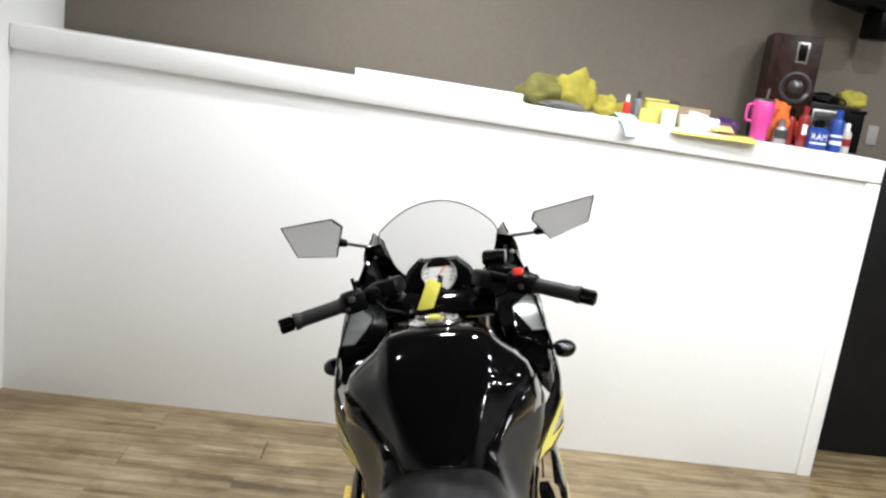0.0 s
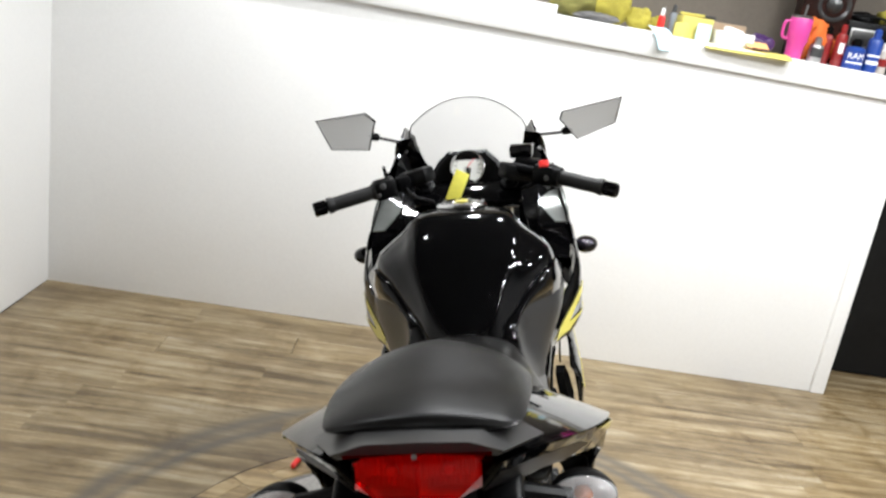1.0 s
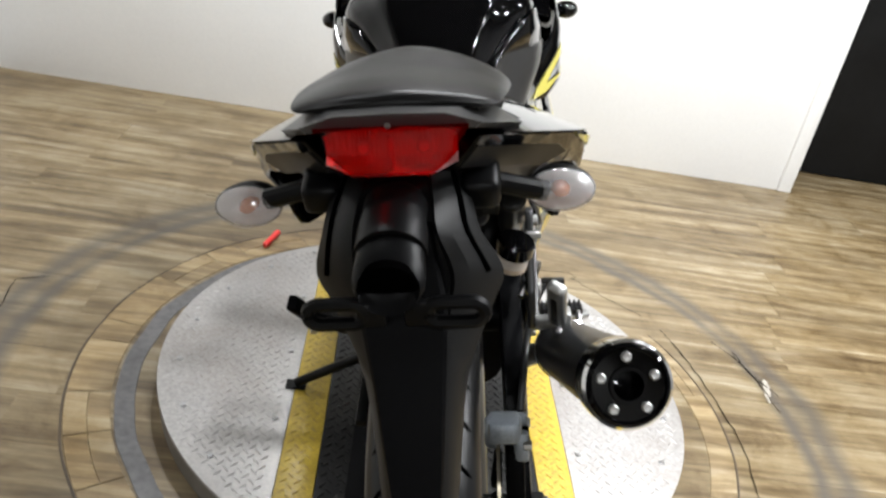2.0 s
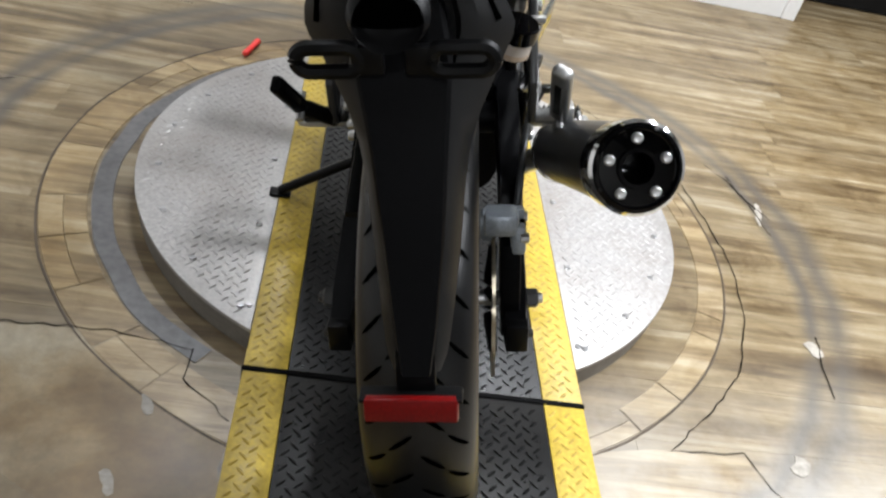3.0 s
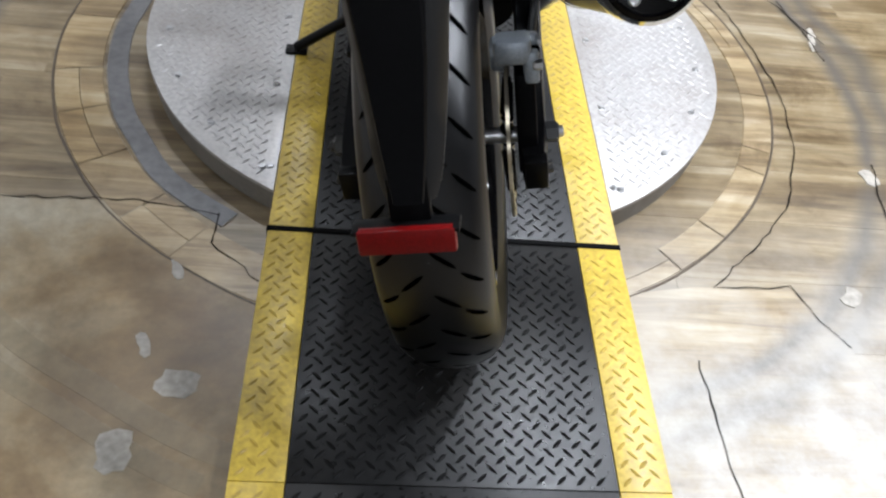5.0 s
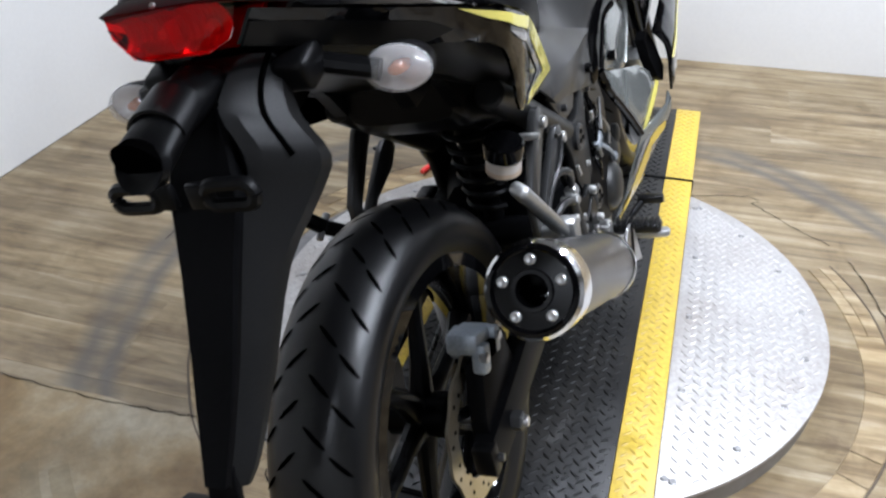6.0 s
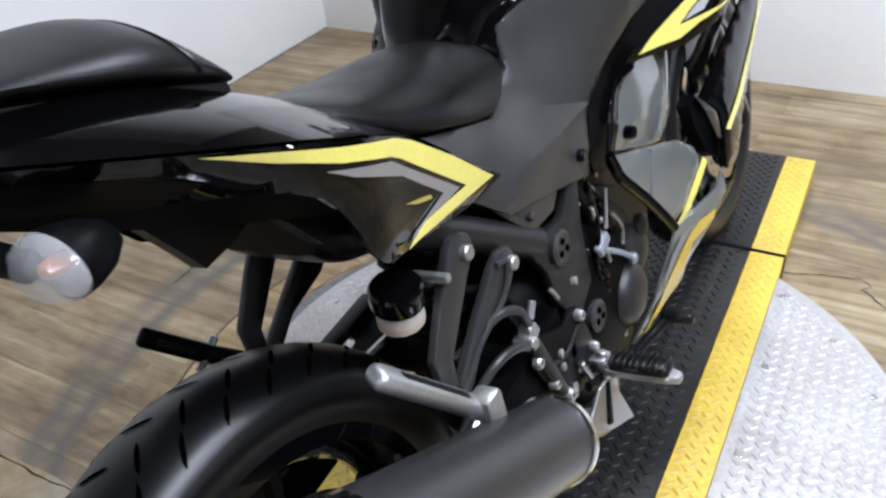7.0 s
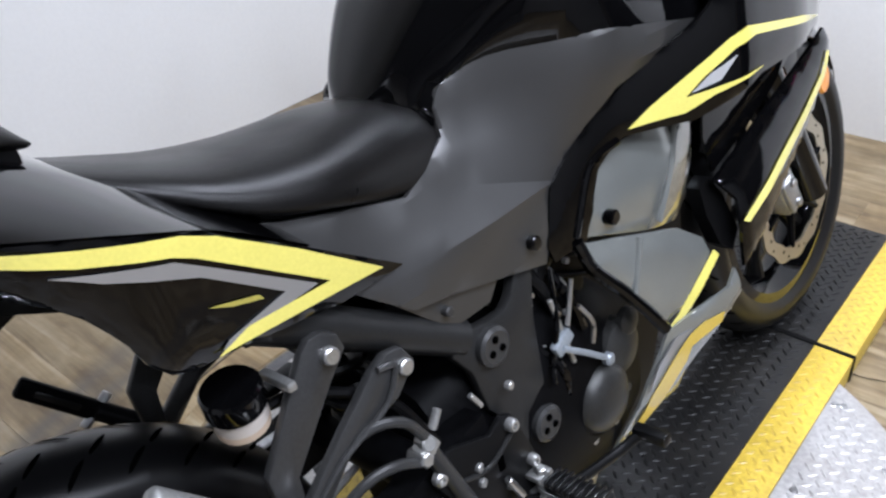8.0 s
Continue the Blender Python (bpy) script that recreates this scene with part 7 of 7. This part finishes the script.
        w = w if w.z > 0 else -w
        c = end + 0.0335 * (math.cos(a) * Vector((1, 0.09, 0)).normalized() + math.sin(a) * w)
        part("end_bolt", lathe([(0.0062, -0.004), (0.0062, 0.0015), (0.0045, 0.003), (0.002, 0.002), (0, 0.002)], frame_to(c, c + ax), 12, cap=False), ALLOY, capm)
    part("muffler_stay", box(0.192, 0.205, 0.478, 0.03, 0.03, 0.05, 0.006), ALLOY, muf)
    shield = part("heat_shield", prism([(0.306, 0.372), (0.352, 0.398), (0.372, 0.396), (0.392, 0.372), (0.420, 0.300), (0.360, 0.330)], 0.005, "yz", 0.235, 0.0015), STEEL, muf, "pale steel clamp plate")
    part("clamp_band", prism([(0.352, 0.345), (0.368, 0.396), (0.374, 0.394), (0.362, 0.340)], 0.003, "yz", 0.2395, 0.0005), DARK_METAL, shield)
    part("exhaust_pipe", tube([head - ax * 0.0, head - ax * 0.06, (0.170, 0.42, 0.27), (0.12, 0.55, 0.17), (0.06, 0.70, 0.155), (0.03, 0.82, 0.22)], 0.021, 16), STEEL, bike, "exhaust pipe")
    # side stand: foot on the deck
    foot_w = Vector((-0.300, 0.500, DECK + 0.004))
    foot = BIKE.inverted() @ foot_w
    st = part("side_stand", tube([(-0.105, 0.50, 0.24), (-0.16, 0.53, 0.205), foot + Vector((0.004, -0.002, 0.008))], 0.0105, 12, 5), BLACK_MATT, bike, "black side stand, folded out")
    inv = BIKE.to_3x3().inverted().to_4x4()
    part("foot_pad", moved(box(0, 0, 0, 0.045, 0.03, 0.007, 0.003), Matrix.Translation(foot) @ inv), BLACK_MATT, st)
    part("stand_arm", rod((-0.16, 0.53, 0.205), (-0.185, 0.60, 0.175), 0.005), BLACK_MATT, st)
    part("stand_spring", tube([(-0.11, 0.53, 0.24), (-0.17, 0.545, 0.19)], 0.007, 8, 2), STEEL, st)


engine_and_exhaust()


# ---- things on the counter ledge ----

def cloth(name, label, material, x, y, w, d, h, seed, turn=0):
    """A crumpled heap of cloth."""
    bm = bmesh.new()
    bmesh.ops.create_icosphere(bm, subdivisions=4, radius=1)
    for v in bm.verts:
        c = v.co.copy()
        f = 1 + 0.24 * noise.noise(c * 1.4 + Vector((seed, 0, 0))) + 0.16 * abs(noise.noise(c * 2.6 + Vector((0, seed, 0)))) + 0.03 * noise.noise(c * 8)
        v.co = Vector((c.x * w / 2 * f, c.y * d / 2 * f, max(0.0, (c.z * 0.5 + 0.42) * h * f)))
    t = thing(name, label, "cloth", pose(x, y, ledge_z(x) + 0.001, 0, 0, turn))
    part("folds", bm, material, t, sharp=2.0)


TOWEL = grain(mat("mustard_towel", (0.36, 0.31, 0.045), 0.9), (0.36, 0.31, 0.045), 300, 0.2, bump=0.6, stains=12)
TOWEL_OLIVE = grain(mat("olive_towel", (0.15, 0.14, 0.035), 0.9), (0.15, 0.14, 0.035), 300, 0.2, bump=0.6, stains=12)
ORANGE_CLOTH = grain(mat("orange_cloth", (0.66, 0.14, 0.02), 0.8), (0.66, 0.14, 0.02), 300, 0.12, bump=0.4)
PURPLE = mat("purple_plastic", (0.05, 0.02, 0.09), 0.4)
PINK = grain(mat("pink_enamel", (0.62, 0.06, 0.30), 0.35), (0.62, 0.06, 0.30), 60, 0.04)
PAPER_YELLOW = mat("yellow_paper", (0.60, 0.52, 0.13), 0.7)
PAPER_BLUE = mat("pale_blue_paper", (0.48, 0.70, 0.78), 0.7)
PAPER_ORANGE = mat("orange_paper", (0.90, 0.48, 0.20), 0.7)
PAPER_WHITE = mat("white_paper", (0.82, 0.82, 0.80), 0.7)
KRAFT = mat("brown_card", (0.36, 0.26, 0.17), 0.8)
BLUE_CAN = mat("blue_can_enamel", (0.012, 0.05, 0.26), 0.3, coat=0.4)
RED_CAN = mat("red_can_enamel", (0.22, 0.012, 0.012), 0.3, coat=0.4)
WALNUT = grain(mat("dark_walnut", (0.02, 0.007, 0.005), 0.4, spec=0.2), (0.02, 0.007, 0.005), 40, 0.35, stains=20)

cloth("towel", "crumpled mustard yellow towel on the ledge", TOWEL, 0.405, 2.45, 0.165, 0.12, 0.165, 3, 20)
cloth("towel", "crumpled olive towel on the ledge", TOWEL_OLIVE, 0.290, 2.48, 0.22, 0.14, 0.125, 8, 10)
cloth("towel", "folded mustard towel beside the heap", TOWEL, 0.525, 2.45, 0.10, 0.10, 0.085, 5)
cloth("towel", "small mustard cloth beside the bottles", TOWEL, 0.595, 2.48, 0.08, 0.08, 0.06, 11)
cloth("polishing_cloth", "bright orange cloth heaped behind the tumbler", ORANGE_CLOTH, 1.255, 2.50, 0.20, 0.12, 0.16, 21, 30)
cloth("glove", "purple and black glove lying on the ledge", PURPLE, 1.01, 2.45, 0.13, 0.08, 0.065, 31)


def bottle(name, label, category, x, y, r, h, material, top=None, group="", neck=True):
    t = thing(name, label, category, pose(x, y, ledge_z(x) + 0.0005), group=group)
    part("body", lathe([(r * 0.9, 0), (r, 0.004), (r, h * 0.80), (r * 0.85, h * 0.88), (r * 0.5, h * 0.92), (r * 0.45, h)], None, 24), material, t)
    part("cap", lathe([(r * 0.52, h - 0.012), (r * 0.52, h + 0.016), (r * 0.3, h + 0.022), (0, h + 0.022)], None, 18), top or PAPER_WHITE, t)
    return t


def band(t, r, z0, z1, material, a0=-2.7, a1=-0.4):
    bm = bmesh.new()
    rows = []
    for k in range(15):
        a = a0 + (a1 - a0) * k / 14
        rows.append([bm.verts.new(((r + 0.0006) * math.cos(a), (r + 0.0006) * math.sin(a), z)) for z in (z0, z1)])
    for a, b in zip(rows, rows[1:]):
        bm.faces.new((a[0], b[0], b[1], a[1]))
    return part("label_band", bm, material, t)


def tumbler():
    t = thing("tumbler", "pink insulated tumbler with handle and straw", "tumbler", pose(1.150, 2.42, ledge_z(1.150) + 0.0005))
    part("body", lathe([(0.029, 0), (0.031, 0.004), (0.034, 0.055), (0.041, 0.070), (0.043, 0.150), (0.041, 0.154)], None, 36), PINK, t, "pink enamel body")
    part("lid", lathe([(0.041, 0.150), (0.042, 0.160), (0.038, 0.164), (0, 0.164)], None, 36, cap=False), STEEL, t, "steel rim and clear lid")
    part("handle", tube([(-0.041, 0, 0.138), (-0.060, 0, 0.132), (-0.064, 0, 0.10), (-0.059, 0, 0.076), (-0.039, 0, 0.072)], 0.006, 10), PINK, t)
    part("straw", rod((0.006, 0, 0.158), (0.009, 0, 0.205), 0.004, n=10), GREY_SEALER, t)


tumbler()
b = bottle("spray_can", "dark red spray can with white print", "can", 1.330, 2.43, 0.022, 0.14, RED_CAN, RED_CAN)
band(b, 0.022, 0.05, 0.09, PAPER_WHITE, -2.1, -1.2)
b = bottle("spray_can", "red spray can beside the tumbler", "can", 1.288, 2.46, 0.022, 0.125, RED_CAN, BLACK_MATT)
b = bottle("drink_can", "small silver drink can with dark label", "can", 1.232, 2.41, 0.027, 0.075, ALLOY, ALLOY)
band(b, 0.027, 0.02, 0.055, INK)
b = bottle("spray_can", "blue tub with a white printed word", "can", 1.385, 2.41, 0.039, 0.095, BLUE_CAN, BLACK_MATT)
band(b, 0.039, 0.022, 0.028, PAPER_WHITE)


def word(text, t, r, z, size, material):
    """Raised letters wrapped round a tub, by Blender's own font."""
    cu = bpy.data.curves.new("print", "FONT")
    cu.body, cu.size, cu.extrude, cu.align_x, cu.space_character = text, size, 0.0002, "CENTER", 1.0
    ob = new("print", cu)
    me = bpy.data.meshes.new_from_object(ob.evaluated_get(bpy.context.evaluated_depsgraph_get()))
    bpy.data.objects.remove(ob)
    for v in me.vertices:
        a = v.co.x / r - math.pi / 2 - 0.18
        v.co = Vector(((r + 0.001 + v.co.z) * math.cos(a), (r + 0.001 + v.co.z) * math.sin(a), z + v.co.y))
    me.materials.clear()
    me.materials.append(material)
    o = new("print", me)
    o.parent = t


word("RAM", b, 0.039, 0.040, 0.032, PAPER_WHITE)
b = bottle("spray_can", "tall blue spray can with pale print", "can", 1.462, 2.42, 0.028, 0.145, BLUE_CAN, BLUE_CAN)
band(b, 0.028, 0.03, 0.045, PAPER_WHITE)
band(b, 0.028, 0.06, 0.068, PAPER_WHITE)
b = bottle("spray_bottle", "clear spray bottle with red and amber label", "bottle", 1.515, 2.44, 0.022, 0.10, BOTTLE, PAPER_WHITE)
band(b, 0.022, 0.03, 0.06, RED_CAN)
b = bottle("marker_pot", "small white and red marker bottle", "bottle", 0.610, 2.43, 0.014, 0.075, RED_SWITCH, PAPER_WHITE)
b = bottle("glue_bottle", "slim grey bottle with black nozzle", "bottle", 0.655, 2.44, 0.016, 0.095, BLUE_ALLOY, INK)


def pen(x, y, z, turn, material):
    t = thing("marker_pen", "marker pen lying in the pen tray", "pen", pose(x, y, z, 0, 0, turn), group="pens in the tray")
    part("barrel", rod((-0.06, 0, 0.006), (0.05, 0, 0.006), 0.005, n=10), material, t)
    part("cap", rod((0.045, 0, 0.006), (0.075, 0, 0.006), 0.0058, n=10), INK, t)


def paper(name, label, x, y, z, w, d, tilt, turn, material, droop=0.0):
    t = thing(name, label, "paper", pose(x, y, z, tilt, 0, turn))
    bm = bmesh.new()
    rows = []
    for i in range(7):
        v = i / 6 - 0.5
        rows.append([bm.verts.new((u * w, v * d, -droop * (0.5 - v) ** 2 + 0.0006 * math.sin(9 * u))) for u in (-0.5, -0.25, 0, 0.25, 0.5)])
    for a, b in zip(rows, rows[1:]):
        for k in range(4):
            bm.faces.new((a[k], a[k + 1], b[k + 1], b[k]))
    ext = bmesh.ops.extrude_face_region(bm, geom=bm.faces[:])
    bmesh.ops.translate(bm, vec=(0, 0, -0.0008), verts=[v for v in ext["geom"] if isinstance(v, bmesh.types.BMVert)])
    part("sheet", bm, material, t)


def small_box(name, label, category, x, y, w, d, h, turn, material, extra=None):
    t = thing(name, label, category, pose(x, y, ledge_z(x) + 0.0005, 0, 0, turn))
    part("body", box(0, 0, h / 2, w, d, h, 0.004), material, t)
    if extra:
        part("insert", box(0, -0.002, h + 0.004, w * 0.5, d * 0.4, 0.02, 0.006, (0, 10, 0)), extra, t)
    return t


small_box("pen_tray", "yellow pen tray full of markers", "tray", 0.745, 2.46, 0.13, 0.09, 0.085, 8, PAPER_YELLOW)
pen(0.735, 2.44, ledge_z(0.735) + 0.087, 12, YELLOW_DECAL)
pen(0.750, 2.46, ledge_z(0.750) + 0.087, -8, ORANGE)
pen(0.740, 2.475, ledge_z(0.740) + 0.087, 20, YELLOW_DECAL)
small_box("note_pad", "pale blue sticky note pad standing up", "note pad", 0.775, 2.40, 0.06, 0.008, 0.065, 6, PAPER_BLUE)
small_box("note_pad", "yellow sticky note pad", "note pad", 0.690, 2.42, 0.055, 0.03, 0.055, -8, PAPER_YELLOW)
small_box("tissue_box", "white tissue box with a tissue pulled up", "box", 0.90, 2.43, 0.145, 0.10, 0.055, 4, PAPER_WHITE, PAPER_WHITE)
small_box("cardboard_box", "flat brown cardboard box behind the tissues", "box", 0.89, 2.56, 0.18, 0.08, 0.085, 2, KRAFT)
paper("note_sheet", "yellow sheet lying over the ledge edge", 0.94, 2.345, ledge_z(0.94) + 0.004, 0.34, 0.11, 0, -3, PAPER_YELLOW, 0.02)
paper("note_sheet", "orange note on the yellow sheet", 0.985, 2.375, ledge_z(0.985) + 0.024, 0.085, 0.07, 18, -6, PAPER_ORANGE)
paper("note_sheet", "pale blue sheet hanging over the ledge edge", 0.615, 2.34, ledge_z(0.615) + 0.006, 0.11, 0.10, 20, 35, PAPER_BLUE, 0.05)
paper("note_sheet", "white sheet with the blue one", 0.53, 2.37, ledge_z(0.53) + 0.003, 0.12, 0.09, 0, -14, PAPER_WHITE, 0.01)
small_box("power_pack", "black power pack behind the cans", "box", 1.255, 2.555, 0.13, 0.07, 0.11, 6, BLACK_MATT)
cloth("rag", "grey crumpled rag under the towels", GREY_SEALER, 0.35, 2.38, 0.18, 0.08, 0.035, 41)


def loudspeaker():
    t = thing("loudspeaker", "dark walnut bookshelf loudspeaker standing on the counter", "speaker", pose(1.315, 2.66, ledge_z(1.315) + 0.006, 0, 0, -14))
    part("stand", box(0, 0.0, 0.05, 0.20, 0.16, 0.10, 0.004), BLACK_MATT, t)
    part("cabinet", box(0.008, 0, 0.27, 0.195, 0.20, 0.33, 0.006), WALNUT, t, "dark walnut cabinet")
    part("baffle", box(0.022, -0.102, 0.27, 0.165, 0.006, 0.32, 0.003), WALNUT, t)
    woofer = part("woofer", lathe([(0.062, 0), (0.064, 0.005), (0.056, 0.006), (0.030, -0.012), (0.028, -0.004), (0.016, 0.006), (0, 0.009)], frame_to((0.03, -0.105, 0.225), (0.03, -0.2, 0.225)), 36, cap=False), GREY_MATT, t, "round woofer cone")
    part("dust_cap", lathe([(0.034, -0.004), (0.028, 0.006), (0.014, 0.012), (0, 0.014)], frame_to((0.03, -0.105, 0.225), (0.03, -0.2, 0.225)), 28, cap=False), GREY_MATT, woofer)
    tw = part("tweeter", box(0.03, -0.107, 0.365, 0.048, 0.006, 0.085, 0.003), ALLOY, t, "silver framed tweeter")
    part("horn", box(0.03, -0.109, 0.365, 0.034, 0.006, 0.068, 0.003), BLACK_MATT, tw)


loudspeaker()


def cap_and_radio():
    t = thing("radio", "black and silver radio behind the cans", "radio", pose(1.47, 2.56, ledge_z(1.47) + 0.0005, 0, 0, -8))
    part("body", box(0, 0, 0.095, 0.17, 0.10, 0.19, 0.010), BLACK_MATT, t)
    part("display", box(-0.01, -0.051, 0.125, 0.10, 0.004, 0.060, 0.002), GREY_MATT, t)
    part("frame", box(-0.01, -0.050, 0.125, 0.112, 0.003, 0.072, 0.002), ALLOY, t)
    part("dial_knob", rod((0.060, -0.050, 0.060), (0.060, -0.062, 0.060), 0.012, n=16), ALLOY, t)
    part("carry_handle", tube([(-0.07, 0, 0.186), (-0.06, 0, 0.212), (0.06, 0, 0.212), (0.07, 0, 0.186)], 0.005, 8), BLACK_MATT, t)
    crate = thing("storage_box", "black plastic storage box behind the radio", "box", pose(1.545, 2.66, ledge_z(1.545) + 0.0005, 0, 0, -4))
    part("body", box(0, 0, 0.085, 0.26, 0.085, 0.17, 0.010), BLACK_MATT, crate)
    part("lid", box(0, 0, 0.174, 0.268, 0.092, 0.016, 0.005), BLACK_MATT, crate)
    for name, label, material, dx, z, wx, dy, hz, seed in (("cap", "black fabric cap lying on the storage box", BLACK_MATT, -0.045, 0.182, 0.135, 0.09, 0.055, 4), ("towel", "crumpled olive yellow towel on the storage box", TOWEL, 0.075, 0.182, 0.130, 0.10, 0.085, 17)):
        heap = thing(name, label, "cap" if name == "cap" else "cloth", pose(1.545 + dx, 2.655, ledge_z(1.545) + z + 0.001, 0, 0, 20))
        bm = bmesh.new()
        bmesh.ops.create_icosphere(bm, subdivisions=4, radius=1)
        for v in bm.verts:
            c = v.co.copy()
            f = 1 + 0.22 * noise.noise(c * 1.6 + Vector((seed, 0, 0))) + 0.16 * abs(noise.noise(c * 3.0 + Vector((0, seed, 0))))
            v.co = Vector((c.x * wx / 2 * f, c.y * dy / 2 * f, max(0.0, (c.z * 0.5 + 0.42) * hz * f)))
        part("folds", bm, material, heap, sharp=2)


cap_and_radio()

# a red tool on the floor beside the turntable
_t = thing("tool_handle", "small red handled tool lying beside the turntable", "tool", pose(-0.467, 1.235, 0.0035, 0, 0, 75))
part("handle", lathe([(0.006, 0), (0.009, 0.006), (0.008, 0.05), (0.009, 0.095), (0.005, 0.10)], Matrix.Translation((-0.05, 0, 0.009)) @ pose(0, 0, 0, 0, 90, 0), 12), RED_SWITCH, _t)

wood_floor()
